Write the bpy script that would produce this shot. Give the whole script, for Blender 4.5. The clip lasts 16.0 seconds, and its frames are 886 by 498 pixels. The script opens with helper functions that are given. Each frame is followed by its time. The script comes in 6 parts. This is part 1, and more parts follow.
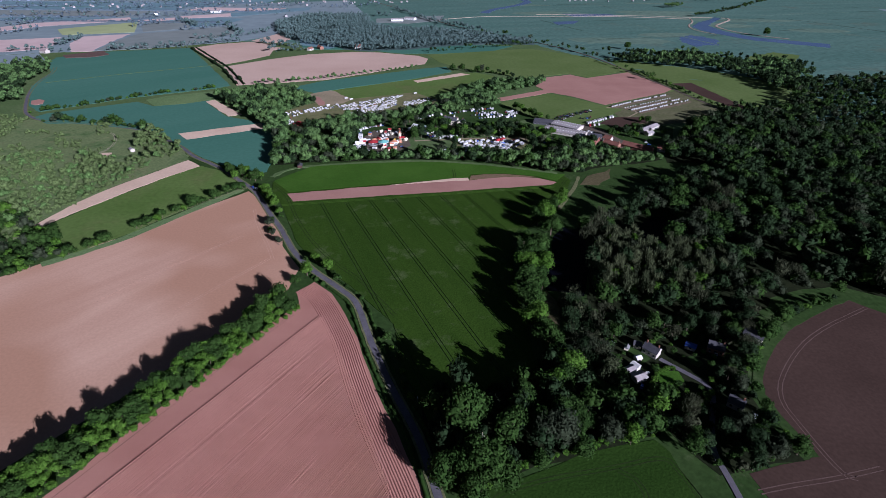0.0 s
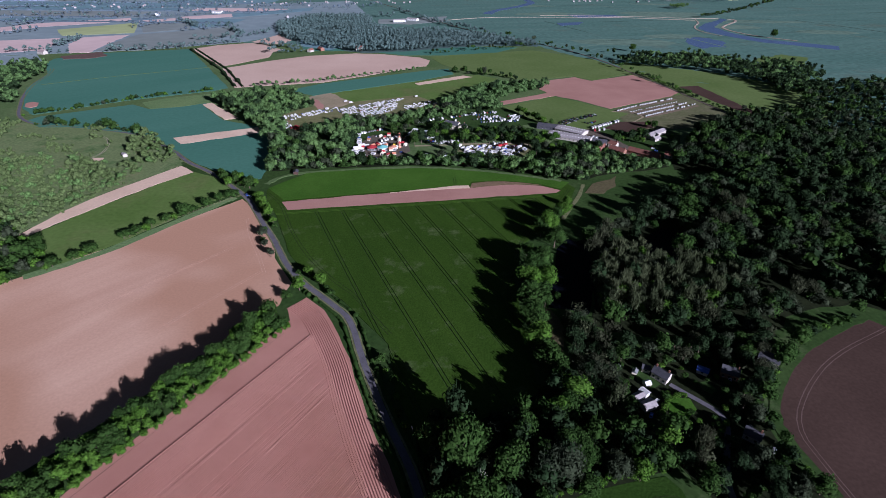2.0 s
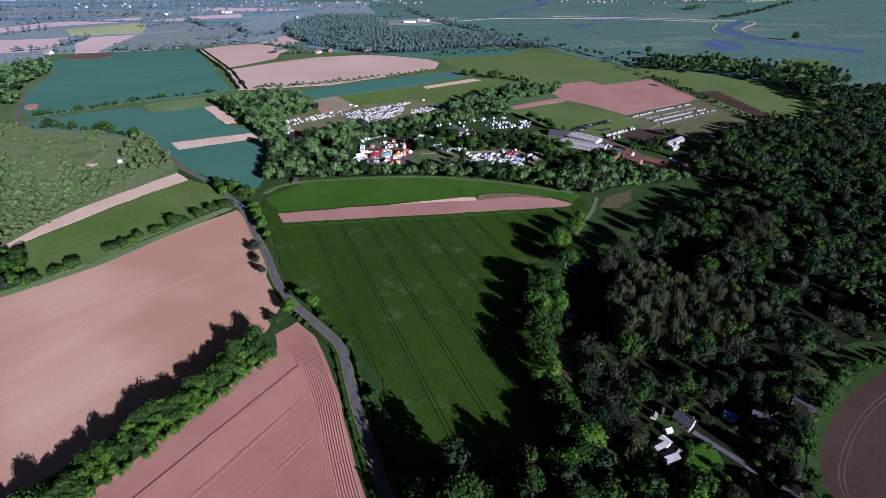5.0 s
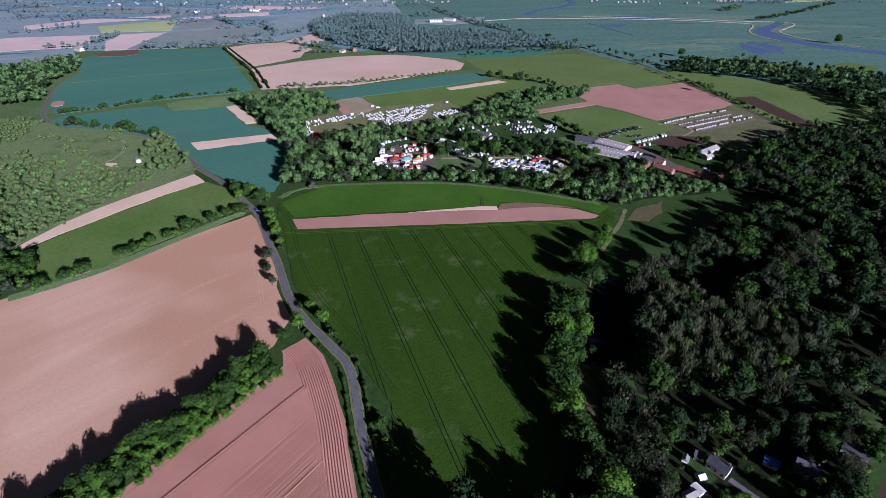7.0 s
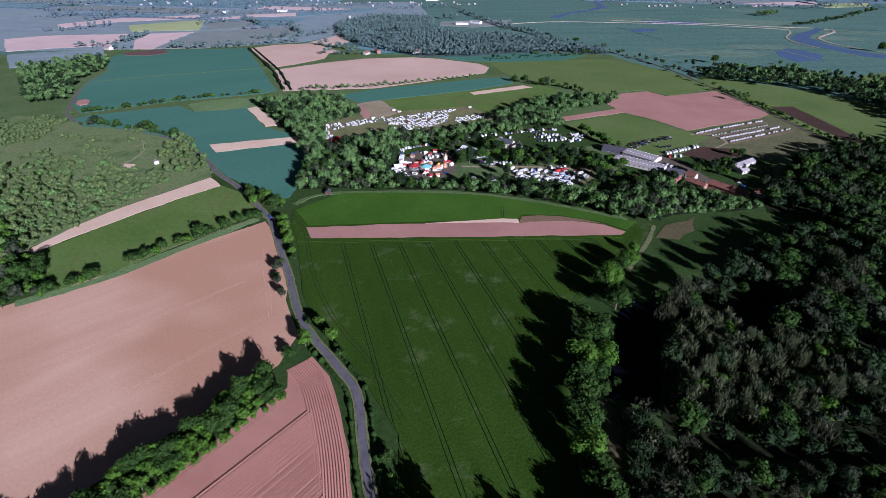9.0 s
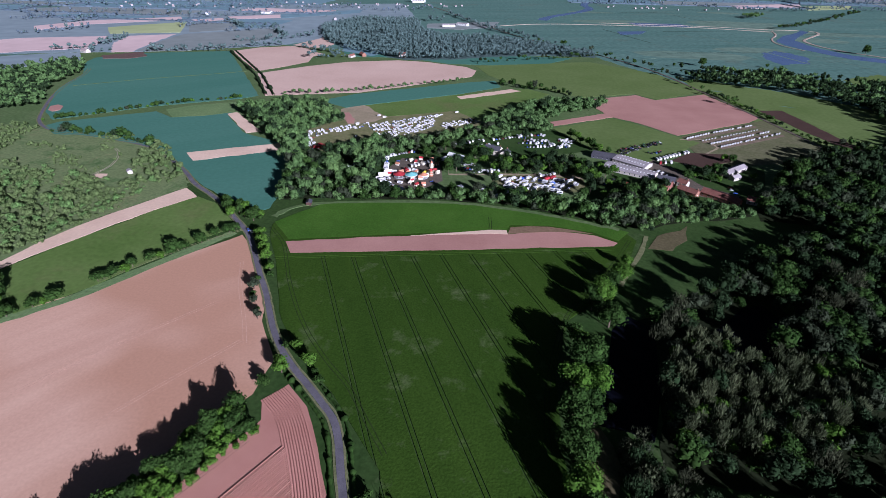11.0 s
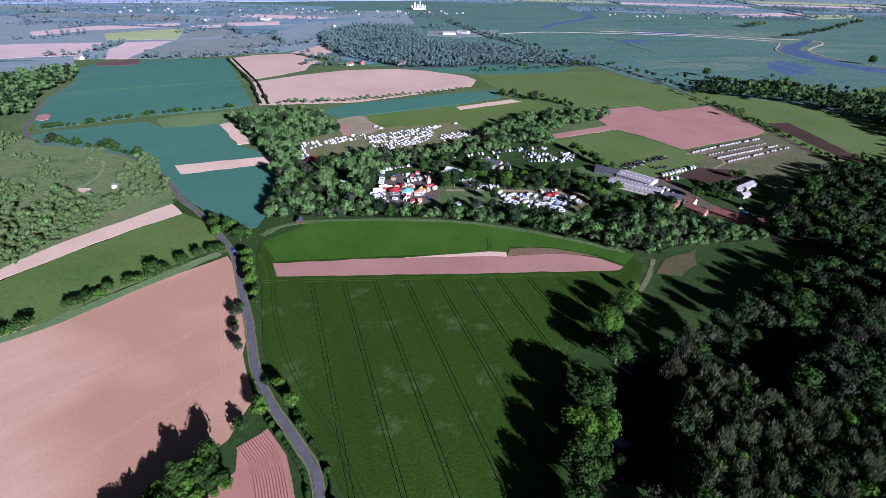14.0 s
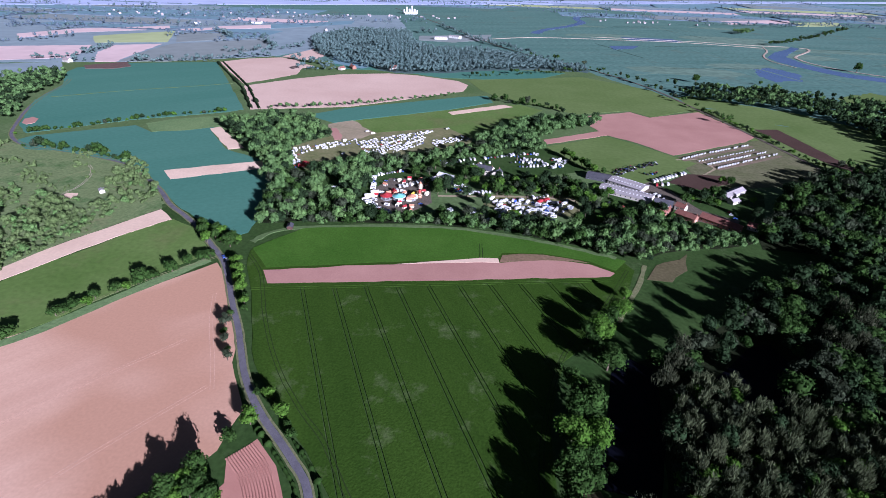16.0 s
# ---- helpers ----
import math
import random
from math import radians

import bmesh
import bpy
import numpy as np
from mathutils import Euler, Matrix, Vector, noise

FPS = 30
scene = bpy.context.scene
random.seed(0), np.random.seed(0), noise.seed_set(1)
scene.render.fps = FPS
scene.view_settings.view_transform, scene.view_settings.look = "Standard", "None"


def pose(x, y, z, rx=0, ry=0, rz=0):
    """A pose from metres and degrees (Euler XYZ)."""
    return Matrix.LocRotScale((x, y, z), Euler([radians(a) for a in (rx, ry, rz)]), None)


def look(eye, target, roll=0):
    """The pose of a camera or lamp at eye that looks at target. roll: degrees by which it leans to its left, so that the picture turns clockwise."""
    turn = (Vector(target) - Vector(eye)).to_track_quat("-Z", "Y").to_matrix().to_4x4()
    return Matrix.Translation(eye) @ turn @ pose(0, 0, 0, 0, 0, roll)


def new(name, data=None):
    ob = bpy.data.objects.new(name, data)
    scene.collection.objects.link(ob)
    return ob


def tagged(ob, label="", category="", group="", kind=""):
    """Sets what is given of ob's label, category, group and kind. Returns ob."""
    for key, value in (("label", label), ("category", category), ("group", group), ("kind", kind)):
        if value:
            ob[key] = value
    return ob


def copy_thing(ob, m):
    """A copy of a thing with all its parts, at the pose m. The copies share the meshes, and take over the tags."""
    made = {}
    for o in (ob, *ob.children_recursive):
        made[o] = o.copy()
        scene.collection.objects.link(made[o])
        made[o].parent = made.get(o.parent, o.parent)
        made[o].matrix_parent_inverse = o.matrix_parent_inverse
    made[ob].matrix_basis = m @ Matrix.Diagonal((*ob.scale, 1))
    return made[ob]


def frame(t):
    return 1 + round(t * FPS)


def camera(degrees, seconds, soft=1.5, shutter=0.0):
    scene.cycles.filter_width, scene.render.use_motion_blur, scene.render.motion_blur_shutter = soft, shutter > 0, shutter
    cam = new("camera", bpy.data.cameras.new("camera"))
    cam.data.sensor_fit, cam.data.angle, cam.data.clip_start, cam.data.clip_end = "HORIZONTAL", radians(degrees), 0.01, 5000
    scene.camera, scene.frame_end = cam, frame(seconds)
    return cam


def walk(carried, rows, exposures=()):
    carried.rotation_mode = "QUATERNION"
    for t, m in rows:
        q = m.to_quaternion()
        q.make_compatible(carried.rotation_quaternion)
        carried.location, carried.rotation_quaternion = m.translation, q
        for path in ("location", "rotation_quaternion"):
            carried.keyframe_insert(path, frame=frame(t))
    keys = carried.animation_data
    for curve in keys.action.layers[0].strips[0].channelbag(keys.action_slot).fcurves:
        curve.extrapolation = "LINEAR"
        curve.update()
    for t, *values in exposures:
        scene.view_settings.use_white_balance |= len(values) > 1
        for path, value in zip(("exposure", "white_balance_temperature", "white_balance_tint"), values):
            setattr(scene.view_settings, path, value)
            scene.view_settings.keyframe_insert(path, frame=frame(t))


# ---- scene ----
cam = camera(81.8, 16.0, soft=0.6)
# seconds, x, y, z, yaw, pitch, roll
PATH = [
    (0, 0.01, -0.00, 179.99, 0.01, -30.48, 0.50),
    (0.5, 0.61, 3.87, 180.11, 0.11, -30.50, 0.47),
    (1, 1.10, 8.23, 180.07, 0.22, -30.50, 0.46),
    (1.5, 1.83, 12.45, 180.09, 0.30, -30.49, 0.47),
    (2, 2.56, 16.89, 179.90, 0.37, -30.46, 0.53),
    (2.5, 3.05, 21.37, 179.55, 0.44, -30.44, 0.53),
    (3, 3.72, 25.60, 179.47, 0.52, -30.41, 0.56),
    (3.5, 4.63, 29.84, 179.39, 0.61, -30.41, 0.55),
    (4, 5.36, 34.38, 178.97, 0.66, -30.38, 0.57),
    (6.5, 7.99, 56.95, 178.69, 3.96, -30.60, 0.56),
    (7, 8.20, 61.72, 178.43, 4.45, -30.59, 0.61),
    (7.5, 8.39, 66.36, 178.36, 4.98, -30.57, 0.68),
    (8, 8.39, 70.80, 178.23, 5.93, -30.56, 0.72),
    (8.3, 8.45, 73.36, 178.20, 6.60, -30.53, 0.76),
    (9.1, 8.60, 80.20, 178.12, 7.10, -30.45, 0.88),
    (10.5, 8.87, 92.16, 177.97, 5.80, -30.32, 1.07),
    (11, 8.83, 96.37, 178.31, 5.72, -30.31, 1.13),
    (11.5, 9.03, 100.75, 178.35, 5.72, -30.25, 1.16),
    (12, 9.08, 105.25, 178.42, 5.77, -30.23, 1.19),
    (12.5, 9.00, 109.43, 178.24, 5.77, -30.17, 1.20),
    (13, 9.01, 113.43, 178.77, 5.80, -30.07, 1.28),
    (13.5, 9.09, 116.72, 178.96, 5.84, -29.91, 1.29),
    (14, 9.12, 119.01, 179.16, 5.76, -29.72, 1.38),
    (14.5, 9.08, 120.57, 179.62, 5.65, -29.56, 1.50),
    (15, 9.12, 121.09, 179.92, 5.22, -29.42, 1.64),
    (15.5, 9.26, 121.12, 180.23, 4.74, -29.35, 1.75),
    (16, 8.76, 120.87, 180.32, 4.71, -29.29, 1.93),
]


def aim(x, y, z, yaw, pitch, roll):
    return pose(x, y, z) @ pose(0, 0, 0, 0, 0, yaw) @ pose(0, 0, 0, 90 + pitch) @ pose(0, 0, 0, 0, 0, roll)


walk(cam, [(t, aim(*p)) for t, *p in PATH], exposures=[(0, 0.63, 5440, 21), (4, 0.80, 5430, 22), (8, 0.86, 5420, 22), (12, 0.95, 5380, 23), (14, 1.14, 5320, 24), (16, 1.28, 5290, 25)])

# ---- light: low evening sun from behind on the right, thin sky light ----
SUN_AZ, SUN_EL = -49.0, 18.0
world = bpy.data.worlds.new("sky")
world.use_nodes = True
scene.world = world
nodes = world.node_tree.nodes
sky = nodes.new("ShaderNodeTexSky")
sky.sky_type = "NISHITA"
sky.sun_disc = False
sky.sun_elevation = radians(SUN_EL)
sky.sun_rotation = radians(90 - SUN_AZ)
world.node_tree.links.new(sky.outputs[0], nodes["Background"].inputs[0])
nodes["Background"].inputs[1].default_value = 0.009
sun_data = bpy.data.lights.new("sun", "SUN")
sun_data.energy = 5.0
sun_data.angle = radians(0.6)
sun_data.color = (1.0, 0.95, 0.91)
sun = new("sun", sun_data)
toward = Vector((math.cos(radians(SUN_AZ)) * math.cos(radians(SUN_EL)), math.sin(radians(SUN_AZ)) * math.cos(radians(SUN_EL)), math.sin(radians(SUN_EL))))
sun.matrix_world = look(toward * 900, (0, 0, 0))


# ---- materials ----
def material(name, low, high, scale=0.05, rough=0.9, fine=0.8, fine_amount=0.25, bump=0.0, random_amount=0.0, island=False, stretch=None, metal=0.0, spec=0.04):
    """Two colours mixed by broad noise, with fine grain on top, and a shift from piece to piece."""
    m = bpy.data.materials.new(name)
    m.use_nodes = True
    n, link = m.node_tree.nodes, m.node_tree.links
    b = n["Principled BSDF"]
    b.inputs["Roughness"].default_value = rough
    b.inputs["Metallic"].default_value = metal
    b.inputs["Specular IOR Level"].default_value = spec
    geo = n.new("ShaderNodeNewGeometry")
    where = geo.outputs["Position"]
    if stretch:
        turn, pull = n.new("ShaderNodeMapping"), n.new("ShaderNodeMapping")
        turn.inputs["Rotation"].default_value = (0, 0, radians(-stretch[0]))
        pull.inputs["Scale"].default_value = (stretch[1], stretch[2], 1)
        link.new(where, turn.inputs[0])
        link.new(turn.outputs[0], pull.inputs[0])
        where = pull.outputs[0]
    broad = n.new("ShaderNodeTexNoise")
    broad.inputs["Scale"].default_value = scale
    broad.inputs["Detail"].default_value = 5
    broad.inputs["Roughness"].default_value = 0.6
    link.new(where, broad.inputs["Vector"])
    ramp = n.new("ShaderNodeMapRange")
    ramp.inputs["From Min"].default_value, ramp.inputs["From Max"].default_value = 0.3, 0.7
    link.new(broad.outputs["Fac"], ramp.inputs["Value"])
    mix = n.new("ShaderNodeMix")
    mix.data_type = "RGBA"
    mix.inputs["A"].default_value, mix.inputs["B"].default_value = (*low, 1), (*high, 1)
    link.new(ramp.outputs[0], mix.inputs["Factor"])
    grain = n.new("ShaderNodeTexNoise")
    grain.inputs["Scale"].default_value = fine
    grain.inputs["Detail"].default_value = 3
    link.new(geo.outputs["Position"], grain.inputs["Vector"])
    level = n.new("ShaderNodeMapRange")
    level.inputs["From Min"].default_value, level.inputs["From Max"].default_value = 0.25, 0.75
    level.inputs["To Min"].default_value, level.inputs["To Max"].default_value = 1 - fine_amount, 1 + fine_amount
    link.new(grain.outputs["Fac"], level.inputs["Value"])
    hsv = n.new("ShaderNodeHueSaturation")
    link.new(mix.outputs["Result"], hsv.inputs["Color"])
    value = level.outputs[0]
    if random_amount:
        info = n.new("ShaderNodeObjectInfo")
        source = geo.outputs["Random Per Island"] if island else info.outputs["Random"]
        spread = n.new("ShaderNodeMapRange")
        spread.inputs["To Min"].default_value, spread.inputs["To Max"].default_value = 1 - random_amount, 1 + random_amount
        link.new(source, spread.inputs["Value"])
        times = n.new("ShaderNodeMath")
        times.operation = "MULTIPLY"
        link.new(value, times.inputs[0])
        link.new(spread.outputs[0], times.inputs[1])
        value = times.outputs[0]
    link.new(value, hsv.inputs["Value"])
    link.new(hsv.outputs[0], b.inputs["Base Color"])
    if bump:
        relief = n.new("ShaderNodeBump")
        relief.inputs["Strength"].default_value = bump
        relief.inputs["Distance"].default_value = 0.3
        link.new(grain.outputs["Fac"], relief.inputs["Height"])
        link.new(relief.outputs[0], b.inputs["Normal"])
    return m


def let_light_through(m, share):
    """Thin leaves: part of the light that falls on one side shows on the other."""
    n, link = m.node_tree.nodes, m.node_tree.links
    b = n["Principled BSDF"]
    through_leaf = n.new("ShaderNodeBsdfTranslucent")
    link.new(b.inputs["Base Color"].links[0].from_socket, through_leaf.inputs["Color"])
    mix = n.new("ShaderNodeMixShader")
    mix.inputs[0].default_value = share
    link.new(b.outputs[0], mix.inputs[1])
    link.new(through_leaf.outputs[0], mix.inputs[2])
    link.new(mix.outputs[0], n["Material Output"].inputs["Surface"])


HILL = material("hill_grass", (0.132, 0.176, 0.076), (0.178, 0.222, 0.104), 0.03, fine=0.4, bump=0.4)
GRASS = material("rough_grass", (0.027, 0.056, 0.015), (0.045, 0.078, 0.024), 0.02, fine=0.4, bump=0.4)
# Marsh green shifted towards blue, so the haze is part of its colour
MARSH = material("marsh_grass", (0.08, 0.16, 0.136), (0.114, 0.2, 0.172), 0.008, fine=0.1, stretch=(15, 0.4, 2.2))
BARE = material("pale_bare_soil", (0.5, 0.3, 0.222), (0.63, 0.41, 0.312), 0.02, fine=0.7, fine_amount=0.07, bump=0.12, stretch=(52, 0.12, 1.8))
PLOUGH = material("pink_ploughed_soil", (0.37, 0.175, 0.142), (0.45, 0.23, 0.188), 0.03, fine=3.0, fine_amount=0.12, bump=0.2)
RED_SOIL = material("red_brown_soil", (0.35, 0.185, 0.158), (0.43, 0.24, 0.205), 0.02, fine=0.9, fine_amount=0.07, bump=0.1)
THIN = material("thin_wheat_on_soil", (0.15, 0.115, 0.065), (0.235, 0.15, 0.105), 0.05, fine=0.5, fine_amount=0.2)
DARK_SOIL = material("dark_brown_soil", (0.058, 0.036, 0.03), (0.08, 0.05, 0.042), 0.02, fine=0.6, fine_amount=0.15)
WHEAT = material("young_wheat", (0.024, 0.054, 0.007), (0.037, 0.075, 0.01), 0.03, fine=0.9, fine_amount=0.22, bump=0.5, stretch=(-65.5, 0.25, 1.2))
LOW_WHEAT = material("dark_young_wheat", (0.019, 0.046, 0.007), (0.030, 0.064, 0.011), 0.03, fine=0.9, fine_amount=0.22, bump=0.5, stretch=(15, 0.25, 1.2))


def add_patches(m, colour, scale, edge, detail=8):
    """Irregular patches of a third colour where a broad noise runs high."""
    n, link = m.node_tree.nodes, m.node_tree.links
    hsv = next(k for k in n if k.bl_idname == "ShaderNodeHueSaturation")
    before = hsv.inputs["Color"].links[0].from_socket
    geo = n.new("ShaderNodeNewGeometry")
    spots = n.new("ShaderNodeTexNoise")
    spots.inputs["Scale"].default_value = scale
    spots.inputs["Detail"].default_value = detail
    spots.inputs["Roughness"].default_value = 0.72
    link.new(geo.outputs["Position"], spots.inputs["Vector"])
    cut = n.new("ShaderNodeMapRange")
    cut.inputs["From Min"].default_value, cut.inputs["From Max"].default_value = edge, edge + 0.14
    link.new(spots.outputs["Fac"], cut.inputs["Value"])
    mix = n.new("ShaderNodeMix")
    mix.data_type = "RGBA"
    mix.inputs["B"].default_value = (*colour, 1)
    link.new(cut.outputs[0], mix.inputs["Factor"])
    link.new(before, mix.inputs["A"])
    link.new(mix.outputs["Result"], hsv.inputs["Color"])
    return m


TEAL = material("blue_green_crop", (0.06, 0.164, 0.124), (0.08, 0.192, 0.148), 0.006, fine=0.25, fine_amount=0.08, stretch=(40, 0.3, 1.6))
PASTURE = material("short_pasture", (0.084, 0.145, 0.034), (0.128, 0.19, 0.057), 0.015, fine=0.3, fine_amount=0.15)
PINK = material("pink_far_soil", (0.52, 0.36, 0.30), (0.62, 0.45, 0.38), 0.008, fine=0.3, fine_amount=0.06)
# Pale blue of the horizon haze, painted on as a land colour
HAZE_LAND = material("haze_blue_land", (0.36, 0.41, 0.6), (0.46, 0.51, 0.72), 0.002, fine=0.01, fine_amount=0.1)
FARM_GRASS = material("field_margin_grass", (0.075, 0.125, 0.045), (0.115, 0.16, 0.07), 0.02, fine=0.3)
TRACK_PALE = material("pale_pressed_soil", (0.49, 0.30, 0.225), (0.56, 0.36, 0.275), 0.2, fine=1.0)
DITCH = material("marsh_ditch", (0.030, 0.055, 0.045), (0.045, 0.075, 0.06), 0.02)
MARSH_PALE = material("pale_marsh_grass", (0.115, 0.185, 0.145), (0.15, 0.22, 0.175), 0.01, fine=0.05, stretch=(15, 0.4, 2.2))
# Brighter copy of the wheat colour, for a slope that faces the sun
TOP_WHEAT = material("slope_lit_wheat", (0.04, 0.1, 0.012), (0.058, 0.128, 0.018), 0.03, fine=0.9, fine_amount=0.2, bump=0.4)
LIGHT_GRASS = material("light_grass", (0.12, 0.19, 0.08), (0.16, 0.23, 0.10), 0.03, fine=0.5)
SOIL_TRACK = material("pressed_soil", (0.115, 0.075, 0.068), (0.15, 0.10, 0.09), 0.2, fine=1.0)
OLIVE = material("olive_pasture", (0.10, 0.15, 0.045), (0.135, 0.185, 0.065), 0.01, fine=0.2, fine_amount=0.12)
STUBBLE = material("pale_stubble", (0.60, 0.43, 0.335), (0.70, 0.52, 0.41), 0.03, fine=0.5, fine_amount=0.08)
TRODDEN = material("trodden_grass", (0.13, 0.145, 0.06), (0.20, 0.185, 0.10), 0.05, fine=0.3, fine_amount=0.2)
add_patches(WHEAT, (0.080, 0.112, 0.042), 0.045, 0.555)
add_patches(PASTURE, (0.125, 0.155, 0.055), 0.012, 0.50)
add_patches(HILL, (0.072, 0.13, 0.046), 0.03, 0.50)
add_patches(HILL, (0.20, 0.19, 0.105), 0.022, 0.56)
add_patches(BARE, (0.46, 0.262, 0.18), 0.010, 0.44, 1.5)
add_patches(GRASS, (0.085, 0.115, 0.05), 0.03, 0.57)
add_patches(MARSH, (0.112, 0.150, 0.118), 0.006, 0.56)
ASPHALT = material("worn_asphalt", (0.10, 0.095, 0.115), (0.15, 0.14, 0.165), 0.15, fine=2.0, fine_amount=0.15, rough=0.8)
GRAVEL = material("pale_gravel", (0.36, 0.29, 0.24), (0.45, 0.37, 0.31), 0.1, fine=1.0, fine_amount=0.15)
# The sky's blue reflection is put into the water's base colour
WATER = material("sky_tinted_water", (0.085, 0.145, 0.285), (0.115, 0.18, 0.33), 0.01, rough=0.25, fine=0.2, fine_amount=0.05, spec=0.6)
BARK = material("bark", (0.09, 0.07, 0.055), (0.15, 0.12, 0.095), 0.5, fine=3.0)
DEAD = material("bleached_wood", (0.42, 0.38, 0.33), (0.55, 0.50, 0.44), 0.5, fine=3.0)
LEAF = [
    material("leaves_mid", (0.024, 0.056, 0.012), (0.04, 0.08, 0.018), 0.06, fine=0.7, random_amount=0.28, island=True),
    material("leaves_fresh", (0.05, 0.116, 0.014), (0.08, 0.16, 0.024), 0.06, fine=0.7, random_amount=0.28, island=True),
    material("leaves_deep", (0.017, 0.034, 0.014), (0.027, 0.049, 0.02), 0.06, fine=0.7, random_amount=0.28, island=True),
    material("leaves_grey", (0.033, 0.045, 0.026), (0.047, 0.06, 0.035), 0.06, fine=0.7, random_amount=0.25, island=True),
    material("twigs_brown", (0.042, 0.05, 0.028), (0.062, 0.07, 0.04), 0.06, fine=0.9, random_amount=0.35, island=True),
    # Leaf green shifted to blue-grey: haze over far trees painted in
    material("leaves_haze_blue", (0.092, 0.146, 0.142), (0.118, 0.174, 0.17), 0.02, fine=0.3, random_amount=0.25, island=True),
    material("leaves_hill", (0.088, 0.132, 0.046), (0.124, 0.172, 0.066), 0.04, fine=0.4, random_amount=0.2, island=True),
    material("pale_stems", (0.058, 0.075, 0.038), (0.09, 0.106, 0.056), 0.05, fine=0.9, random_amount=0.45, island=True),
    # Lighter leaf copies for distant groves: haze-lifted shade is put into the colour
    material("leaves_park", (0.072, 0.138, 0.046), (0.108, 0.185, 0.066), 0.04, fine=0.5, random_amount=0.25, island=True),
    material("leaves_haze_lifted_fresh", (0.088, 0.163, 0.05), (0.122, 0.205, 0.07), 0.04, fine=0.5, random_amount=0.25, island=True),
    # Paler and bluer still, for the haze over the farthest hedges
    material("leaves_haze_pale", (0.1, 0.14, 0.18), (0.13, 0.172, 0.218), 0.02, fine=0.3, random_amount=0.25, island=True),
]
for m in LEAF:
    m.node_tree.nodes["Principled BSDF"].inputs["Specular IOR Level"].default_value = 0.08
    let_light_through(m, 0.3)
DIRT_DARK = material("dark_trodden_earth", (0.10, 0.085, 0.070), (0.14, 0.115, 0.095), 0.2, fine=0.8)
WORN = material("worn_brown_grass", (0.085, 0.080, 0.040), (0.12, 0.100, 0.058), 0.05, fine=0.5)
# Track colour darkened to look sunken: the recess shade is painted
RUT = material("shade_dark_rut", (0.018, 0.032, 0.010), (0.030, 0.048, 0.014), 0.3, fine=0.8)
CAMP = material("worn_camp_grass", (0.105, 0.115, 0.055), (0.15, 0.145, 0.085), 0.05, fine=0.3, fine_amount=0.25)
EARTH_DULL = material("dull_trodden_earth", (0.15, 0.115, 0.085), (0.20, 0.155, 0.115), 0.1, fine=0.4)
EARTH = material("tan_bare_earth", (0.25, 0.215, 0.14), (0.34, 0.275, 0.195), 0.03, fine=0.3, fine_amount=0.15)
POND = material("dark_pond_water", (0.0015, 0.002, 0.005), (0.003, 0.0035, 0.008), 0.1, rough=0.7, fine_amount=0.05, spec=0.05)
# Floor colour near black: the deep shade under trees is painted in
SHADE_LITTER = material("shade_dark_floor", (0.012, 0.017, 0.008), (0.022, 0.028, 0.013), 0.08, fine=0.6, fine_amount=0.3)
WHITE = material("white_paint", (0.56, 0.56, 0.58), (0.7, 0.7, 0.71), 0.3, rough=0.45, fine=1.5, fine_amount=0.06, random_amount=0.12)
CREAM = material("cream_paint", (0.62, 0.56, 0.46), (0.70, 0.64, 0.54), 0.3, rough=0.5, fine_amount=0.08, random_amount=0.1)
GLASS_DARK = material("dark_window", (0.02, 0.025, 0.035), (0.035, 0.04, 0.05), 0.5, rough=0.15, spec=0.5, fine_amount=0.05)
RUBBER = material("tyre_rubber", (0.02, 0.02, 0.02), (0.035, 0.035, 0.035), 1.0, fine=4)
STEEL = material("grey_steel", (0.30, 0.31, 0.33), (0.42, 0.43, 0.45), 0.5, rough=0.45, metal=0.6)
VERGE = material("dry_verge_grass", (0.12, 0.135, 0.06), (0.18, 0.18, 0.10), 0.3, fine=1.0)
PAINT = {
    "blue": material("blue_paint", (0.05, 0.10, 0.38), (0.08, 0.14, 0.48), 0.4, rough=0.35, fine_amount=0.06, random_amount=0.3),
    "red": material("red_paint", (0.26, 0.025, 0.035), (0.36, 0.045, 0.05), 0.4, rough=0.4, fine_amount=0.06, random_amount=0.2),
    "green": material("green_paint", (0.03, 0.14, 0.05), (0.05, 0.20, 0.08), 0.4, rough=0.4, fine_amount=0.06, random_amount=0.2),
    "grey": material("silver_paint", (0.30, 0.31, 0.34), (0.42, 0.43, 0.46), 0.4, rough=0.35, fine_amount=0.06, random_amount=0.4),
    "black": material("black_paint", (0.02, 0.02, 0.025), (0.04, 0.04, 0.045), 0.4, rough=0.35, fine_amount=0.06),
    "orange": material("orange_paint", (0.42, 0.17, 0.11), (0.50, 0.24, 0.16), 0.4, rough=0.5, fine_amount=0.1),
    "teal": material("turquoise_canvas", (0.14, 0.38, 0.38), (0.19, 0.45, 0.45), 0.4, rough=0.7, fine_amount=0.08),
    "yellow": material("yellow_paint", (0.68, 0.48, 0.06), (0.76, 0.56, 0.09), 0.4, rough=0.5, fine_amount=0.08),
}
# Far roof and wall colours muted towards the haze
FAR_ROOF = material("hazed_far_roof", (0.30, 0.24, 0.25), (0.38, 0.31, 0.31), 0.02, random_amount=0.3)
FAR_WALL = material("hazed_far_wall", (0.27, 0.26, 0.28), (0.36, 0.34, 0.35), 0.02, random_amount=0.2)
SLATE = material("grey_slate", (0.055, 0.055, 0.07), (0.09, 0.09, 0.105), 0.4, fine=2.5, fine_amount=0.2)
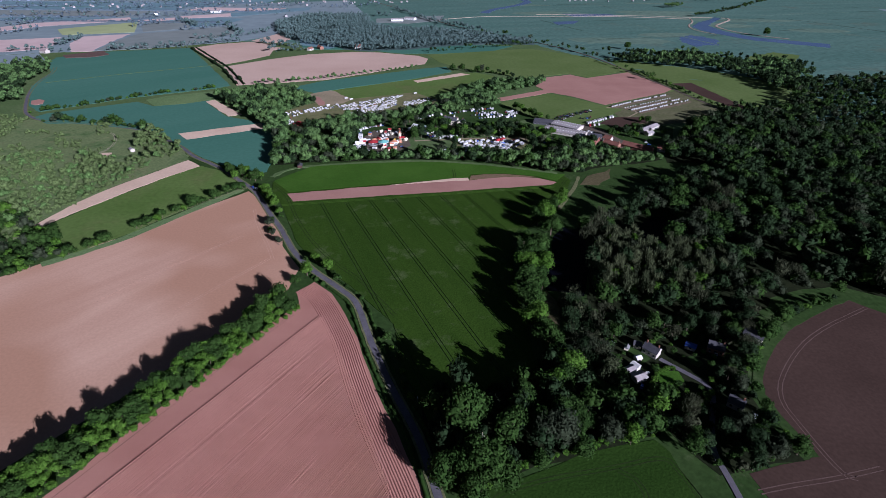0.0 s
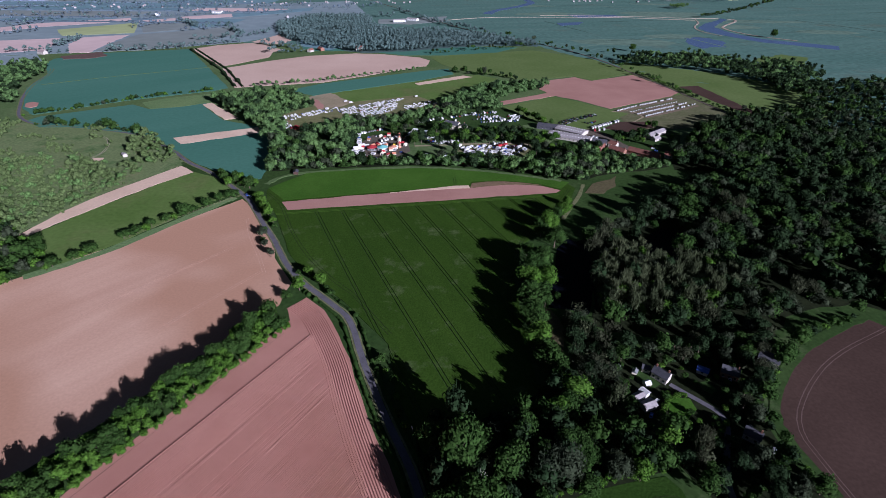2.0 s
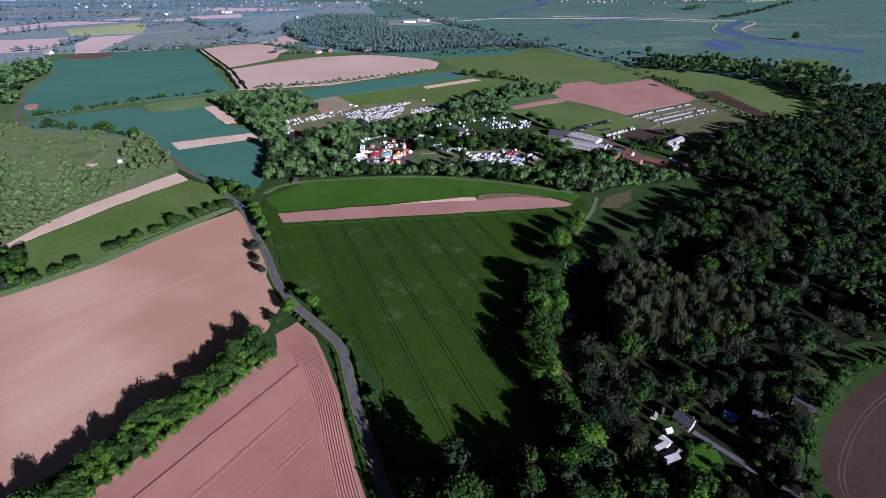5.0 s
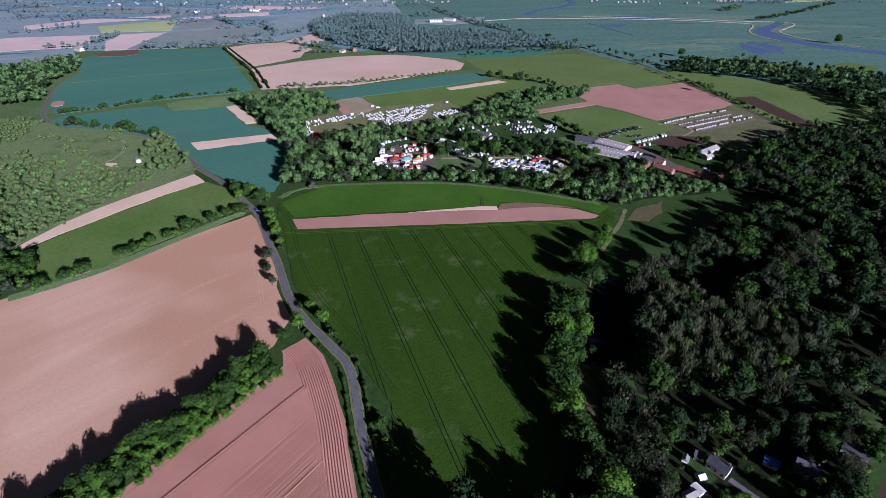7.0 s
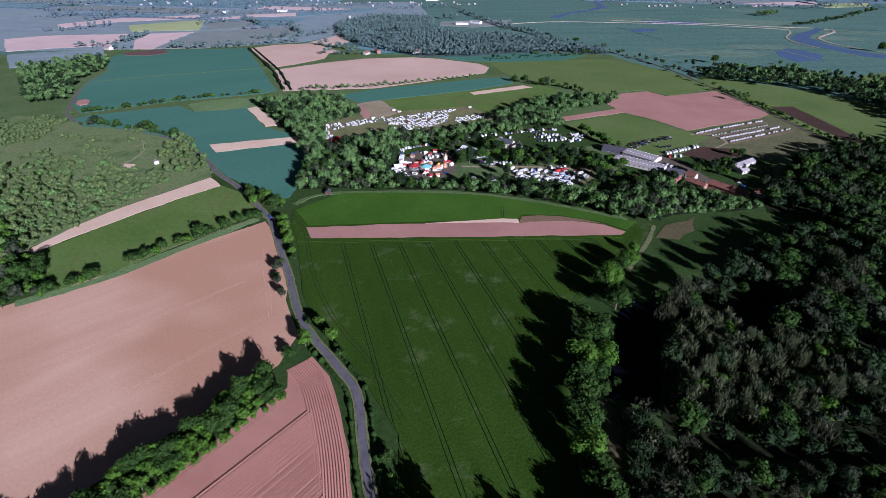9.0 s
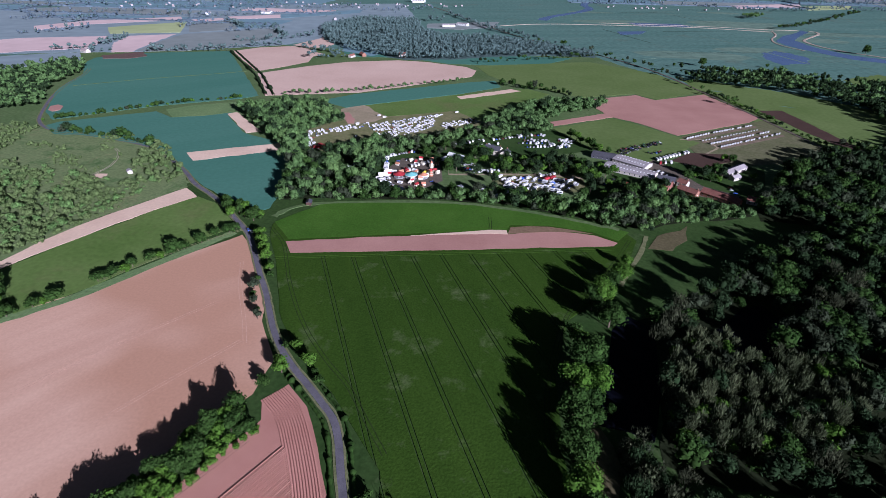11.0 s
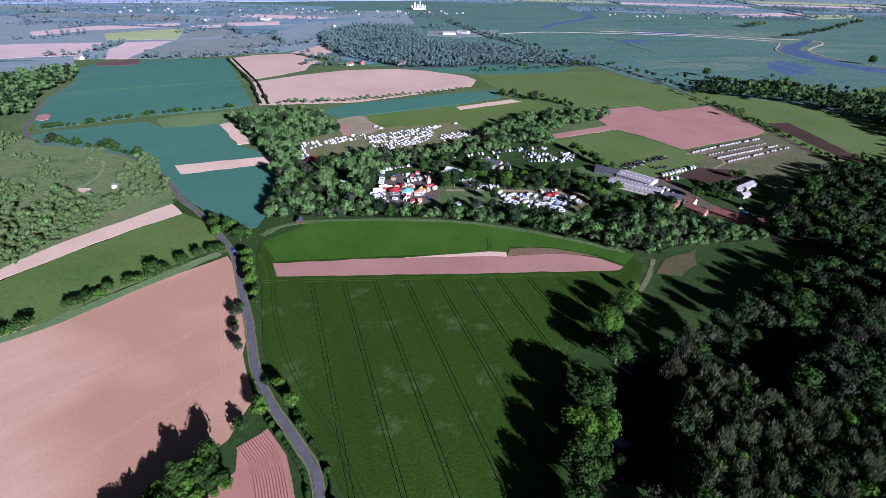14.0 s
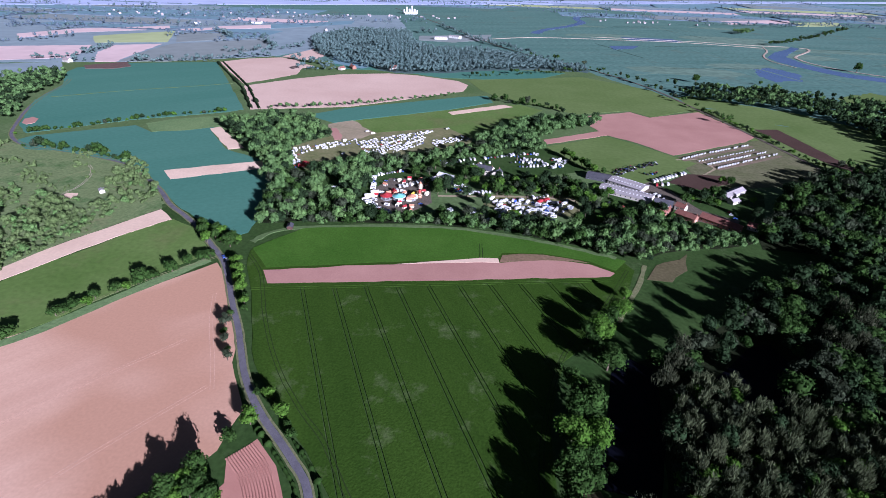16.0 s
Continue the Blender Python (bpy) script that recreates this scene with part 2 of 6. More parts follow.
SHEET_ROOF = material("grey_sheet_roof", (0.27, 0.245, 0.26), (0.35, 0.32, 0.335), 0.1, fine=0.9, fine_amount=0.15)
CLAY = material("red_clay_tiles", (0.17, 0.075, 0.062), (0.23, 0.105, 0.085), 0.3, fine=2.0, fine_amount=0.25)
BRICK = material("red_brick", (0.21, 0.105, 0.080), (0.28, 0.145, 0.11), 0.4, fine=3.0, fine_amount=0.2)
RENDERED = material("white_render", (0.38, 0.35, 0.32), (0.47, 0.43, 0.40), 0.3, fine=1.0, fine_amount=0.1)
# Far field colours, paled and blued: distance haze is painted in
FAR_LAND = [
    material("hazed_grass", (0.205, 0.262, 0.29), (0.245, 0.302, 0.332), 0.004, fine=0.03, fine_amount=0.12),
    material("hazed_crop", (0.145, 0.24, 0.285), (0.175, 0.27, 0.32), 0.004, fine=0.03, fine_amount=0.12),
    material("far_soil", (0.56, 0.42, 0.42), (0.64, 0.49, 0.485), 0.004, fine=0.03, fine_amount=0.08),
    material("hazed_olive", (0.205, 0.235, 0.235), (0.24, 0.27, 0.268), 0.004, fine=0.03, fine_amount=0.1),
    material("hazed_rape", (0.34, 0.39, 0.20), (0.40, 0.45, 0.24), 0.004, fine=0.03, fine_amount=0.08),
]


# ---- tools ----
def link_mesh(name, data, mats, parent=None):
    for m in mats if isinstance(mats, (list, tuple)) else [mats]:
        data.materials.append(m)
    ob = new(name, data)
    ob.parent = parent
    return ob


def part(name, bm, mats, parent=None, label=""):
    data = bpy.data.meshes.new(name)
    bm.normal_update()
    bm.to_mesh(data)
    bm.free()
    ob = link_mesh(name, data, mats, parent)
    return tagged(ob, label) if label else ob


def soup(name, verts, tris, slots=None):
    """A mesh from arrays of places and triangles."""
    data = bpy.data.meshes.new(name)
    verts, tris = np.asarray(verts, np.float32), np.asarray(tris, np.int32)
    data.vertices.add(len(verts))
    data.vertices.foreach_set("co", verts.ravel())
    data.loops.add(tris.size)
    data.loops.foreach_set("vertex_index", tris.ravel())
    data.polygons.add(len(tris))
    data.polygons.foreach_set("loop_start", np.arange(0, tris.size, 3, dtype=np.int32))
    if slots is not None:
        data.polygons.foreach_set("material_index", np.asarray(slots, np.int32))
    data.update(calc_edges=True)
    return data


def inside(poly, x, y):
    hit, j = False, len(poly) - 1
    for i in range(len(poly)):
        (xi, yi), (xj, yj) = poly[i], poly[j]
        if (yi > y) != (yj > y) and x < (xj - xi) * (y - yi) / (yj - yi) + xi:
            hit = not hit
        j = i
    return hit


def wavy(poly, step=9.0, amount=0.8, seed=1):
    """The outline with its long sides broken up, so that no edge is ruler-straight."""
    rng, out = random.Random(seed), []
    for (ax, ay), (bx, by) in zip(poly, poly[1:] + poly[:1]):
        n = max(1, int(math.hypot(bx - ax, by - ay) / step))
        for k in range(n):
            f = k / n
            w = amount if k else 0.0
            out.append((ax + (bx - ax) * f + rng.uniform(-w, w), ay + (by - ay) * f + rng.uniform(-w, w)))
    return out


def sheet(poly, top, bottom=-0.2):
    """A slab over an outline."""
    bm = bmesh.new()
    vs = [bm.verts.new((x, y, bottom)) for x, y in poly]
    face = bm.faces.new(vs)
    face.normal_update()
    if face.normal.z < 0:
        face.normal_flip()
    up = bmesh.ops.extrude_face_region(bm, geom=[face])["geom"]
    bmesh.ops.translate(bm, verts=[g for g in up if isinstance(g, bmesh.types.BMVert)], vec=(0, 0, top - bottom))
    bmesh.ops.triangulate(bm, faces=[f for f in bm.faces if len(f.verts) > 4])
    bmesh.ops.recalc_face_normals(bm, faces=bm.faces)
    return bm


FIELDS = []


def height_at(x, y):
    return max([top for poly, top in FIELDS if inside(poly, x, y)] or [0.0])


def field(name, poly, top, mat, label, category="field", rag=0.8, parent=None):
    top = top * 0.4 + 0.003 * (len(FIELDS) % 9)
    FIELDS.append((poly, top))
    ob = part(name, sheet(wavy(poly, 10.0 if min(y for _, y in poly) < 1200 else 45.0, rag, len(name)), top), mat, parent)
    return tagged(ob, label, category, kind="structure")


def smooth_line(points, rounds=2):
    for _ in range(rounds):
        out = [points[0]]
        for (ax, ay), (bx, by) in zip(points, points[1:]):
            out += [(ax * 0.75 + bx * 0.25, ay * 0.75 + by * 0.25), (ax * 0.25 + bx * 0.75, ay * 0.25 + by * 0.75)]
        points = out + [points[-1]]
    return points


def along(points, step):
    """Places at even steps along a line, with the heading."""
    out, left = [], 0.0
    for (ax, ay), (bx, by) in zip(points, points[1:]):
        n = math.hypot(bx - ax, by - ay)
        d = left
        while d < n:
            out.append((ax + (bx - ax) * d / n, ay + (by - ay) * d / n, math.atan2(by - ay, bx - ax)))
            d += step
        left = d - n
    return out


def shifted(points, off):
    out = []
    for i, (x, y) in enumerate(points):
        a, b = points[max(0, i - 1)], points[min(len(points) - 1, i + 1)]
        n = math.hypot(b[0] - a[0], b[1] - a[1]) or 1
        out.append((x - (b[1] - a[1]) / n * off, y + (b[0] - a[0]) / n * off))
    return out


def ribbon(points, width, top, bottom=-0.1, off=0.0, rag=0.0, seed=3, crest=1.0):
    rng = random.Random(seed)
    left, right = shifted(points, off + width / 2), shifted(points, off - width / 2)
    bm = bmesh.new()
    rows = []
    for (lx, ly), (rx, ry) in zip(left, right):
        a, b = rng.uniform(-rag, rag), rng.uniform(-rag, rag)
        mx, my, wx, wy = (lx + rx) / 2, (ly + ry) / 2, (lx - rx) / 2 * crest, (ly - ry) / 2 * crest
        rows.append([bm.verts.new(p) for p in ((lx + a, ly + b, bottom), (mx + wx + a, my + wy + b, top), (mx - wx + b, my - wy + a, top), (rx + b, ry + a, bottom))])
    for p, q in zip(rows, rows[1:]):
        for k in range(3):
            bm.faces.new((p[k], q[k], q[k + 1], p[k + 1]))
    bmesh.ops.recalc_face_normals(bm, faces=bm.faces)
    return bm


# ---- trees: lobes of many small leaf clumps over a dark inner mass, on a tapered trunk with limbs ----
ICO_V, ICO_F = [], []
_bm = bmesh.new()
bmesh.ops.create_icosphere(_bm, subdivisions=1, radius=1)
ICO_V = np.array([v.co[:] for v in _bm.verts])
ICO_F = np.array([[v.index for v in f.verts] for f in _bm.faces])
_bm.free()


def crown_arrays(seed, height, radius, lobes, clumps, size, low=0.22, twiggy=0.0, squash=1.0, stick=0.07):
    rng = np.random.default_rng(seed)
    verts, tris = [], []
    base = 0
    mid = height * (low + 1) / 2
    half = height * (1 - low) / 2
    centres, radii = [], []
    for k in range(lobes):
        a = 2.4 * k + rng.uniform(0, 0.8)
        level = rng.uniform(-0.55, 0.75) if k else 0.5
        spread = radius * 0.62 * math.sqrt(max(0.05, 1 - level**2)) * rng.uniform(0.7, 1.1) * (k > 0)
        centres.append((math.cos(a) * spread, math.sin(a) * spread, mid + level * half * 0.62))
        radii.append(radius * rng.uniform(0.42, 0.62))
    for c, r in zip(centres, radii):
        jag = 1 + rng.uniform(-0.16, 0.16, (len(ICO_V), 1))
        verts.append(ICO_V * jag * r * np.array([0.74, 0.74, 0.74 * squash]) * (1 - 0.5 * (twiggy > 0.5) - 0.3 * (twiggy > 0.85)) + c)
        tris.append(ICO_F + base)
        base += len(ICO_V)
    pick = rng.integers(0, lobes, clumps)
    way = rng.normal(size=(clumps, 3)) + (0, 0, 0.35)
    way /= np.linalg.norm(way, axis=1)[:, None]
    at = np.array(centres)[pick] + way * (np.array(radii)[pick] * rng.uniform(0.86, 1.16, clumps))[:, None] * (1, 1, squash)
    face = way + rng.normal(scale=0.42, size=(clumps, 3))
    face /= np.linalg.norm(face, axis=1)[:, None]
    side = np.cross(face, rng.normal(size=(clumps, 3)))
    side /= np.linalg.norm(side, axis=1)[:, None]
    other = np.cross(face, side)
    long = size * rng.uniform(0.55, 1.25, (clumps, 1))
    wide = size * rng.uniform(0.35, 0.9, (clumps, 1))
    if twiggy:
        sticks = rng.random(clumps) < twiggy
        up = way * 0.4 + (0, 0, 1.5) + rng.normal(scale=0.22, size=(clumps, 3))
        up /= np.linalg.norm(up, axis=1)[:, None]
        side[sticks] = up[sticks]
        other[sticks] = np.cross(up, rng.normal(size=(clumps, 3)))[sticks]
        long[sticks] = size * rng.uniform(1.6, 3.4, (sticks.sum(), 1))
        wide[sticks] = stick
    tip = at + side * long + face * 0.12 * size
    quad = np.stack([at - side * long, at + other * wide, tip, at - other * wide], 1)
    verts.append(quad.reshape(-1, 3))
    i = base + 4 * np.arange(clumps)[:, None]
    tris += [i + np.array([[0, 1, 2]]), i + np.array([[0, 2, 3]])]
    return np.concatenate(verts), np.concatenate(tris)


def limb(bm, a, b, ra, rb, sides=6):
    a, b = Vector(a), Vector(b)
    q = (b - a).to_track_quat("Z", "Y")
    rings = []
    for p, r in ((a, ra), (b, rb)):
        rings.append([bm.verts.new(p + q @ Vector((math.cos(t) * r, math.sin(t) * r, 0))) for t in (2 * math.pi * k / sides for k in range(sides))])
    for k in range(sides):
        bm.faces.new((rings[0][k], rings[0][(k + 1) % sides], rings[1][(k + 1) % sides], rings[1][k]))
    bm.faces.new(rings[1])


def trunk_mesh(seed, height, radius):
    rng, bm = random.Random(seed), bmesh.new()
    fork = height * 0.42
    thick = 0.03 * height
    limb(bm, (0, 0, -0.3), (0, 0, fork), thick, thick * 0.7, 7)
    for k in range(5):
        a = k * 1.26 + rng.uniform(-0.3, 0.3)
        out = radius * rng.uniform(0.35, 0.6)
        limb(bm, (0, 0, fork * rng.uniform(0.75, 0.98)), (math.cos(a) * out, math.sin(a) * out, height * rng.uniform(0.6, 0.8)), thick * 0.5, thick * 0.15, 5)
    data = bpy.data.meshes.new("trunk")
    bm.to_mesh(data)
    bm.free()
    data.materials.append(BARK)
    return data


# kinds: height, radius, lobes, clumps, clump size, lowest leaf, twigs, leaf colour
KINDS = {
    "oak": (12.0, 5.0, 9, 620, 0.62, 0.16, 0.0, 0),
    "lime": (11.0, 4.2, 8, 560, 0.60, 0.12, 0.0, 1),
    "ash": (14.0, 4.6, 8, 560, 0.62, 0.22, 0.15, 2),
    "willow": (11.0, 4.6, 7, 520, 0.62, 0.12, 0.25, 3),
    "bare_tree": (13.0, 4.2, 6, 620, 0.52, 0.22, 0.8, 4),
    "pole_tree": (14.5, 2.7, 5, 330, 0.55, 0.12, 0.9, 7),
    "spreading_oak": (16.0, 7.0, 14, 1700, 0.66, 0.08, 0.0, 0),
    "spreading_lime": (16.0, 7.0, 14, 1700, 0.66, 0.08, 0.0, 1),
    "spreading_willow": (14.0, 7.0, 12, 1500, 0.62, 0.06, 0.3, 3),
    "thorn": (5.0, 2.9, 6, 330, 0.45, 0.02, 0.0, 0),
    "bush": (3.4, 2.3, 5, 240, 0.42, 0.0, 0.0, 1),
}
PROTO = {}
for kind, (h, r, lobes, clumps, size, low, twigs, leaf) in KINDS.items():
    for v in range(3):
        near = crown_arrays(hash_free := 11 * v + len(kind) * 101, h, r, lobes, clumps, size, low, twigs)
        wood = crown_arrays(7 + hash_free, h, r, max(4, lobes - 3), clumps * 11 // 20, size * 1.0, low, twigs)
        middle = crown_arrays(13 + hash_free, h, r, 5, clumps * 3 // 10, size * 1.3, low, twigs)
        far = crown_arrays(19 + hash_free, h, r, 2, 26, size * 2.6, low, 0.0)
        tiny = crown_arrays(23 + hash_free, h, r * 1.3, 1, 10, size * 2.4, low, 0.0)
        if kind == "pole_tree":
            wood = crown_arrays(7 + hash_free, h, r, 4, 170, size * 1.1, low, twigs, 1.7, 0.12)
        data = soup("crown", *near)
        data.materials.append(LEAF[leaf])
        PROTO[kind, v] = (data, trunk_mesh(3 + hash_free, h, r), {"wood": wood, "middle": middle, "far": far, "tiny": tiny}, leaf)


def tree(kind, x, y, size=1.0, seed=0, label="", category="tree", group="", z=0.0):
    rng = random.Random(seed * 7919 + int(x * 13 + y * 7))
    data, stem, *_ = PROTO[kind, rng.randrange(3)]
    top = new(kind if kind in ("bush", "bare_tree") else kind + "_tree")
    top.empty_display_size = 0.5
    top.matrix_basis = pose(x, y, z, rng.uniform(-3, 3), rng.uniform(-3, 3), rng.uniform(0, 360)) @ Matrix.Diagonal((size * rng.uniform(0.9, 1.12), size * rng.uniform(0.9, 1.12), size * rng.uniform(0.88, 1.1), 1))
    for name, mesh in (("trunk", stem), ("crown", data)):
        ob = new(name, mesh)
        ob.parent = top
    return tagged(top, label or "leafy green tree", category, group)


def scatter(poly, step, seed, holes=(), jitter=0.42):
    """Jittered places inside an outline."""
    rng = random.Random(seed)
    xs, ys = [p[0] for p in poly], [p[1] for p in poly]
    out, row = [], 0
    y = min(ys)
    while y < max(ys):
        x = min(xs) + (step / 2 if row % 2 else 0)
        while x < max(xs):
            px, py = x + rng.uniform(-jitter, jitter) * step, y + rng.uniform(-jitter, jitter) * step
            if inside(poly, px, py) and not any(inside(h, px, py) for h in holes):
                out.append((px, py))
            x += step
        y += step * 0.87
        row += 1
    return out


def hedge_strip(lines, wide, high, seed, gap=7.0):
    """Far hedges: jagged low ridges of leaf with uneven tops."""
    rng = np.random.default_rng(seed)
    verts, tris, base = [], [], 0
    for line in lines:
        spots = along(line, gap)
        for k, (x, y, a) in enumerate(spots):
            big = rng.uniform(0.6, 1.3) * (1.9 if rng.random() < 0.12 else 1.0)
            w, h = wide * big / 2, high * big
            s, c = -math.sin(a), math.cos(a)
            sway = rng.uniform(-0.15, 0.15) * wide
            verts += [(x + s * w, y + c * w, 0), (x + s * w * 0.7, y + c * w * 0.7, h * 0.7), (x + sway, y + sway, h), (x - s * w * 0.7, y - c * w * 0.7, h * 0.7), (x - s * w, y - c * w, 0)]
            if k:
                b = base + 5 * (k - 1)
                for q in range(4):
                    tris += [(b + q, b + q + 1, b + q + 6), (b + q, b + q + 6, b + q + 5)]
        base += 5 * len(spots)
    return verts, tris


def clumped(places, scale, edge):
    """Those places where a broad noise runs high, so that they stand in thickets."""
    return [p for p in places if noise.noise(Vector((p[0] / scale, p[1] / scale, 3.7))) > edge]


def thicket(places, scale, edge):
    """Open above, closing to an unbroken thicket on the lower slope."""
    return [p for p in places if noise.noise(Vector((p[0] / scale, p[1] / scale, 3.7))) > edge - max(0.0, 455 - p[1]) / 120]


def grove(name, places, kinds, size, label, seed=5, level="wood", category="trees", spread=0.22, tint=None):
    """Many trees joined into one mesh, each with its own size, turn and leaf."""
    rng = random.Random(seed)
    verts, tris, slots, base = [], [], [], 0
    for x, y in places:
        kind = rng.choice(kinds)
        _, _, levels, leaf = PROTO[kind, rng.randrange(3)]
        v, t = levels[level]
        a, s = rng.uniform(0, 6.283), size * rng.uniform(1 - spread, 1 + spread)
        c, n = math.cos(a) * s * rng.uniform(0.9, 1.15), math.sin(a) * s
        turned = np.stack([v[:, 0] * c - v[:, 1] * n + x, v[:, 0] * n + v[:, 1] * c + y, v[:, 2] * s * rng.uniform(0.85, 1.15)], 1)
        verts.append(turned)
        tris.append(t + base)
        if tint is not None:
            leaf = tint if isinstance(tint, int) else rng.choice(tint)
        elif leaf not in (4, 7) and rng.random() < 0.35:
            leaf = rng.choice((0, 2, 2, 3))
        slots.append(np.full(len(t), leaf))
        base += len(v)
    ob = link_mesh(name, soup(name, np.concatenate(verts), np.concatenate(tris), np.concatenate(slots)), LEAF)
    return tagged(ob, label, category, kind="stuff")


# ---- the land ----
bm = bmesh.new()
bmesh.ops.create_grid(bm, x_segments=40, y_segments=40, size=4600, matrix=Matrix.Translation((0, 2000, 0)))
tagged(part("ground", bm, MARSH), "wide green farmland and marsh grass", "ground", kind="structure")

ROUGH = [(-175, 50), (-404, 225), (-434, 315), (-381, 445), (-260, 494), (-193, 449), (-179, 472), (-49, 496), (123, 495), (247, 521), (545, 626), (746, 597), (323, 198), (170, 53)]
field("near_grass", [(-700, -400), (800, -400), (800, 240), (-700, 240)], 0.02, GRASS, "rough grass behind the ploughed field", "grass", 3.0)
field("farm_grass", [(-292, 285), (-987, 867), (-866, 996), (-557, 1219), (-181, 1151), (194, 1191), (320, 919), (343, 799), (369, 646), (399, 632), (298, 509), (126, 432), (-154, 421)], 0.02, FARM_GRASS, "rough grass margins between far fields", "grass", 3.0)
field("far_plain", [(-1112, 927), (-615, 1086), (-449, 1197), (-391, 1312), (-345, 1554), (-264, 1806), (-374, 2214), (-1233, 1830), (-1852, 1517)], 0.3, FAR_LAND[0], "far green farmland paled by painted haze", "farmland", 3.0)
field("verge_land", ROUGH, 0.04, GRASS, "rough green grass between the fields", "grass")
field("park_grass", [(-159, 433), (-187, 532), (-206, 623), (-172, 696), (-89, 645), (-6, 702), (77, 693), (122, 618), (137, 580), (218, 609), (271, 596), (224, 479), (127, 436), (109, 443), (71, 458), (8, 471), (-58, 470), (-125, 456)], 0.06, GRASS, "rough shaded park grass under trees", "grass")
field("bare_field", [(-315, 211), (-278, 266), (-226, 323), (-166, 400), (-147, 378), (-128, 345), (-120, 331), (-112, 308), (-101, 291), (-93, 279), (-94, 268), (-94, 256), (-117, 214), (-150, 164), (-175, 129), (-200, 96)], 0.10, BARE, "pale pinkish bare field of rolled soil")
field("pasture", [(-230, 457), (-209, 447), (-188, 425), (-176, 411), (-193, 387), (-210, 357), (-224, 329), (-239, 309), (-250, 296), (-281, 322), (-296, 332), (-283, 363), (-268, 393), (-249, 430)], 0.25, PASTURE, "smooth green pasture beside a hedge")
field("stubble_strip", [(-249, 472), (-231, 456.5), (-249, 431), (-269, 394), (-284, 363), (-297, 333), (-304, 335), (-298, 371), (-285, 405.5), (-265, 443)], 0.30, STUBBLE, "long pale strip of dry bare soil")
field("rough_hill", [(-351, 314), (-299, 370), (-286, 406), (-266, 444), (-249, 474), (-265, 499), (-292, 527), (-332, 562), (-424, 586), (-475, 595), (-503, 605), (-569, 613), (-549, 470)], 0.20, HILL, "rough hill of grass and scrub", "grass")
field("crop_field", [(-609, 768), (-639, 857), (-705, 951), (-718, 991), (-678, 1049), (-520, 1107), (-320, 782), (-336, 763), (-430, 705), (-505, 634), (-536, 660)], 0.45, TEAL, "large smooth blue-green crop field")
field("crop_field", [(-464, 586), (-496, 611), (-491, 628), (-410, 686), (-377, 664), (-318, 700), (-317, 685), (-268, 623), (-212, 594), (-190, 557), (-167, 486), (-164, 444), (-168, 440), (-215, 462), (-243, 483), (-288, 525), (-336, 565), (-424, 586)], 0.40, TEAL, "blue-green crop field with pale strips across it")
field("grass_patch", [(-403, 695), (-386, 716), (-332, 747), (-311, 701), (-342, 678), (-376, 665)], 0.50, LIGHT_GRASS, "light green patch of rough grass", "grass")
field("soil_strip", [(-295, 553), (-277, 533), (-206, 575), (-216, 595)], 0.55, STUBBLE, "pale pink strip of bare soil across the crop")
field("soil_strip", [(-320, 690), (-312, 699), (-251, 630), (-265, 622)], 0.55, STUBBLE, "short pale strip of bare soil beside the wood")
field("show_field", [(-211, 630), (-186, 675), (-170, 692), (-139, 698), (-131, 709), (-44, 751), (-8, 710), (-12, 688), (-87, 631), (-161, 577), (-182, 589)], 0.30, TRODDEN, "trodden grass field full of parked caravans")
field("earth_patch", [(-174, 691), (-182, 715), (-190, 735), (-167, 759), (-123, 710), (-136, 687), (-159, 672)], 0.42, EARTH, "bare tan earth beside the show field", "soil", 2.0)
field("earth_patch", [(-172, 691), (-182, 718), (-176, 721), (-161, 694), (-158, 677), (-165, 675)], 0.6, RED_SOIL, "pinkish heap of bare earth", "soil", 1.0)
field("crop_strip", [(-229, 772), (-191, 816), (-34, 922), (2, 938), (12, 895), (-45, 842), (-167, 757), (-186, 742)], 0.45, TEAL, "narrow dark blue-green strip of crop")
field("meadow", [(-164, 757), (-44, 839), (19, 879), (52, 890), (83, 864), (34, 777), (13, 717), (-8, 710), (-44, 751), (-131, 709)], 0.35, PASTURE, "bright green meadow behind the show field")
field("soil_strip", [(-49, 826), (27, 885), (42, 874), (-42, 812)], 0.50, STUBBLE, "thin pale strip of bare soil in a meadow")
field("soil_field", [(-516, 1108), (-481, 1159), (-423, 1190), (-379, 1168), (-363, 1138), (-330, 1112), (-345, 1086), (-335, 1030), (-367, 970), (-391, 936)], 0.35, PINK, "pale pink bare field beyond the crops")
field("soil_field", [(-382, 920), (-326, 990), (-266, 1045), (-180, 1078), (-126, 1072), (-50, 1040), (-31, 1010), (-36, 961), (-131, 874), (-190, 824), (-312, 784)], 0.40, PINK, "large pale pink bare field lined with trees")
field("soil_field", [(-428, 1204), (-396, 1328), (-346, 1243), (-354, 1182), (-381, 1174)], 0.38, PINK, "far corner of pale pink bare soil")
field("olive_field", [(-34, 1049), (7, 1070), (175, 1134), (277, 1045), (317, 921), (233, 858), (208, 888), (129, 852), (84, 884), (27, 921), (-9, 976)], 0.40, OLIVE, "wide olive-green grass field")
field("crop_strip", [(-173, 1105), (-39, 1177), (39, 1174), (148, 1167), (100, 1104), (-3, 1067), (-83, 1062)], 0.40, TEAL, "thin far blue-green strip of crop")
field("brown_field", [(127, 836), (209, 881), (230, 855), (311, 903), (342, 786), (321, 761), (215, 691), (181, 734), (155, 756), (77, 705), (74, 722), (147, 772)], 0.45, RED_SOIL, "reddish brown tilled field")
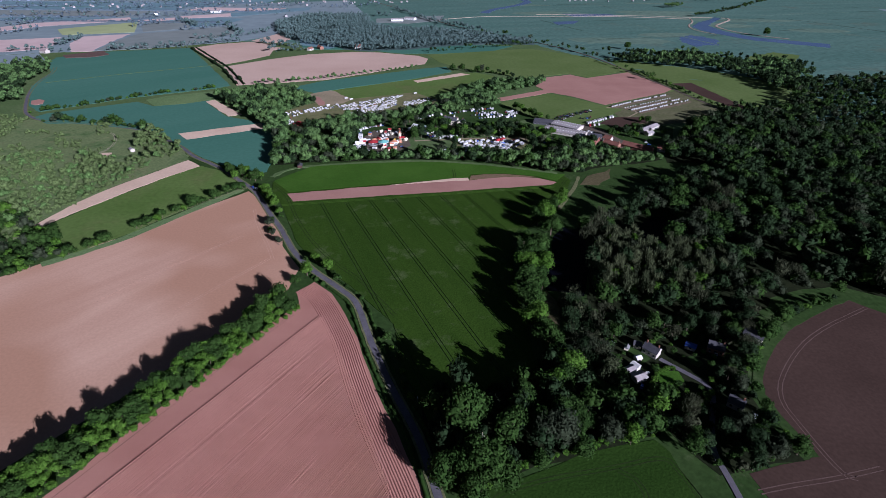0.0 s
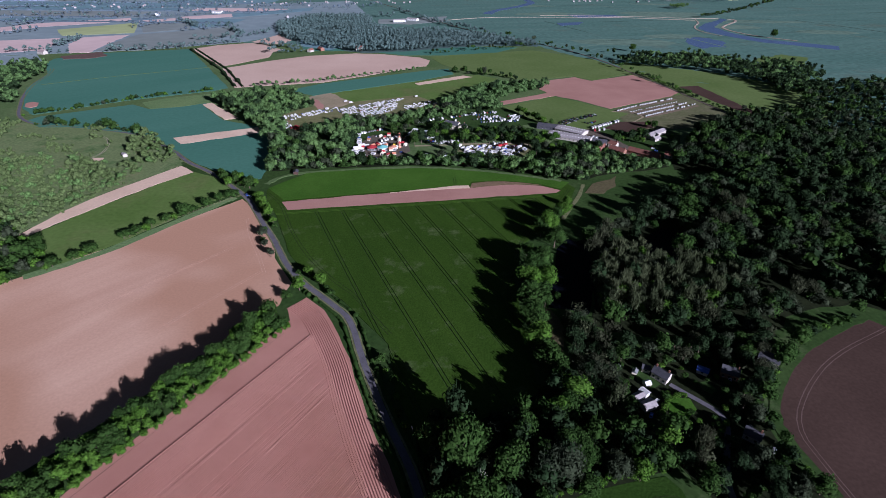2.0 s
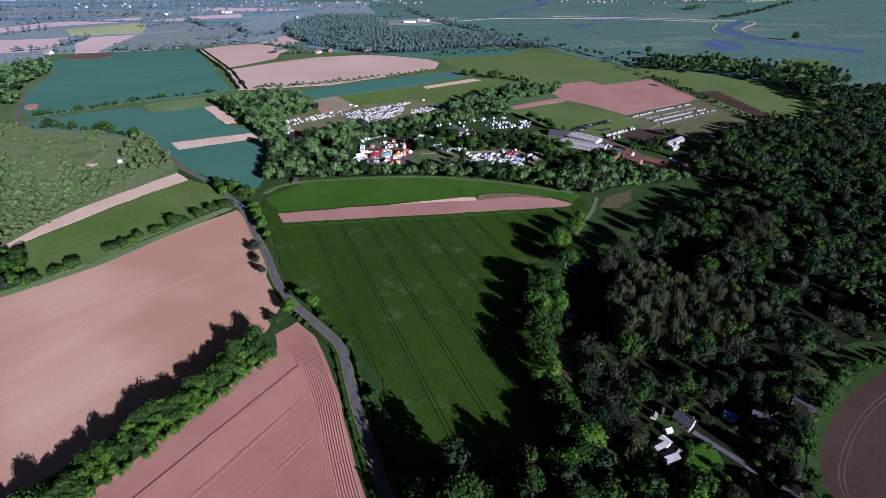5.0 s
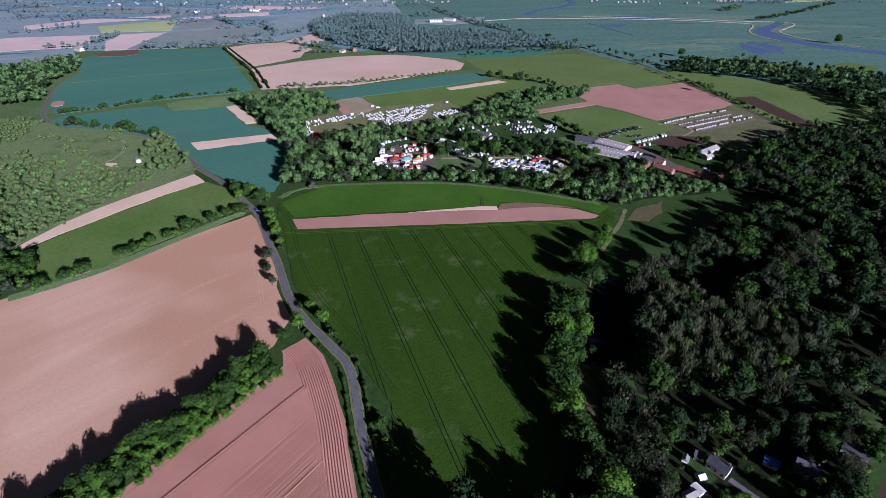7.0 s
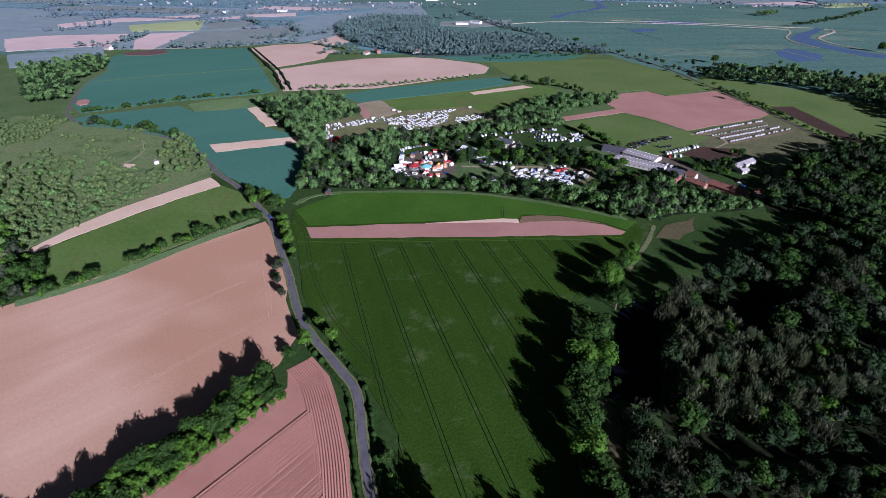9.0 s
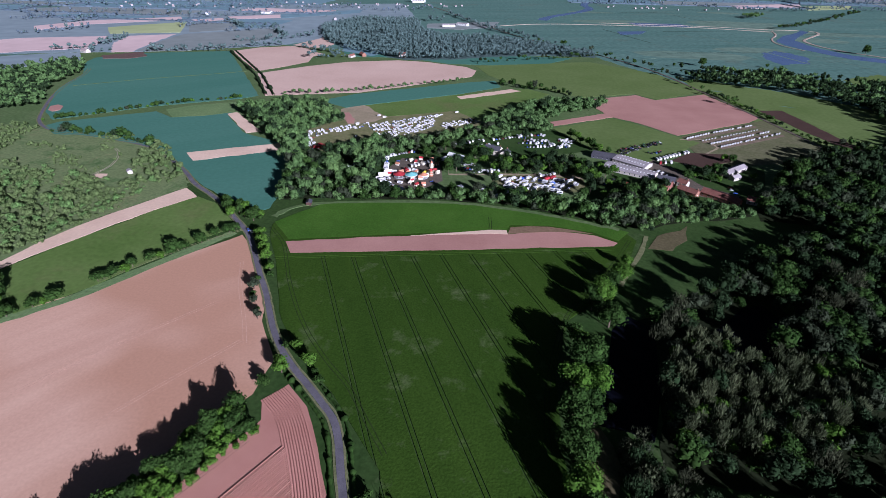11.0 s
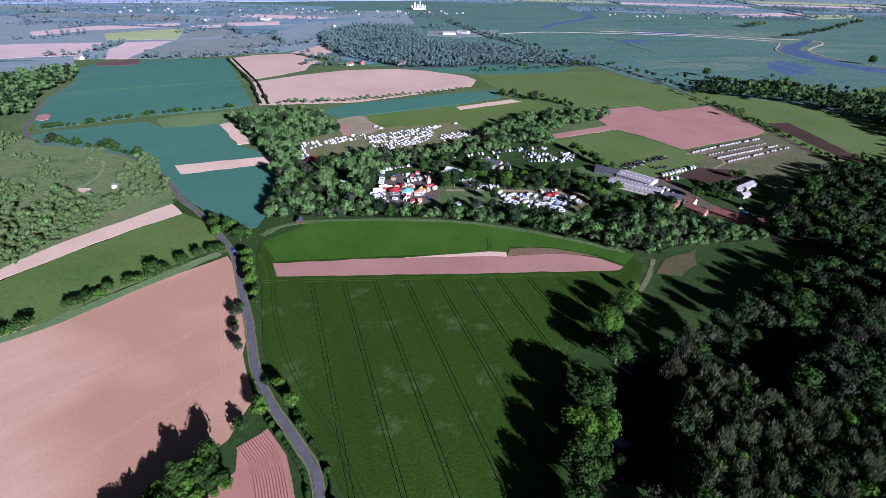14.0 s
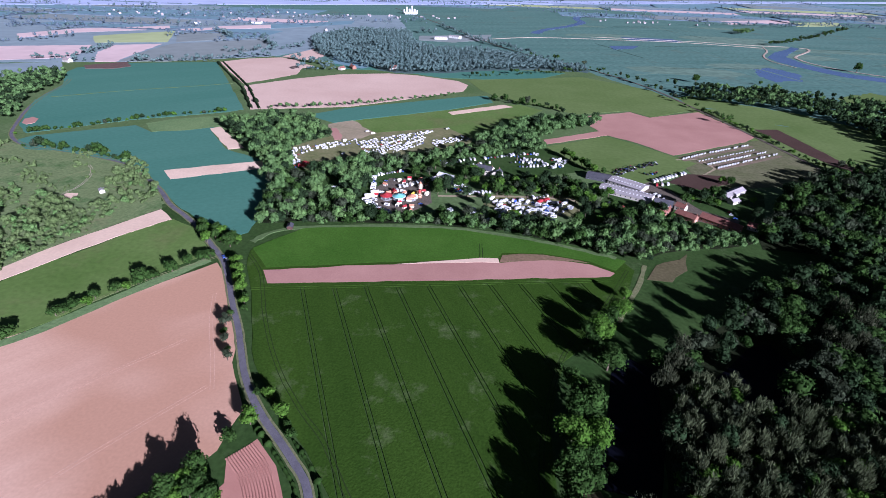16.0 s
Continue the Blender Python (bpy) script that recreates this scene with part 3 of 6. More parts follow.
field("tractor_field", [(75, 696), (152, 751), (179, 727), (214, 687), (233, 668), (204, 636), (142, 581), (122, 618), (93, 657)], 0.35, OLIVE, "mown grass field with rows of parked tractors")
field("camping_field", [(219, 688), (325, 762), (347, 775), (366, 661), (311, 617), (246, 599), (218, 619), (216, 648)], 0.35, CAMP, "mown grass field with rows of white caravans")
field("pale_meadow", [(302, 1000), (325, 933), (369, 919), (393, 854), (448, 825), (498, 786), (535, 752), (557, 784), (525, 830), (502, 874), (454, 931), (389, 973), (334, 1015)], 0.28, OLIVE, "grazed meadow under the tree belt", "meadow", 3.0)
field("marsh_patch", [(436, 1048), (495, 1098), (529, 1070), (497, 1021), (444, 1001)], 0.2, OLIVE, "dull brownish patch of marsh", "grass", 5.0)
field("marsh_patch", [(585, 1053), (677, 1118), (711, 1082), (656, 1010), (582, 1001)], 0.2, OLIVE, "dull olive patch of marsh", "grass", 5.0)
field("rail_meadow", [(322, 929), (352, 780), (364, 640), (425, 636), (402, 830), (372, 925)], 0.02, OLIVE, "rough grass between the railway and a tilled strip", "grass")
field("dark_field", [(356, 822), (388, 828), (405, 662), (413, 642), (393, 650), (374, 722)], 0.40, DARK_SOIL, "narrow dark brown strip of tilled soil")
field("pale_meadow", [(322, 929), (370, 923), (393, 854), (449, 828), (500, 789), (533, 732), (459, 628), (413, 656), (388, 823), (357, 833)], 0.30, OLIVE, "pale grazed meadow beside the railway")
field("tilled_field", [(241, 252), (207, 235), (182, 218), (166, 202), (150, 180), (149, 169), (151, 152), (152, 138), (123, 131), (125, 121), (128, 104), (151, 82), (227, 117), (309, 198), (262, 231)], 0.15, DARK_SOIL, "dull brown tilled field with wheel marks")
field("green_crop", [(91, 147), (76, 144), (58, 139.5), (27, 126), (10, 119), (12, 95), (54, 70), (102, 92), (99, 120), (95, 141)], 0.35, LOW_WHEAT, "small dark green wheat field")
field("meadow_strip", [(56, 254), (63, 256), (67, 247), (68.5, 236), (65, 223), (63, 207), (57, 205), (54, 221), (55, 235), (56.5, 243)], 0.45, WORN, "narrow dry grass strip between trees", "grass")
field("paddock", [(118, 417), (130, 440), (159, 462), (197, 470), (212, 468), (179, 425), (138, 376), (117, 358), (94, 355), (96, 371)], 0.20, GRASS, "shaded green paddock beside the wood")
field("water_meadow_pond", [(567, 1323), (601, 1353), (626, 1319), (635, 1271), (602, 1199), (575, 1198), (544, 1179), (540, 1246)], 0.10, WATER, "blue shallow pond in the marsh", "pond", 5.0)

tagged(part("hedge_verge", ribbon(smooth_line([(-173, 403), (-187, 381), (-210, 345), (-227, 316), (-243, 299), (-262, 281)]), 7.0, 0.07, -0.1, 0, 0.6), LIGHT_GRASS), "pale grass verge between hedge and bare field", "verge", kind="structure")

# ploughed field with a smooth headland and raised beds
PLOUGH_OUT = [(-80, 264), (-88, 252), (-84, 242), (-125, 166), (-150, 119), (-166, 88), (-79, 51), (13, 52), (4, 97), (-7, 123), (-15, 140), (-26, 163), (-36, 187), (-45, 211), (-55, 231), (-67, 252)]
PLOUGH_IN = [(-69, 231), (-134, 118), (-152, 87), (-82, 57), (2, 58), (-19, 121), (-36, 164), (-49, 192), (-59, 214)]
plough = field("ploughed_field", PLOUGH_OUT, 0.08, PLOUGH, "pink ploughed field with raised potato beds")


def spans(poly, ox, oy, dx, dy):
    """Where the line from o along d runs inside the outline."""
    cuts = []
    for (ax, ay), (bx, by) in zip(poly, poly[1:] + poly[:1]):
        ex, ey = bx - ax, by - ay
        den = dx * ey - dy * ex
        if abs(den) > 1e-9:
            s = ((ax - ox) * ey - (ay - oy) * ex) / den
            u = ((ax - ox) * dy - (ay - oy) * dx) / den
            if 0 <= u < 1:
                cuts.append(s)
    cuts.sort()
    return list(zip(cuts[::2], cuts[1::2]))


def beds(poly, heading, step, height, width):
    dx, dy = math.cos(heading), math.sin(heading)
    verts, tris = [], []
    reach = [-(p[0]) * dy + p[1] * dx for p in poly]
    k = min(reach) + step / 2
    rng = random.Random(4)
    while k < max(reach):
        ox, oy = -dy * k, dx * k
        for s0, s1 in spans(poly, ox, oy, dx, dy):
            s0, s1 = s0 + rng.uniform(0, 1.2), s1 - rng.uniform(0, 1.2)
            if s1 - s0 < 2:
                continue
            h = height * rng.uniform(0.65, 1.3)
            n = max(1, int((s1 - s0) / 12))
            b = len(verts)
            for i in range(n + 1):
                s = s0 + (s1 - s0) * i / n
                j = rng.uniform(-0.08, 0.08)
                for w, z in ((-width / 2, 0.04), (-width * 0.09, h), (width * 0.09, h), (width / 2, 0.04)):
                    verts.append((ox + dx * s - dy * (w + j), oy + dy * s + dx * (w + j), z))
            for i in range(n):
                for q in range(3):
                    a = b + 4 * i + q
                    tris += [(a, a + 4, a + 5), (a, a + 5, a + 1)]
        k += step
    return verts, tris


v, t = beds(PLOUGH_IN, math.atan2(231 - 118, -69 + 134), 0.80, 0.40, 0.72)
tagged(link_mesh("bed", soup("bed", v, t), PLOUGH, plough), "raised beds of pinkish soil", kind="stuff")
ROAD = smooth_line([(7, 93), (3, 106), (-1, 120), (-6, 136), (-11, 150), (-18, 164), (-25, 178), (-33, 197), (-40, 214), (-50, 243), (-59, 253), (-69, 263), (-81, 274), (-91, 285), (-102, 300), (-112, 318), (-121, 335), (-134, 355), (-147, 378), (-162, 402), (-171, 412), (-184, 425), (-206, 449), (-228, 467), (-247, 481), (-266, 503), (-285, 520), (-308, 542), (-336, 565), (-426, 589), (-459, 590), (-490, 604), (-518, 627), (-546, 668), (-581, 722), (-618, 794), (-637, 858), (-662, 904)])

# wheat with real wheel gaps
WHEAT_OUT = [(-151, 419), (-145, 399), (-128, 368), (-116, 341), (-106, 318), (-94, 300), (-74, 278), (-57, 260), (-45, 245), (-36, 234), (-27, 223), (-20, 188), (-10, 166), (-5, 154), (7, 165), (27, 179), (47, 190), (46, 240), (46, 257), (46, 285), (51, 310), (57, 331), (79, 358), (100, 388), (115, 430), (110, 440), (71, 456), (8, 468), (-57, 469), (-124, 454)]
TRAM = radians(-65.5)
bm = bmesh.new()
face = bm.faces.new([bm.verts.new((x, y, 0.0)) for x, y in wavy(WHEAT_OUT, 10, 0.5, 2)])
bmesh.ops.triangulate(bm, faces=[face])
side = Vector((math.sin(TRAM), -math.cos(TRAM), 0))
LINES = [Vector((-79 + 19.1 * k / abs(math.sin(TRAM)) * 1.0, 378, 0)) for k in range(-1, 9)]
heads = [Vector((-123, 374, 0)), Vector((94, 414, 0))]
head_way = (heads[1] - heads[0]).normalized()
head_side = Vector((-head_way.y, head_way.x, 0))
cuts = []
for o in LINES:
    cuts += [o + side * w for w in (-1.35, -0.75, 0.75, 1.35)]
for c in cuts:
    bmesh.ops.bisect_plane(bm, geom=bm.verts[:] + bm.edges[:] + bm.faces[:], plane_co=c, plane_no=side)
for w in (-1.35, -0.75, 0.75, 1.35):
    bmesh.ops.bisect_plane(bm, geom=bm.verts[:] + bm.edges[:] + bm.faces[:], plane_co=heads[0] + head_side * w, plane_no=head_side)
gone = []
for f in bm.faces:
    c = f.calc_center_median()
    below = (c - heads[0]).dot(head_side)
    in_line = any(0.75 < abs((c - o).dot(side)) < 1.35 for o in LINES) and below < 0
    in_head = 0.75 < abs(below) < 1.35 and -130 < c.x < 98
    if in_line or in_head:
        gone.append(f)
bmesh.ops.delete(bm, geom=gone, context="FACES")
up = bmesh.ops.extrude_face_region(bm, geom=bm.faces[:])["geom"]
bmesh.ops.translate(bm, verts=[g for g in up if isinstance(g, bmesh.types.BMVert)], vec=(0, 0, 0.30))
bmesh.ops.recalc_face_normals(bm, faces=bm.faces)
tagged(part("wheat_field", bm, WHEAT), "dark green young wheat with paired wheel tracks", "field", kind="structure")
field("soil_strip", [(-132, 395), (-70, 410), (10, 427), (23, 427), (53, 435), (73, 436), (86, 434), (101, 425), (97, 420), (-15, 399), (-123, 380)], 0.80, RED_SOIL, "long pink strip of bare soil across the wheat")

# lanes
tagged(part("road", ribbon(ROAD, 3.3, 0.16), ASPHALT), "narrow grey asphalt lane winding between fields", "road", kind="structure")
RAIL = smooth_line([(-430, 2525), (-129, 1859), (-15, 1563), (92, 1359), (200, 1230), (283, 1070), (316, 908), (341, 793), (354, 719), (366, 650)])
tagged(part("rail_verge", ribbon(RAIL[-16:], 30.0, 0.10, -0.1, 0, 1.0), OLIVE), "rough grass verge on both sides of the railway", "verge", kind="structure")
tagged(part("railway", ribbon(RAIL, 4.0, 0.4), DIRT_DARK), "dark ballast of a railway crossing the marsh", "railway", kind="structure")
LANE = smooth_line([(111, 197), (115, 192.6), (122.5, 185), (126.6, 180.5), (128, 176), (125.5, 168), (117, 152), (113, 141), (114, 128), (114, 108)])
tagged(part("lane", ribbon(LANE, 2.6, 0.24), ASPHALT), "narrow grey lane between cottages", "lane", kind="structure")

WHEEL = smooth_line([(-150, 414), (-133, 394), (-124, 375), (-109, 342), (-89, 308), (-67, 281), (-52, 267), (-40, 249), (-27, 231)])
EDGE = smooth_line([(110, 430), (89, 387), (64, 351), (52, 324), (42, 281), (40, 258), (40, 239)])
for line in (WHEEL, EDGE):
    for off in (-1.0, 1.0):
        tagged(part("wheel_track", ribbon(line, 0.42, 0.33, 0.2, off, 0.1), RUT), "wheel track in recess-dark green along the wheat field's edge", "track", kind="structure")
HEAD = smooth_line([(4, 97), (-7, 123), (-15, 140), (-26, 163), (-36, 187), (-45, 211), (-55, 231), (-67, 252), (-80, 263)])
for line in ([(-105.7, 194.4), (-84.5, 230.7)], [(-106.6, 196.0), (-85.3, 232.0)], [(-150, 112), (-105.7, 194.4)]):
    tagged(part("wheel_track", ribbon([(line[0][0] + (line[1][0] - line[0][0]) * k / 8, line[0][1] + (line[1][1] - line[0][1]) * k / 8) for k in range(9)], 0.2, 0.06, 0.0, 0, 0.05), SOIL_TRACK), "narrow wheel track on the soil headland", "track", kind="structure")
plough_rows = bmesh.new()
for k in range(11):
    piece = ribbon(shifted(HEAD, 2.0 + 1.12 * k), 1.0, 0.34, 0.03, 0.0, 0.05, k, 0.2)
    data = bpy.data.meshes.new("row")
    piece.to_mesh(data)
    piece.free()
    plough_rows.from_mesh(data)
    bpy.data.meshes.remove(data)
tagged(part("headland_bed", plough_rows, PLOUGH, plough), "raised beds that follow the lane", kind="stuff")
# Dark floor sheets stand in for shade in the gaps between trees
field("wood_floor", [(96, 336), (120, 350), (136, 361), (159, 380), (176, 400), (187, 413), (213, 425), (235, 436), (258, 451), (266, 473), (239, 476), (219, 476), (224, 497), (247, 525), (267, 560), (291, 586), (325, 603), (360, 620), (428, 607), (489, 538), (298, 235), (246, 265), (209, 256), (179, 237), (134, 232), (102, 233), (86, 240), (91, 262), (98, 305), (97, 316)], 0.3, SHADE_LITTER, "leaf litter painted near-black for shade under the wood", "woodland floor", 2.0)
field("wood_floor", [(-10, 168), (5, 175), (32, 179), (51, 195), (65, 195), (74, 172), (103, 165), (94, 149), (61, 141), (27, 128), (10, 121), (-4, 127)], 0.28, SHADE_LITTER, "ground painted near-black for shade under the grove", "woodland floor", 1.5)
field("wood_floor", [(72, 242), (89, 232), (98, 220), (131, 225), (177, 233), (181, 223), (157, 196), (145, 176), (146, 150), (149, 137), (122, 132), (111, 130), (104, 140), (99, 151), (102, 161), (90, 172), (76, 183), (72, 212)], 0.31, SHADE_LITTER, "dark shaded ground between garden trees", "woodland floor", 2.0)
field("wood_floor", [(-162, 461), (-129, 469), (-85, 474), (-23, 480), (30, 478), (72, 464), (107, 453), (130, 450), (154, 464), (204, 479), (217, 485), (220, 493), (206, 494), (186, 488), (179, 498), (175, 507), (160, 515), (138, 519), (121, 501), (107, 487), (95, 483), (78, 482), (67, 477), (47, 479), (30, 482), (12, 484), (-1, 485), (-19, 483), (-42, 485), (-64, 482), (-78, 484), (-90, 493), (-130, 501), (-148, 532), (-168, 552), (-186, 557), (-175, 508)], 0.3, SHADE_LITTER, "dark leaf litter under the tree belt", "woodland floor", 2.0)
tagged(part("hedge_verge", ribbon(shifted(smooth_line([(241, 255), (210, 240), (182, 222), (162, 202), (147, 180), (146, 166), (148, 150), (150, 138)]), 3.5), 5.0, 0.2, -0.1, 0, 0.5), GRASS), "strip of green grass round the tilled field", "verge", kind="structure")
# Added sheet in pond colour: it paints the glade's tree shade
field("pond", [(121, 319), (141, 336), (160, 356), (173, 360), (177, 347), (166, 321), (151, 305), (135, 303), (142, 316), (135, 317)], 0.4, POND, "near-black sheet for shade in the wood's glade", "pond", 1.5)
field("pond", [(63, 257), (69, 286), (80, 325), (90, 339), (102, 331), (99, 304), (92, 272), (85, 251)], 0.4, POND, "dark still pond between trees", "pond", 1.5)
field("river", [(838, 1743), (844, 1712), (780, 1620), (730, 1540), (722, 1470), (724, 1409), (749, 1326), (803, 1278), (867, 1228), (833, 1179), (774, 1231), (720, 1275), (698, 1325), (679, 1382), (666, 1446), (674, 1515), (739, 1617), (800, 1687)], 0.25, WATER, "blue river winding through the marsh", "river", 2.0)
tagged(part("river", ribbon(smooth_line([(125, 1803), (152, 1903), (209, 1992), (270, 2088), (333, 2233), (311, 2358), (370, 2565)]), 30.0, 0.1, -0.1, 0, 3.0), WATER), "far blue bend of the river", "river", kind="structure")
field("flood_water", [(377, 1810), (532, 1811), (547, 1753), (399, 1727)], 0.1, WATER, "shallow flood water on the marsh", "pond", 4.0)
field("flood_water", [(308, 1594), (390, 1620), (362, 1559), (307, 1532)], 0.1, WATER, "small flood pool on the marsh", "pond", 4.0)
for line, wide in (([(-14, 1622), (110, 1715), (305, 1732), (530, 1747), (739, 1689)], 5.0), ([(851, 1725), (869, 1720), (855, 1673), (802, 1607), (745, 1535), (737, 1474), (741, 1421), (770, 1351), (816, 1300)], 6.0), ([(749, 1714), (724, 1623), (680, 1552), (656, 1483), (654, 1427), (672, 1365)], 3.5), ([(289, 1778), (443, 1780), (600, 1770), (743, 1735), (831, 1741)], 3.0)):
    tagged(part("river_bank", ribbon(smooth_line(line), wide, 0.6, rag=0.6), GRAVEL), "pale sandy flood bank along the river", "bank", kind="structure")
tagged(part("marsh_path", ribbon(smooth_line([(285, 1185), (384, 1248), (520, 1345)]), 4.0, 0.1, -0.1, 0, 0.8), MARSH_PALE), "pale grassy path across the marsh", "path", kind="structure")
tagged(part("field_margin", ribbon(smooth_line([(-155, 431), (-148, 449), (-126, 460), (-84, 468), (-23, 476), (8, 473), (43, 466), (71, 458), (106, 446)]), 4.5, 0.36, -0.1, 0, 0.8), FARM_GRASS), "rough grass margin along the wheat", "verge", kind="structure")
field("market_green", [(-44, 501), (-36, 558), (3, 610), (34, 584), (124, 631), (121, 564), (85, 500), (12, 499)], 0.12, FARM_GRASS, "green park grass round the fair", "grass")
field("park_yard", [(6, 545), (92, 555), (91, 512), (30, 507), (9, 524)], 0.16, TRODDEN, "trodden yard between market vehicles", "yard")
field("fair_yard", [(-93, 528), (-81, 571), (-44, 573), (-35, 520), (-53, 496), (-80, 503)], 0.18, DIRT_DARK, "worn earth under the fairground rides", "yard")
field("farm_yard", [(113, 616), (139, 634), (168, 605), (183, 582), (196, 543), (222, 525), (212, 510), (186, 519), (158, 564)], 0.20, DIRT_DARK, "earth farmyard between barns", "yard")
field("scrub_floor", [(-447, 471), (-424, 484), (-413, 506), (-373, 484), (-341, 480), (-316, 475), (-319, 499), (-328, 535), (-337, 564), (-335, 582), (-284, 520), (-252, 484), (-261, 464), (-281, 423), (-293, 380), (-304, 345), (-305, 332), (-302, 316), (-335, 268), (-450, 349)], 0.3, HILL, "shaded grass under hillside scrub", "grass", 3.0)
field("bare_patch", [(-344, 482), (-343, 490), (-334, 491), (-329, 482), (-337, 478)], 0.30, STUBBLE, "pale sandy scar on the hillside", "soil")
field("garden_lawn", [(97, 213), (101.5, 206.6), (106.5, 197), (101, 193), (96, 199)], 0.5, GRASS, "rough garden lawn behind a cottage", "lawn", 0.3)
field("garden_lawn", [(125, 198.5), (130.3, 199.6), (132.2, 193.6), (128.4, 191), (125.5, 193.5)], 0.5, GRASS, "small garden lawn beside the drive", "lawn", 0.3)
field("garden_lawn", [(107, 187), (111, 188.5), (117, 188), (117.5, 181.4), (110.6, 175.8), (104, 178.8)], 0.5, TOP_WHEAT, "bright green cottage lawn", "lawn", 0.3)
FAR = (
    (2, [(-1059, 1102), (-1019, 1163), (-863, 1231), (-793, 1081), (-889, 1020), (-934, 977)]), (2, [(-726, 1048), (-792, 1146), (-821, 1245), (-740, 1290), (-716, 1155), (-692, 1058)]), (4, [(-956, 1359), (-836, 1512), (-745, 1317), (-881, 1262)]), (3, [(-724, 1295), (-565, 1431), (-500, 1331), (-534, 1172), (-605, 1089), (-689, 1065), (-711, 1156)]), (2, [(-1136, 1339), (-1085, 1470), (-912, 1610), (-868, 1541), (-1032, 1401), (-1078, 1273)]), (3, [(-800, 1450), (-739, 1563), (-643, 1404), (-727, 1323)]), (2, [(-855, 1546), (-783, 1617), (-756, 1570), (-823, 1491)]),
    (2, [(-788, 1645), (-650, 1749), (-627, 1663), (-751, 1586)]), (1, [(-720, 1543), (-651, 1625), (-577, 1471), (-648, 1413)]), (1, [(-331, 1240), (-267, 1229), (-217, 1154), (-238, 1111), (-306, 1155)]), (1, [(-668, 1741), (-464, 1953), (-449, 1848), (-630, 1647)]), (0, [(-907, 950), (-862, 991), (-780, 1033), (-710, 955), (-773, 894), (-803, 846)]), (2, [(929, 2532), (1296, 2742), (1226, 2564), (911, 2389)]), (4, [(1251, 2598), (1498, 2726), (1406, 2525), (1176, 2412)]),
)
FAR_LABEL = ("far green field paled by painted haze", "far blue-green crop field", "far bare field paled by painted haze", "far olive field dulled by painted haze", "far yellow-green rape field")
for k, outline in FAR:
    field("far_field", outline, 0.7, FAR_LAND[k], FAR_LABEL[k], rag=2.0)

field("far_field", [(-190, 1540), (-200, 1632), (-3, 1728), (-14, 1595), (-102, 1528)], 0.7, FAR_LAND[3], FAR_LABEL[3], rag=3.0)
field("far_field", [(-312, 1216), (-242, 1168), (-204, 1102), (-269, 1100), (-300, 1137)], 0.7, TEAL, FAR_LABEL[1], rag=2.0)
# This strip paints the horizon haze; its outline is fitted to the camera's view
field("far_distance", [(-1966, 1862), (-1762, 1978), (-1105, 2351), (-254, 2835), (710, 3430), (2018, 4239), (2987, 4804), (3187, 5127), (404, 3547), (-1018, 2751), (-2148, 2030)], 1.6, HAZE_LAND, "distant land painted in pale haze blue", "distance", 5.0)
rng = random.Random(17)
for k in range(26):
    x, y = rng.uniform(150, 1500), rng.uniform(1150, 2250)
    a, n = radians(rng.choice((18, 20, 108, 15))) + rng.uniform(-0.1, 0.1), rng.uniform(90, 420)
    line = [(x + math.cos(a) * n * q, y + math.sin(a) * n * q + rng.uniform(-4, 4)) for q in (0, 0.35, 0.7, 1)]
    if x + math.cos(a) * n > 250 + 0.1 * (y - 1150):
        tagged(part("ditch", ribbon(line, rng.uniform(2, 5), 0.06, -0.1, 0, 0.6), DITCH if k % 3 else MARSH_PALE), "narrow reedy ditch across the marsh" if k % 3 else "pale grassy bank across the marsh", "ditch", kind="structure")
for k in range(12):
    x, y = rng.uniform(300, 1500), rng.uniform(1250, 2300)
    w, d = rng.uniform(60, 200), rng.uniform(25, 70)
    blob = [(x + math.cos(q * 0.7) * w * rng.uniform(0.7, 1.1), y + math.sin(q * 0.7) * d * rng.uniform(0.7, 1.1)) for q in range(9)]
    field("marsh_patch", blob, 0.06, MARSH_PALE, "paler patch of marsh grass", "grass", 5.0)
# patchwork of far fields in haze-tinted colours towards the horizon, each slightly proud of the ground
rng = random.Random(31)
gaps = []
y = 1500.0
while y < 4400:
    deep = rng.uniform(110, 190) * (1 + (y - 1500) / 2500)
    x = -3200.0 + rng.uniform(0, 100)
    while x < 4200:
        wide = rng.uniform(200, 520) * (1 + (y - 1500) / 3000)
        blocked = (x + wide > -480 and x < 1500 and y < 2300 + 0.25 * abs(x)) or (x > -700 and x < 300 and y < 1700)
        if not blocked and rng.random() < 0.85:
            lean = rng.uniform(-40, 40)
            corners = [(x + 6, y + 5), (x + wide - 6, y + 5 + rng.uniform(-15, 15)), (x + wide - 6 + lean, y + deep - 6), (x + 6 + lean, y + deep - 6 + rng.uniform(-15, 15))]
            kind = rng.choice((0, 0, 1, 1, 1, 2, 2, 3, 3, 0, 4) if rng.random() < 0.5 else (0, 1, 3, 1))
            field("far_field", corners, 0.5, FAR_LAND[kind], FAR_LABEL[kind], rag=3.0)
            gaps.append((corners[0], corners[1]))
            if rng.random() < 0.5:
                gaps.append((corners[1], corners[2]))
        x += wide
    y += deep
spots = []
for (ax, ay), (bx, by) in gaps:
    n = max(2, int(math.hypot(bx - ax, by - ay) / 15))
    if rng.random() < 0.75:
        spots += [(ax + (bx - ax) * k / n + rng.uniform(-3, 3), ay + (by - ay) * k / n + rng.uniform(-3, 3)) for k in range(n) if rng.random() < 0.72]
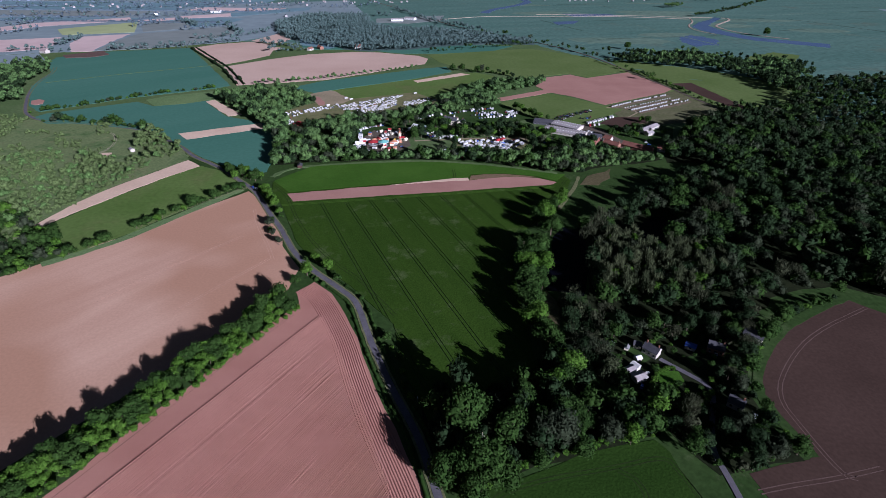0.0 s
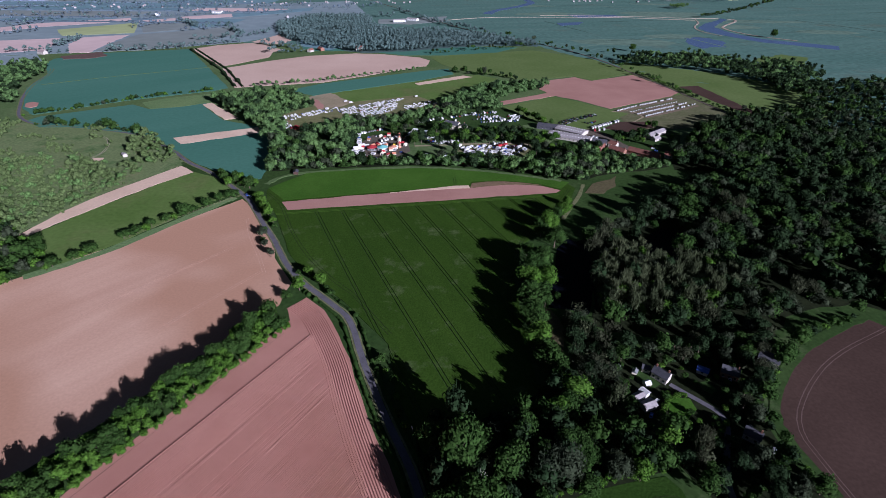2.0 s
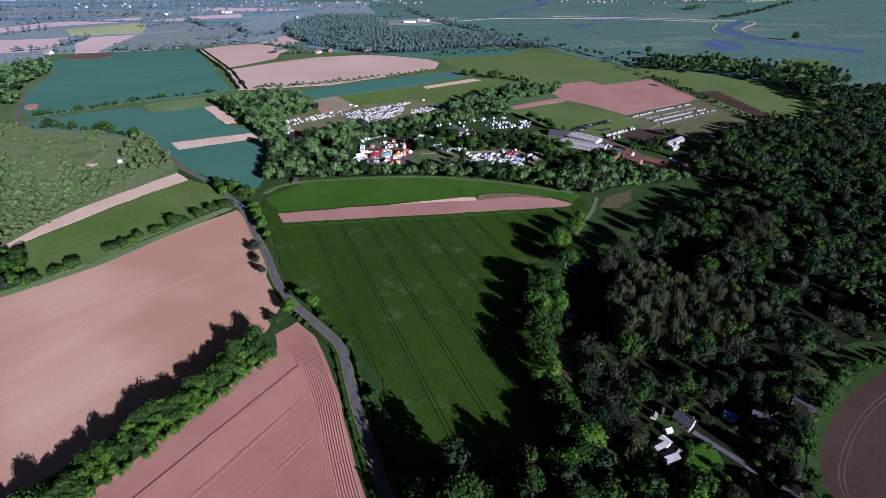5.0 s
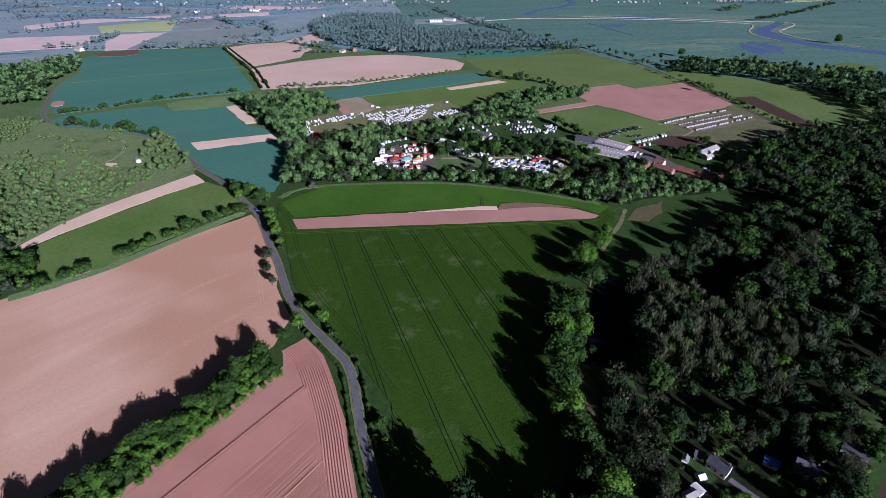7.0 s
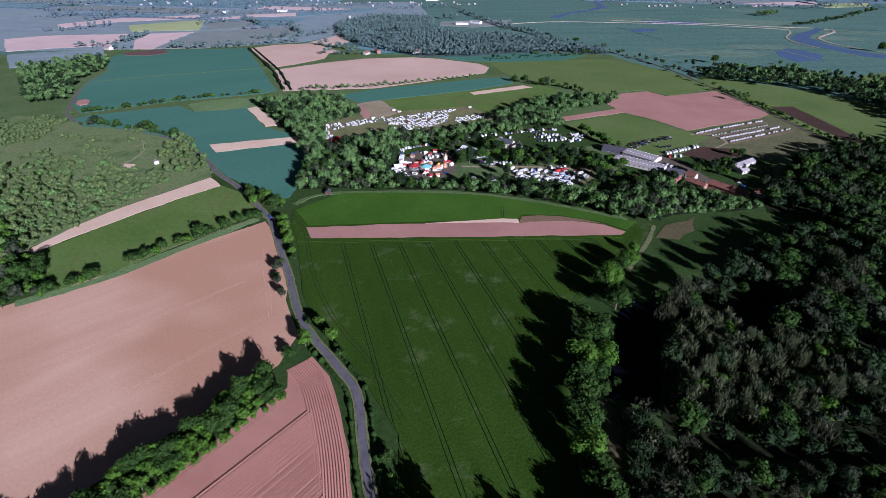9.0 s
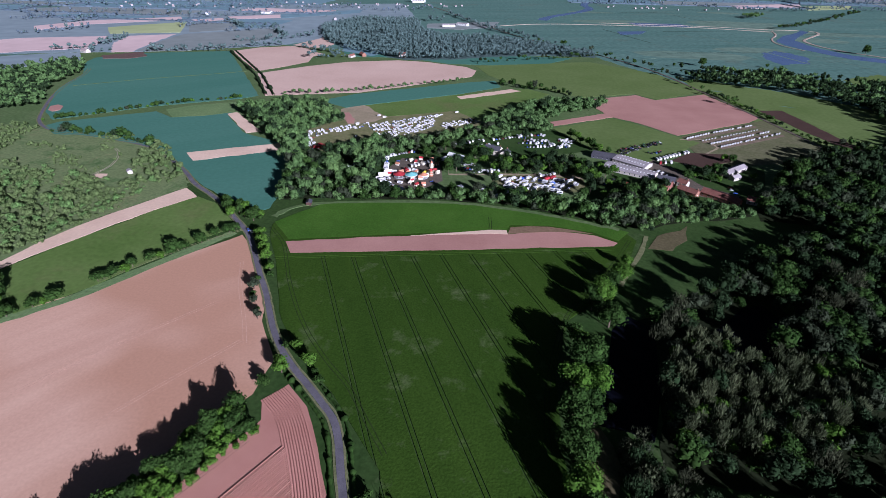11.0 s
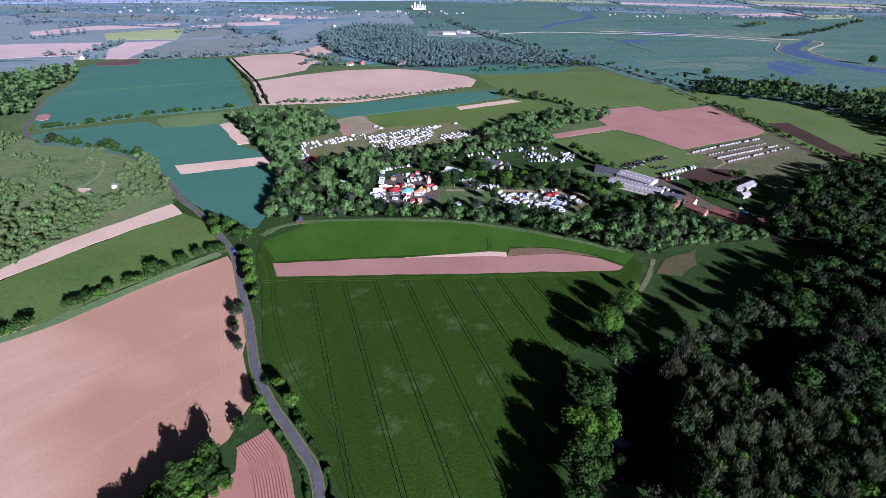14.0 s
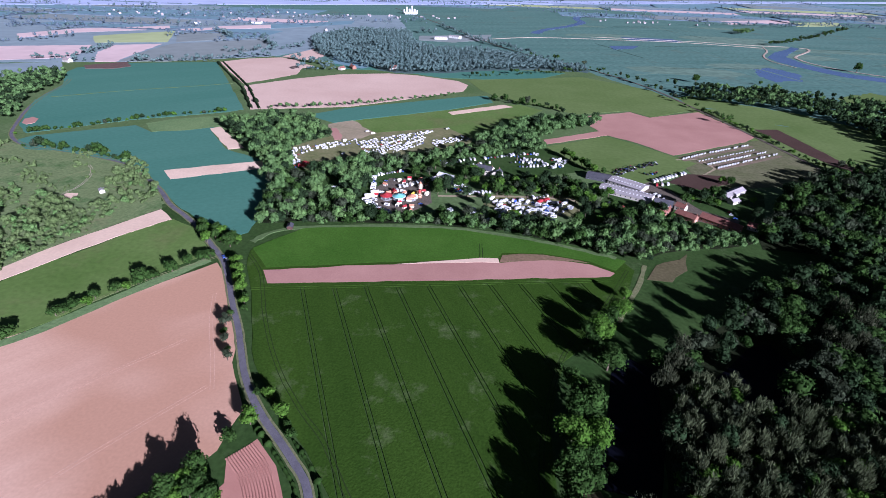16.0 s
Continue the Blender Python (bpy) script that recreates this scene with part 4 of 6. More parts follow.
for _ in range(46):
    cx, cy = rng.uniform(-2200, 2600), rng.uniform(1500, 3600)
    if -450 < cx < 1400 and cy < 2400:
        continue
    spots += [(cx + rng.gauss(0, 70), cy + rng.gauss(0, 22)) for _ in range(36)]
far_lines = [(a, b) for a, b in gaps if rng.random() < 0.85]
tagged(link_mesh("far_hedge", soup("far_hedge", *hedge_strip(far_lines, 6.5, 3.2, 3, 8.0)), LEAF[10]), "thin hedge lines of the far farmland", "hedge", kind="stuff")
FAR_WOOD = [(-391, 1294), (-345, 1228), (-299, 1170), (-231, 1125), (-169, 1083), (-77, 1107), (-16, 1147), (106, 1192), (192, 1178), (196, 1213), (113, 1302), (41, 1361), (-38, 1408), (-129, 1379), (-190, 1480), (-235, 1674), (-366, 1711), (-427, 1629), (-455, 1477)]
field("wood_floor", FAR_WOOD, 0.5, LEAF[5], "haze-tinted leaf-coloured floor of the far wood", "woodland floor", 6.0)
FAR_ROWS = (
    [(-1064, 1213), (-1028, 1265), (-992, 1341)], [(-795, 1413), (-762, 1473), (-702, 1521)], [(-650, 1355), (-552, 1454)], [(-1285, 1456), (-1123, 1553), (-941, 1661)], [(-856, 1601), (-680, 1772)], [(-1388, 1569), (-1071, 1728)], [(-1119, 1803), (-741, 2025)], [(-1508, 1700), (-1282, 1901)], [(-1320, 1955), (-806, 2195)], [(-649, 1785), (-535, 1764)],
    [(-746, 1935), (-458, 2023)], [(-432, 1914), (-224, 2043)], [(815, 2360), (1156, 2373)], [(1326, 2886), (1855, 2979)], [(1357, 2517), (1518, 2435)],
)
NEAR_ROWS = (
    [(-812, 1049), (-795, 1132), (-812, 1224)], [(-839, 1041), (-834, 1056)], [(-769, 1029), (-735, 1065)], [(-668, 1065), (-527, 1112)], [(-582, 1110), (-447, 1192)], [(-557, 1221), (-487, 1260), (-424, 1333)], [(-751, 1556), (-650, 1442)], [(-662, 1438), (-552, 1454)], [(-555, 1409), (-476, 1298)],
    [(-390, 1166), (-294, 1114)], [(-342, 1064), (-284, 1080)], [(-244, 1134), (-186, 1119)], [(-213, 1692), (-158, 1712)], [(-169, 1896), (-30, 1567), (104, 1358)],
)
for line in FAR_ROWS:
    deep = 26 if line[0][1] > 1650 else 10
    spots += [(x + rng.gauss(0, deep), y + rng.gauss(0, deep)) for x, y, _ in along(line, 5.0) if rng.random() < 0.8]
for line in ([(328, 2428), (656, 2578)], [(1539, 2813), (1785, 2866)], [(738, 2537), (857, 2422)], [(-1243, 1445), (-1233, 1507)], [(-1111, 1417), (-1084, 1524)]):
    spots += [(x + rng.gauss(0, 14), y + rng.gauss(0, 10)) for x, y, _ in along(line, 5.0)]
near_spots = [(x + rng.gauss(0, 3), y + rng.gauss(0, 3)) for line in NEAR_ROWS for x, y, _ in along(line, 4.6) if rng.random() < 0.9]
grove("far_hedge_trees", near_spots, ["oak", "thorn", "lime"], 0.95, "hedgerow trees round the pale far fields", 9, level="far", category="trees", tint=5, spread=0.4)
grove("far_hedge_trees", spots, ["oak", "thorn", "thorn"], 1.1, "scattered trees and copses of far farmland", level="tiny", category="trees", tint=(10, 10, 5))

tagged(part("crop_line", ribbon(smooth_line([(-602, 790), (-527, 852), (-462, 892), (-406, 932)]), 2.2, 0.33, 0.0, 0, 0.4), FARM_GRASS), "thin grassy line across the crop field", "track", kind="structure")
for line in ([(-154, 231), (-139, 256), (-116, 291)], [(-113, 289), (-122, 308), (-139, 338), (-150, 365)], [(-203, 242), (-181, 276), (-144, 322)]):
    for off in (-0.9, 0.9):
        tagged(part("wheel_track", ribbon(smooth_line(line), 0.3, 0.075, 0.0, off, 0.05), TRACK_PALE), "faint pale wheel track on bare soil", "track", kind="structure")
for off in (-2.2, 2.2):
    tagged(part("road_verge", ribbon(ROAD, 1.0, 0.2, -0.1, off, 0.2), VERGE), "pale dry grass verge along the lane", "verge", kind="structure")

# Same crop as the wheat; sunlight on the slope is put into its colour
field("wheat_top", [(-151, 422), (-125, 459), (-58, 473), (8, 474), (71, 461), (112, 443), (102, 428), (85, 439), (54, 445), (25, 442), (22, 434), (-70, 413), (-131, 398)], 0.84, TOP_WHEAT, "wheat beside the soil strip, sunlit slope painted in", rag=0.4)
field("trodden_patch", [(121, 420), (132, 440), (159, 460), (152, 436), (137, 419)], 0.55, WORN, "brown trodden corner of the paddock", "soil", 3.0)
field("soil_patch", [(-540, 669), (-550, 685), (-546, 693), (-535, 688), (-526, 672), (-530, 664)], 1.3, RED_SOIL, "small red heap of soil in the crop", "soil", 1.0)
field("soil_patch", [(-720, 1014), (-673, 1063), (-639, 1024), (-655, 997), (-698, 985)], 1.3, SOIL_TRACK, "dull bare patch at the crop's far edge", "soil", 2.0)
tagged(part("bank_path", ribbon(smooth_line([(124, 439), (115, 414), (102, 389), (92, 369)]), 3.0, 0.2, rag=0.4), VERGE), "pale dry path between wheat and paddock", "path", kind="structure")
field("dark_yard", [(186, 605), (212, 632), (245, 633), (247, 612), (212, 590)], 0.9, DARK_SOIL, "dark bare yard beside the farm", "yard")
field("thin_patch", [(23, 428), (25, 438), (38, 442), (54, 443), (73, 440), (86, 436), (73, 437), (53, 435)], 0.92, THIN, "thin patchy wheat over brown soil", "field", 1.5)
field("strip_edge", [(-47, 415), (10, 432), (22, 433), (23, 427), (10, 426)], 0.95, STUBBLE, "pale dry edge of a soil strip", "soil", 0.3)
for line in ([(221, 675), (257, 701), (322, 744)], [(236, 670), (322, 725)], [(243, 660), (329, 716)], [(249, 652), (340, 712)]):
    tagged(part("trodden_path", ribbon(smooth_line(line), 5.2, 0.2, 0.0, 0, 0.5), EARTH_DULL), "brown trodden path between rows of caravans", "path", kind="structure")
tagged(part("farm_track", ribbon(smooth_line([(196, 596), (202, 601.5), (232.7, 637.5), (243.5, 649.2), (248.5, 657), (241, 680), (226, 682), (214, 676)]), 2.6, 0.21, 0.0, 0, 0.4), EARTH), "pale earth track from the farm to the camping field", "track", kind="structure")
tagged(part("park_track", ribbon(smooth_line([(-31.5, 536), (5.7, 541), (30.8, 545.2), (60.9, 547.8), (92, 545)]), 3.2, 0.12, 0.0, 0, 0.4), EARTH), "pale earth track through the park", "track", kind="structure")
for line, top, mat, label in (
    ([(15, 115), (26, 123), (47, 129), (70, 133), (92, 139), (95, 133), (99, 120)], 0.18, RUT, "flattened wheel track in the small wheat field"),
    ([(71, 132), (77, 128), (79, 121), (77, 112)], 0.18, RUT, "curved wheel track in the small wheat field"),
    ([(9, 453), (10, 441), (10, 430)], 0.40, RUT, "short wheel track in the wheat"),
    ([(248, 242), (203, 219), (176, 196), (157, 173), (158, 153), (160, 131), (165, 129)], 0.10, SOIL_TRACK, "faint wheel track round a tilled field"),
    ([(123, 123), (137, 126), (156, 129), (178, 134)], 0.10, SOIL_TRACK, "faint wheel track across a tilled field"),
    ([(-168, 409), (-180, 396), (-201, 372), (-226, 331)], 0.15, VERGE, "dry grass path beside the hedge"),
    ([(-339, 475), (-346, 488), (-343, 503), (-348, 522), (-359, 543), (-371, 554)], 0.16, GRAVEL, "worn path over the hillside"),
    ([(-358, 472), (-365, 500), (-373, 528), (-361, 542)], 0.16, VERGE, "faint grassy path over the hillside"),
):
    for off in (-0.9, 0.9):
        tagged(part("wheel_track", ribbon(smooth_line(line), 0.4, top, top - 0.2, off, 0.06), mat), label, "track", kind="structure")


# ---- woods ----
GLADE = [(121, 319), (141, 336), (160, 356), (173, 360), (177, 347), (166, 321), (151, 305), (135, 303), (142, 316), (135, 317)]
BARE_ZONE = [(89, 248), (95, 284), (106, 310), (128, 322), (153, 316), (175, 304), (189, 291), (169, 261), (135, 249), (105, 246)]
right_places = scatter([(96, 336), (120, 350), (136, 361), (159, 380), (176, 400), (187, 413), (213, 425), (235, 436), (258, 451), (266, 473), (239, 476), (219, 476), (224, 497), (247, 525), (267, 560), (291, 586), (325, 603), (360, 620), (428, 607), (489, 538), (298, 235), (246, 265), (209, 256), (179, 237), (134, 232), (102, 233), (86, 240), (91, 262), (98, 305), (97, 316)], 9.5, 11, [GLADE, [(190, 274), (240, 303), (280, 324), (301, 312), (271, 286), (227, 268), (200, 265)], BARE_ZONE, [(63, 257), (69, 286), (80, 325), (90, 339), (102, 331), (99, 304), (92, 272), (85, 251)]])
leafy = right_places
twiggy = scatter(BARE_ZONE, 4.6, 33, [GLADE, [(63, 257), (69, 286), (80, 325), (90, 339), (102, 331), (99, 304), (92, 272), (85, 251)]])
near_leafy = [p for p in leafy if p[1] < 400]
grove("right_wood", [p for p in leafy if p[1] >= 400], ["ash", "oak", "willow", "ash", "oak"], 1.15, "dense dark mixed wood behind the paddock", 8, level="middle", category="wood", spread=0.3)
grove("right_wood", near_leafy, ["ash", "oak", "bare_tree", "willow", "ash", "oak", "willow"], 1.15, "dense mixed wood of dark green and grey-brown trees", category="wood", spread=0.3)
grove("bare_wood", twiggy, ["pole_tree"] * 9 + ["willow", "ash", "lime", "willow"], 1.0, "thicket of slender pale grey-brown trees", 6, category="wood", spread=0.25)
grove("right_wood", scatter([(278, 573), (320, 626), (379, 669), (437, 660), (510, 767), (569, 823), (719, 861), (956, 838), (565, 427), (406, 439), (391, 486), (399, 577), (379, 576), (375, 478), (376, 399), (422, 330), (330, 235), (271, 243), (242, 259), (216, 262), (224, 288), (234, 345), (227, 419)], 9.5, 23), ["ash", "oak", "willow", "ash"], 1.0, "dark mixed wood beyond the lane", category="wood", spread=0.3, level="far")
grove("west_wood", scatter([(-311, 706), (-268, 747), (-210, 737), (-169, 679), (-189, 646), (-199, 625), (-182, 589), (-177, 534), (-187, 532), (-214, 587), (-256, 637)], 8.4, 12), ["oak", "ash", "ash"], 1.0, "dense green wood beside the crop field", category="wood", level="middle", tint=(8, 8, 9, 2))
belt = scatter([(-161, 437), (-155, 455), (-126, 460), (-83, 466), (-57, 470), (-22, 472), (8, 471), (30, 471), (42, 464), (71, 456), (90, 450), (105, 444), (112, 442), (128, 441), (136, 451), (150, 456), (174, 464), (200, 470), (214, 476), (220, 493), (206, 494), (186, 488), (179, 498), (175, 507), (160, 515), (138, 519), (121, 501), (107, 487), (95, 483), (78, 482), (67, 477), (47, 475), (30, 478), (12, 481), (-1, 483), (-19, 479), (-41, 482), (-64, 480), (-78, 484), (-90, 493), (-130, 501), (-148, 532), (-168, 552), (-186, 557), (-175, 508), (-162, 456)], 6.1, 13, [[(-139, 551), (-124, 557), (-112, 521), (-128, 516)]])
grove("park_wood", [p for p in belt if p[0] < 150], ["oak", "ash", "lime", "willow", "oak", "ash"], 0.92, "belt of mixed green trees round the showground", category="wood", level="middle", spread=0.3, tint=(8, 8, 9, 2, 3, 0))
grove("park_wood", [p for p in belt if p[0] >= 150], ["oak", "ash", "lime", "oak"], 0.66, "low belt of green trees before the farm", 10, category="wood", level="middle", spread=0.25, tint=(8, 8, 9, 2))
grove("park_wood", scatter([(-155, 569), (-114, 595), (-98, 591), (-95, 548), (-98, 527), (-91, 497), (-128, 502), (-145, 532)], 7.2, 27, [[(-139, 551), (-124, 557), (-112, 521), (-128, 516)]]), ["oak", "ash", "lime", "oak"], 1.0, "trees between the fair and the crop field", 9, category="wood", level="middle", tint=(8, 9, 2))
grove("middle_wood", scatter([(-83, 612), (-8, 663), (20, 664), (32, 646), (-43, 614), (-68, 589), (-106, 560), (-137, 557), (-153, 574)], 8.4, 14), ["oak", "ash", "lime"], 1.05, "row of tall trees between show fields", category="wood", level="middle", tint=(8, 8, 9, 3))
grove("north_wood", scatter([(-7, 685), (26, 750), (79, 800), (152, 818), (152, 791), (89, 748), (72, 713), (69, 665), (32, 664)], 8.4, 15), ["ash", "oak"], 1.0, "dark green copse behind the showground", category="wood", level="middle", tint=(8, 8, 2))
far_places = scatter(FAR_WOOD, 7.8, 16, [[(-327, 1368), (-285, 1421), (-258, 1372), (-302, 1322)]])
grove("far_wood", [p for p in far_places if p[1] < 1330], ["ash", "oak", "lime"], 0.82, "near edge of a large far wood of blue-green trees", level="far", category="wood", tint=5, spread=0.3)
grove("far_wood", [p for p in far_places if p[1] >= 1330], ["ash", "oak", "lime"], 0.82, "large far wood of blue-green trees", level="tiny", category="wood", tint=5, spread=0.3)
grove("marsh_wood", clumped(scatter([(318, 1055), (393, 1082), (519, 1067), (557, 1034), (621, 985), (651, 941), (535, 771), (510, 805), (493, 858), (460, 910), (382, 953), (323, 981)], 8.2, 17), 55.0, -0.25), ["ash", "oak", "willow"], 1.0, "belt of dark trees along the marsh", level="far", category="wood", tint=(2, 2, 8))
grove("marsh_wood", scatter([(506, 895), (540, 854), (564, 813), (521, 750), (483, 770)], 8.5, 18), ["ash", "oak"], 1.0, "belt of dark trees along the meadow", level="far", category="wood", tint=(2, 2, 8))
grove("far_copse", scatter([(795, 2049), (850, 2102), (876, 2079), (813, 2009)], 12.0, 36), ["oak"], 1.2, "small round copse on the marsh", level="far", category="wood", tint=8)
grove("left_wood", scatter([(-772, 833), (-760, 879), (-730, 935), (-692, 935), (-648, 872), (-623, 785), (-554, 673), (-585, 643)], 9.0, 19), ["oak", "ash"], 0.9, "dull green wood beside the winding road", level="far", category="wood", tint=(8, 2, 8))
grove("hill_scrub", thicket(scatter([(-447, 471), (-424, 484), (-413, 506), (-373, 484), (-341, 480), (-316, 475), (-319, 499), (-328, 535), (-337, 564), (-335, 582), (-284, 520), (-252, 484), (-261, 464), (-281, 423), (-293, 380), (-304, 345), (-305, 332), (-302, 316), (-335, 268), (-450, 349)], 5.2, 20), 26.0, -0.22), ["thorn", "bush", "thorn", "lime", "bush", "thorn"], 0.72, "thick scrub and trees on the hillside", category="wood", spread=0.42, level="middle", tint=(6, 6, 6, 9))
grove("hill_bushes", clumped(scatter([(-454, 353), (-452, 476), (-418, 512), (-347, 488), (-348, 532), (-342, 573), (-361, 594), (-421, 592), (-504, 601), (-540, 619), (-570, 603), (-643, 539)], 5.0, 24), 34.0, 0.10), ["thorn", "bush", "thorn"], 0.7, "scattered bushes on the rough hill", category="bushes", spread=0.5, level="far", tint=6)
grove("hill_scrub", scatter([(-317, 226), (-403, 315), (-348, 360), (-306, 336), (-294, 328), (-279, 319), (-245, 297), (-250, 289), (-278, 267)], 7.0, 25), ["oak", "thorn", "lime"], 0.8, "thick green scrub at the pasture's end", category="wood", spread=0.35, level="middle")


def hedge_line(name, points, step, kinds, size, label, seed, level="middle", wide=1.5, tint=None):
    r = random.Random(seed)
    places = [(x + r.uniform(-wide, wide), y + r.uniform(-wide, wide)) for x, y, _ in along(points, step) if r.random() < 0.9]
    return grove(name, places, kinds, size, label, seed, level, "hedge", 0.35, tint)


hedge_line("field_hedge", [(-511, 629), (-474, 658), (-430, 705), (-396, 733), (-337, 766)], 6.0, ["thorn", "bush", "thorn"], 1.1, "dark hedge between two crop fields", 41)
hedge_line("field_hedge", [(-469, 592), (-426, 589), (-378, 582), (-334, 565)], 7.0, ["thorn", "oak"], 0.9, "tree-dotted hedge along the crop field", 42)
hedge_line("field_hedge", [(-286, 792), (-187, 830), (-115, 881), (-30, 938)], 11.0, ["oak"], 0.62, "row of round trees along a bare field", 43, tint=8)
hedge_line("field_hedge", [(10, 909), (52, 890), (84, 884), (114, 858)], 5.0, ["oak", "thorn"], 0.9, "thick hedge between meadows", 44)
hedge_line("field_hedge", [(-33, 1075), (38, 1115), (148, 1167), (208, 1213)], 8.0, ["oak", "thorn"], 0.9, "far row of round field trees", 45, "far")
hedge_line("plough_hedge", [(241, 255), (210, 240), (182, 222), (162, 202), (147, 180), (146, 166), (148, 150), (150, 138)], 4.0, ["thorn", "bush", "oak"], 0.8, "green hedge round the tilled field", 56, "wood", 1.5)
hedge_line("rail_hedge", [(323, 916), (349, 805), (359, 730), (375, 647)], 5.0, ["thorn", "bush"], 0.9, "dark hedge beside the railway", 46)
hedge_line("rail_trees", [(-430, 2525), (-129, 1859), (-15, 1563), (92, 1359), (200, 1230), (283, 1070), (316, 908), (341, 793), (354, 719), (366, 650)][3:8], 14.0, ["thorn", "oak"], 0.9, "loose trees along the railway", 47, "far", 6.0)
hedge_line("river_trees", [(787, 1749), (877, 1826), (1019, 1979), (1162, 2151), (1319, 2331)], 9.0, ["willow", "oak"], 1.1, "dark trees along the far river bank", 48, "far", 8.0)
hedge_line("far_tree_row", [(844, 2320), (953, 2284), (1203, 2382)], 18.0, ["oak"], 1.1, "far row of round trees", 49, "far", 3.0, 5)
for off in (0.0, 10.0):
    tagged(link_mesh("dark_hedge", soup("dark_hedge", *hedge_strip([shifted([(-516, 1102), (-380, 908), (-310, 784)], off)], 3.6, 2.6, 52 + int(off), 4.0)), LEAF[2]), "dark trimmed hedge along a field track", "hedge", kind="stuff")
for a, b, off, seed in ((12, 46, -4.6, 54), (4, 52, 4.4, 55)):
    tagged(link_mesh("road_hedge", soup("road_hedge", *hedge_strip([shifted(ROAD[a:b], off)], 1.7, 0.95, seed, 1.1)), LEAF[0]), "low rough hedge along the lane", "hedge", kind="stuff")

# ---- single trees ----
GARDENS = [[(88, 172), (86, 196), (92, 213), (108, 213), (121, 208), (134, 210), (148, 209), (152, 198), (142, 192), (133, 188), (131, 174), (122, 165), (108, 167)], [(128, 158), (127, 171), (137, 175), (145, 166), (143, 156)]]


def grown(x, y, r, seed, label, group, broad="spreading_oak"):
    """A tree whose kind follows the breadth of its crown."""
    if r >= 5.4:
        return tree(broad, x - 0.4, y - 2.6, r / 6.6, seed, label, group=group)
    if r >= 3.0:
        return tree(("lime", "oak", "oak")[seed % 3], x, y, r / 4.3, seed, label, group=group)
    return tree("thorn", x, y, r / 2.8, seed, label, group=group)


GROVE = [(9.4, 154.2, 8.6), (17.1, 160.6, 5.5), (12.5, 170.7, 2.6), (29.8, 151.3, 6.2), (36.6, 165.8, 6.0), (46.6, 172.9, 4.5), (53.9, 176.6, 5), (55.4, 192.1, 4.4), (54.8, 161.1, 6.2), (61.2, 156.3, 5.4), (58.3, 138.7, 3.6), (81.2, 153.4, 5), (79.6, 144.5, 4.4), (88.7, 150.5, 5), (77.4, 161.3, 5), (17.6, 131.6, 8.6), (24.0, 127.9, 6.8), (8.7, 131.5, 6.6), (0.9, 127.6, 6), (12.5, 119.2, 5.4), (40.2, 133.2, 3.2), (96.9, 163.2, 5)]
for i, (x, y, r) in enumerate(GROVE):
    grown(x, y, r, i, "leafy tree in a grove beside the wheat", "grove trees")
for i, (x, y, r) in enumerate([(47.8, 146.2, 8.5), (25.1, 165.7, 4.0), (71.4, 146.4, 5.6)]):
    tree("spreading_willow", x, y, r / 7.0, i, "grey-green willow in the grove, half in leaf", group="grove trees")
for i, (x, y, a) in enumerate(along([(8.5, 120.4), (19.4, 124.5), (29.8, 130.2), (50.5, 139.2), (63.0, 142.9), (75.7, 146.4), (91.2, 149.0)], 3.6)):
    r = random.Random(i + 700)
    tree("bush", x + r.uniform(-0.8, 0.8), y + r.uniform(-0.4, 1.2), r.uniform(0.5, 1.0), i, "low green bush along the small wheat field", "bush", "crop edge bushes")
grove("undergrowth", scatter([(-8, 165), (5, 175), (32, 179), (51, 195), (65, 195), (74, 172), (103, 165), (94, 150), (61, 142), (27, 129), (10, 122), (-3, 128)], 5.2, 39), ["thorn", "bush", "thorn", "ash"], 0.85, "dark undergrowth and saplings within the grove", 40, category="bushes", spread=0.4, level="middle", tint=(2, 2, 0))
EDGE_TREES = [(62.2, 297.5, 7.8), (54.8, 282.7, 6.4), (65.5, 283.1, 5.6), (51.5, 262.8, 6.4), (60.8, 267.3, 4.0), (60.6, 257.5, 4.0), (50.5, 242.9, 6.6), (50.6, 233.4, 3.2), (50.0, 224.7, 6.4), (54.2, 214.4, 5.8), (57.0, 206.0, 4.6), (69.0, 265.0, 2.6), (78.6, 329.6, 7.0), (79.8, 356.0, 6.2), (93.5, 376.6, 5.6), (100.3, 394.0, 3.6), (71.2, 353.1, 4.0), (57.1, 314.5, 4.0), (54.1, 325.0, 2.3), (59.2, 199.8, 3.8), (63.6, 189.9, 6.2), (57.7, 178.9, 6.0), (49.5, 168.1, 5.0), (59.5, 291.5, 5.3), (56.5, 272.5, 5.2), (53.0, 253.5, 5.2), (54.0, 236.5, 4.6), (64.0, 276.0, 4.6), (71.0, 342.0, 4.4), (86.0, 366.0, 4.6), (60.0, 306.5, 4.8)]
for i, (x, y, r) in enumerate(EDGE_TREES):
    grown(x, y, r, i, "tall bright green tree on the wheat field's edge", "field edge trees", "spreading_lime" if i % 3 else "spreading_oak")
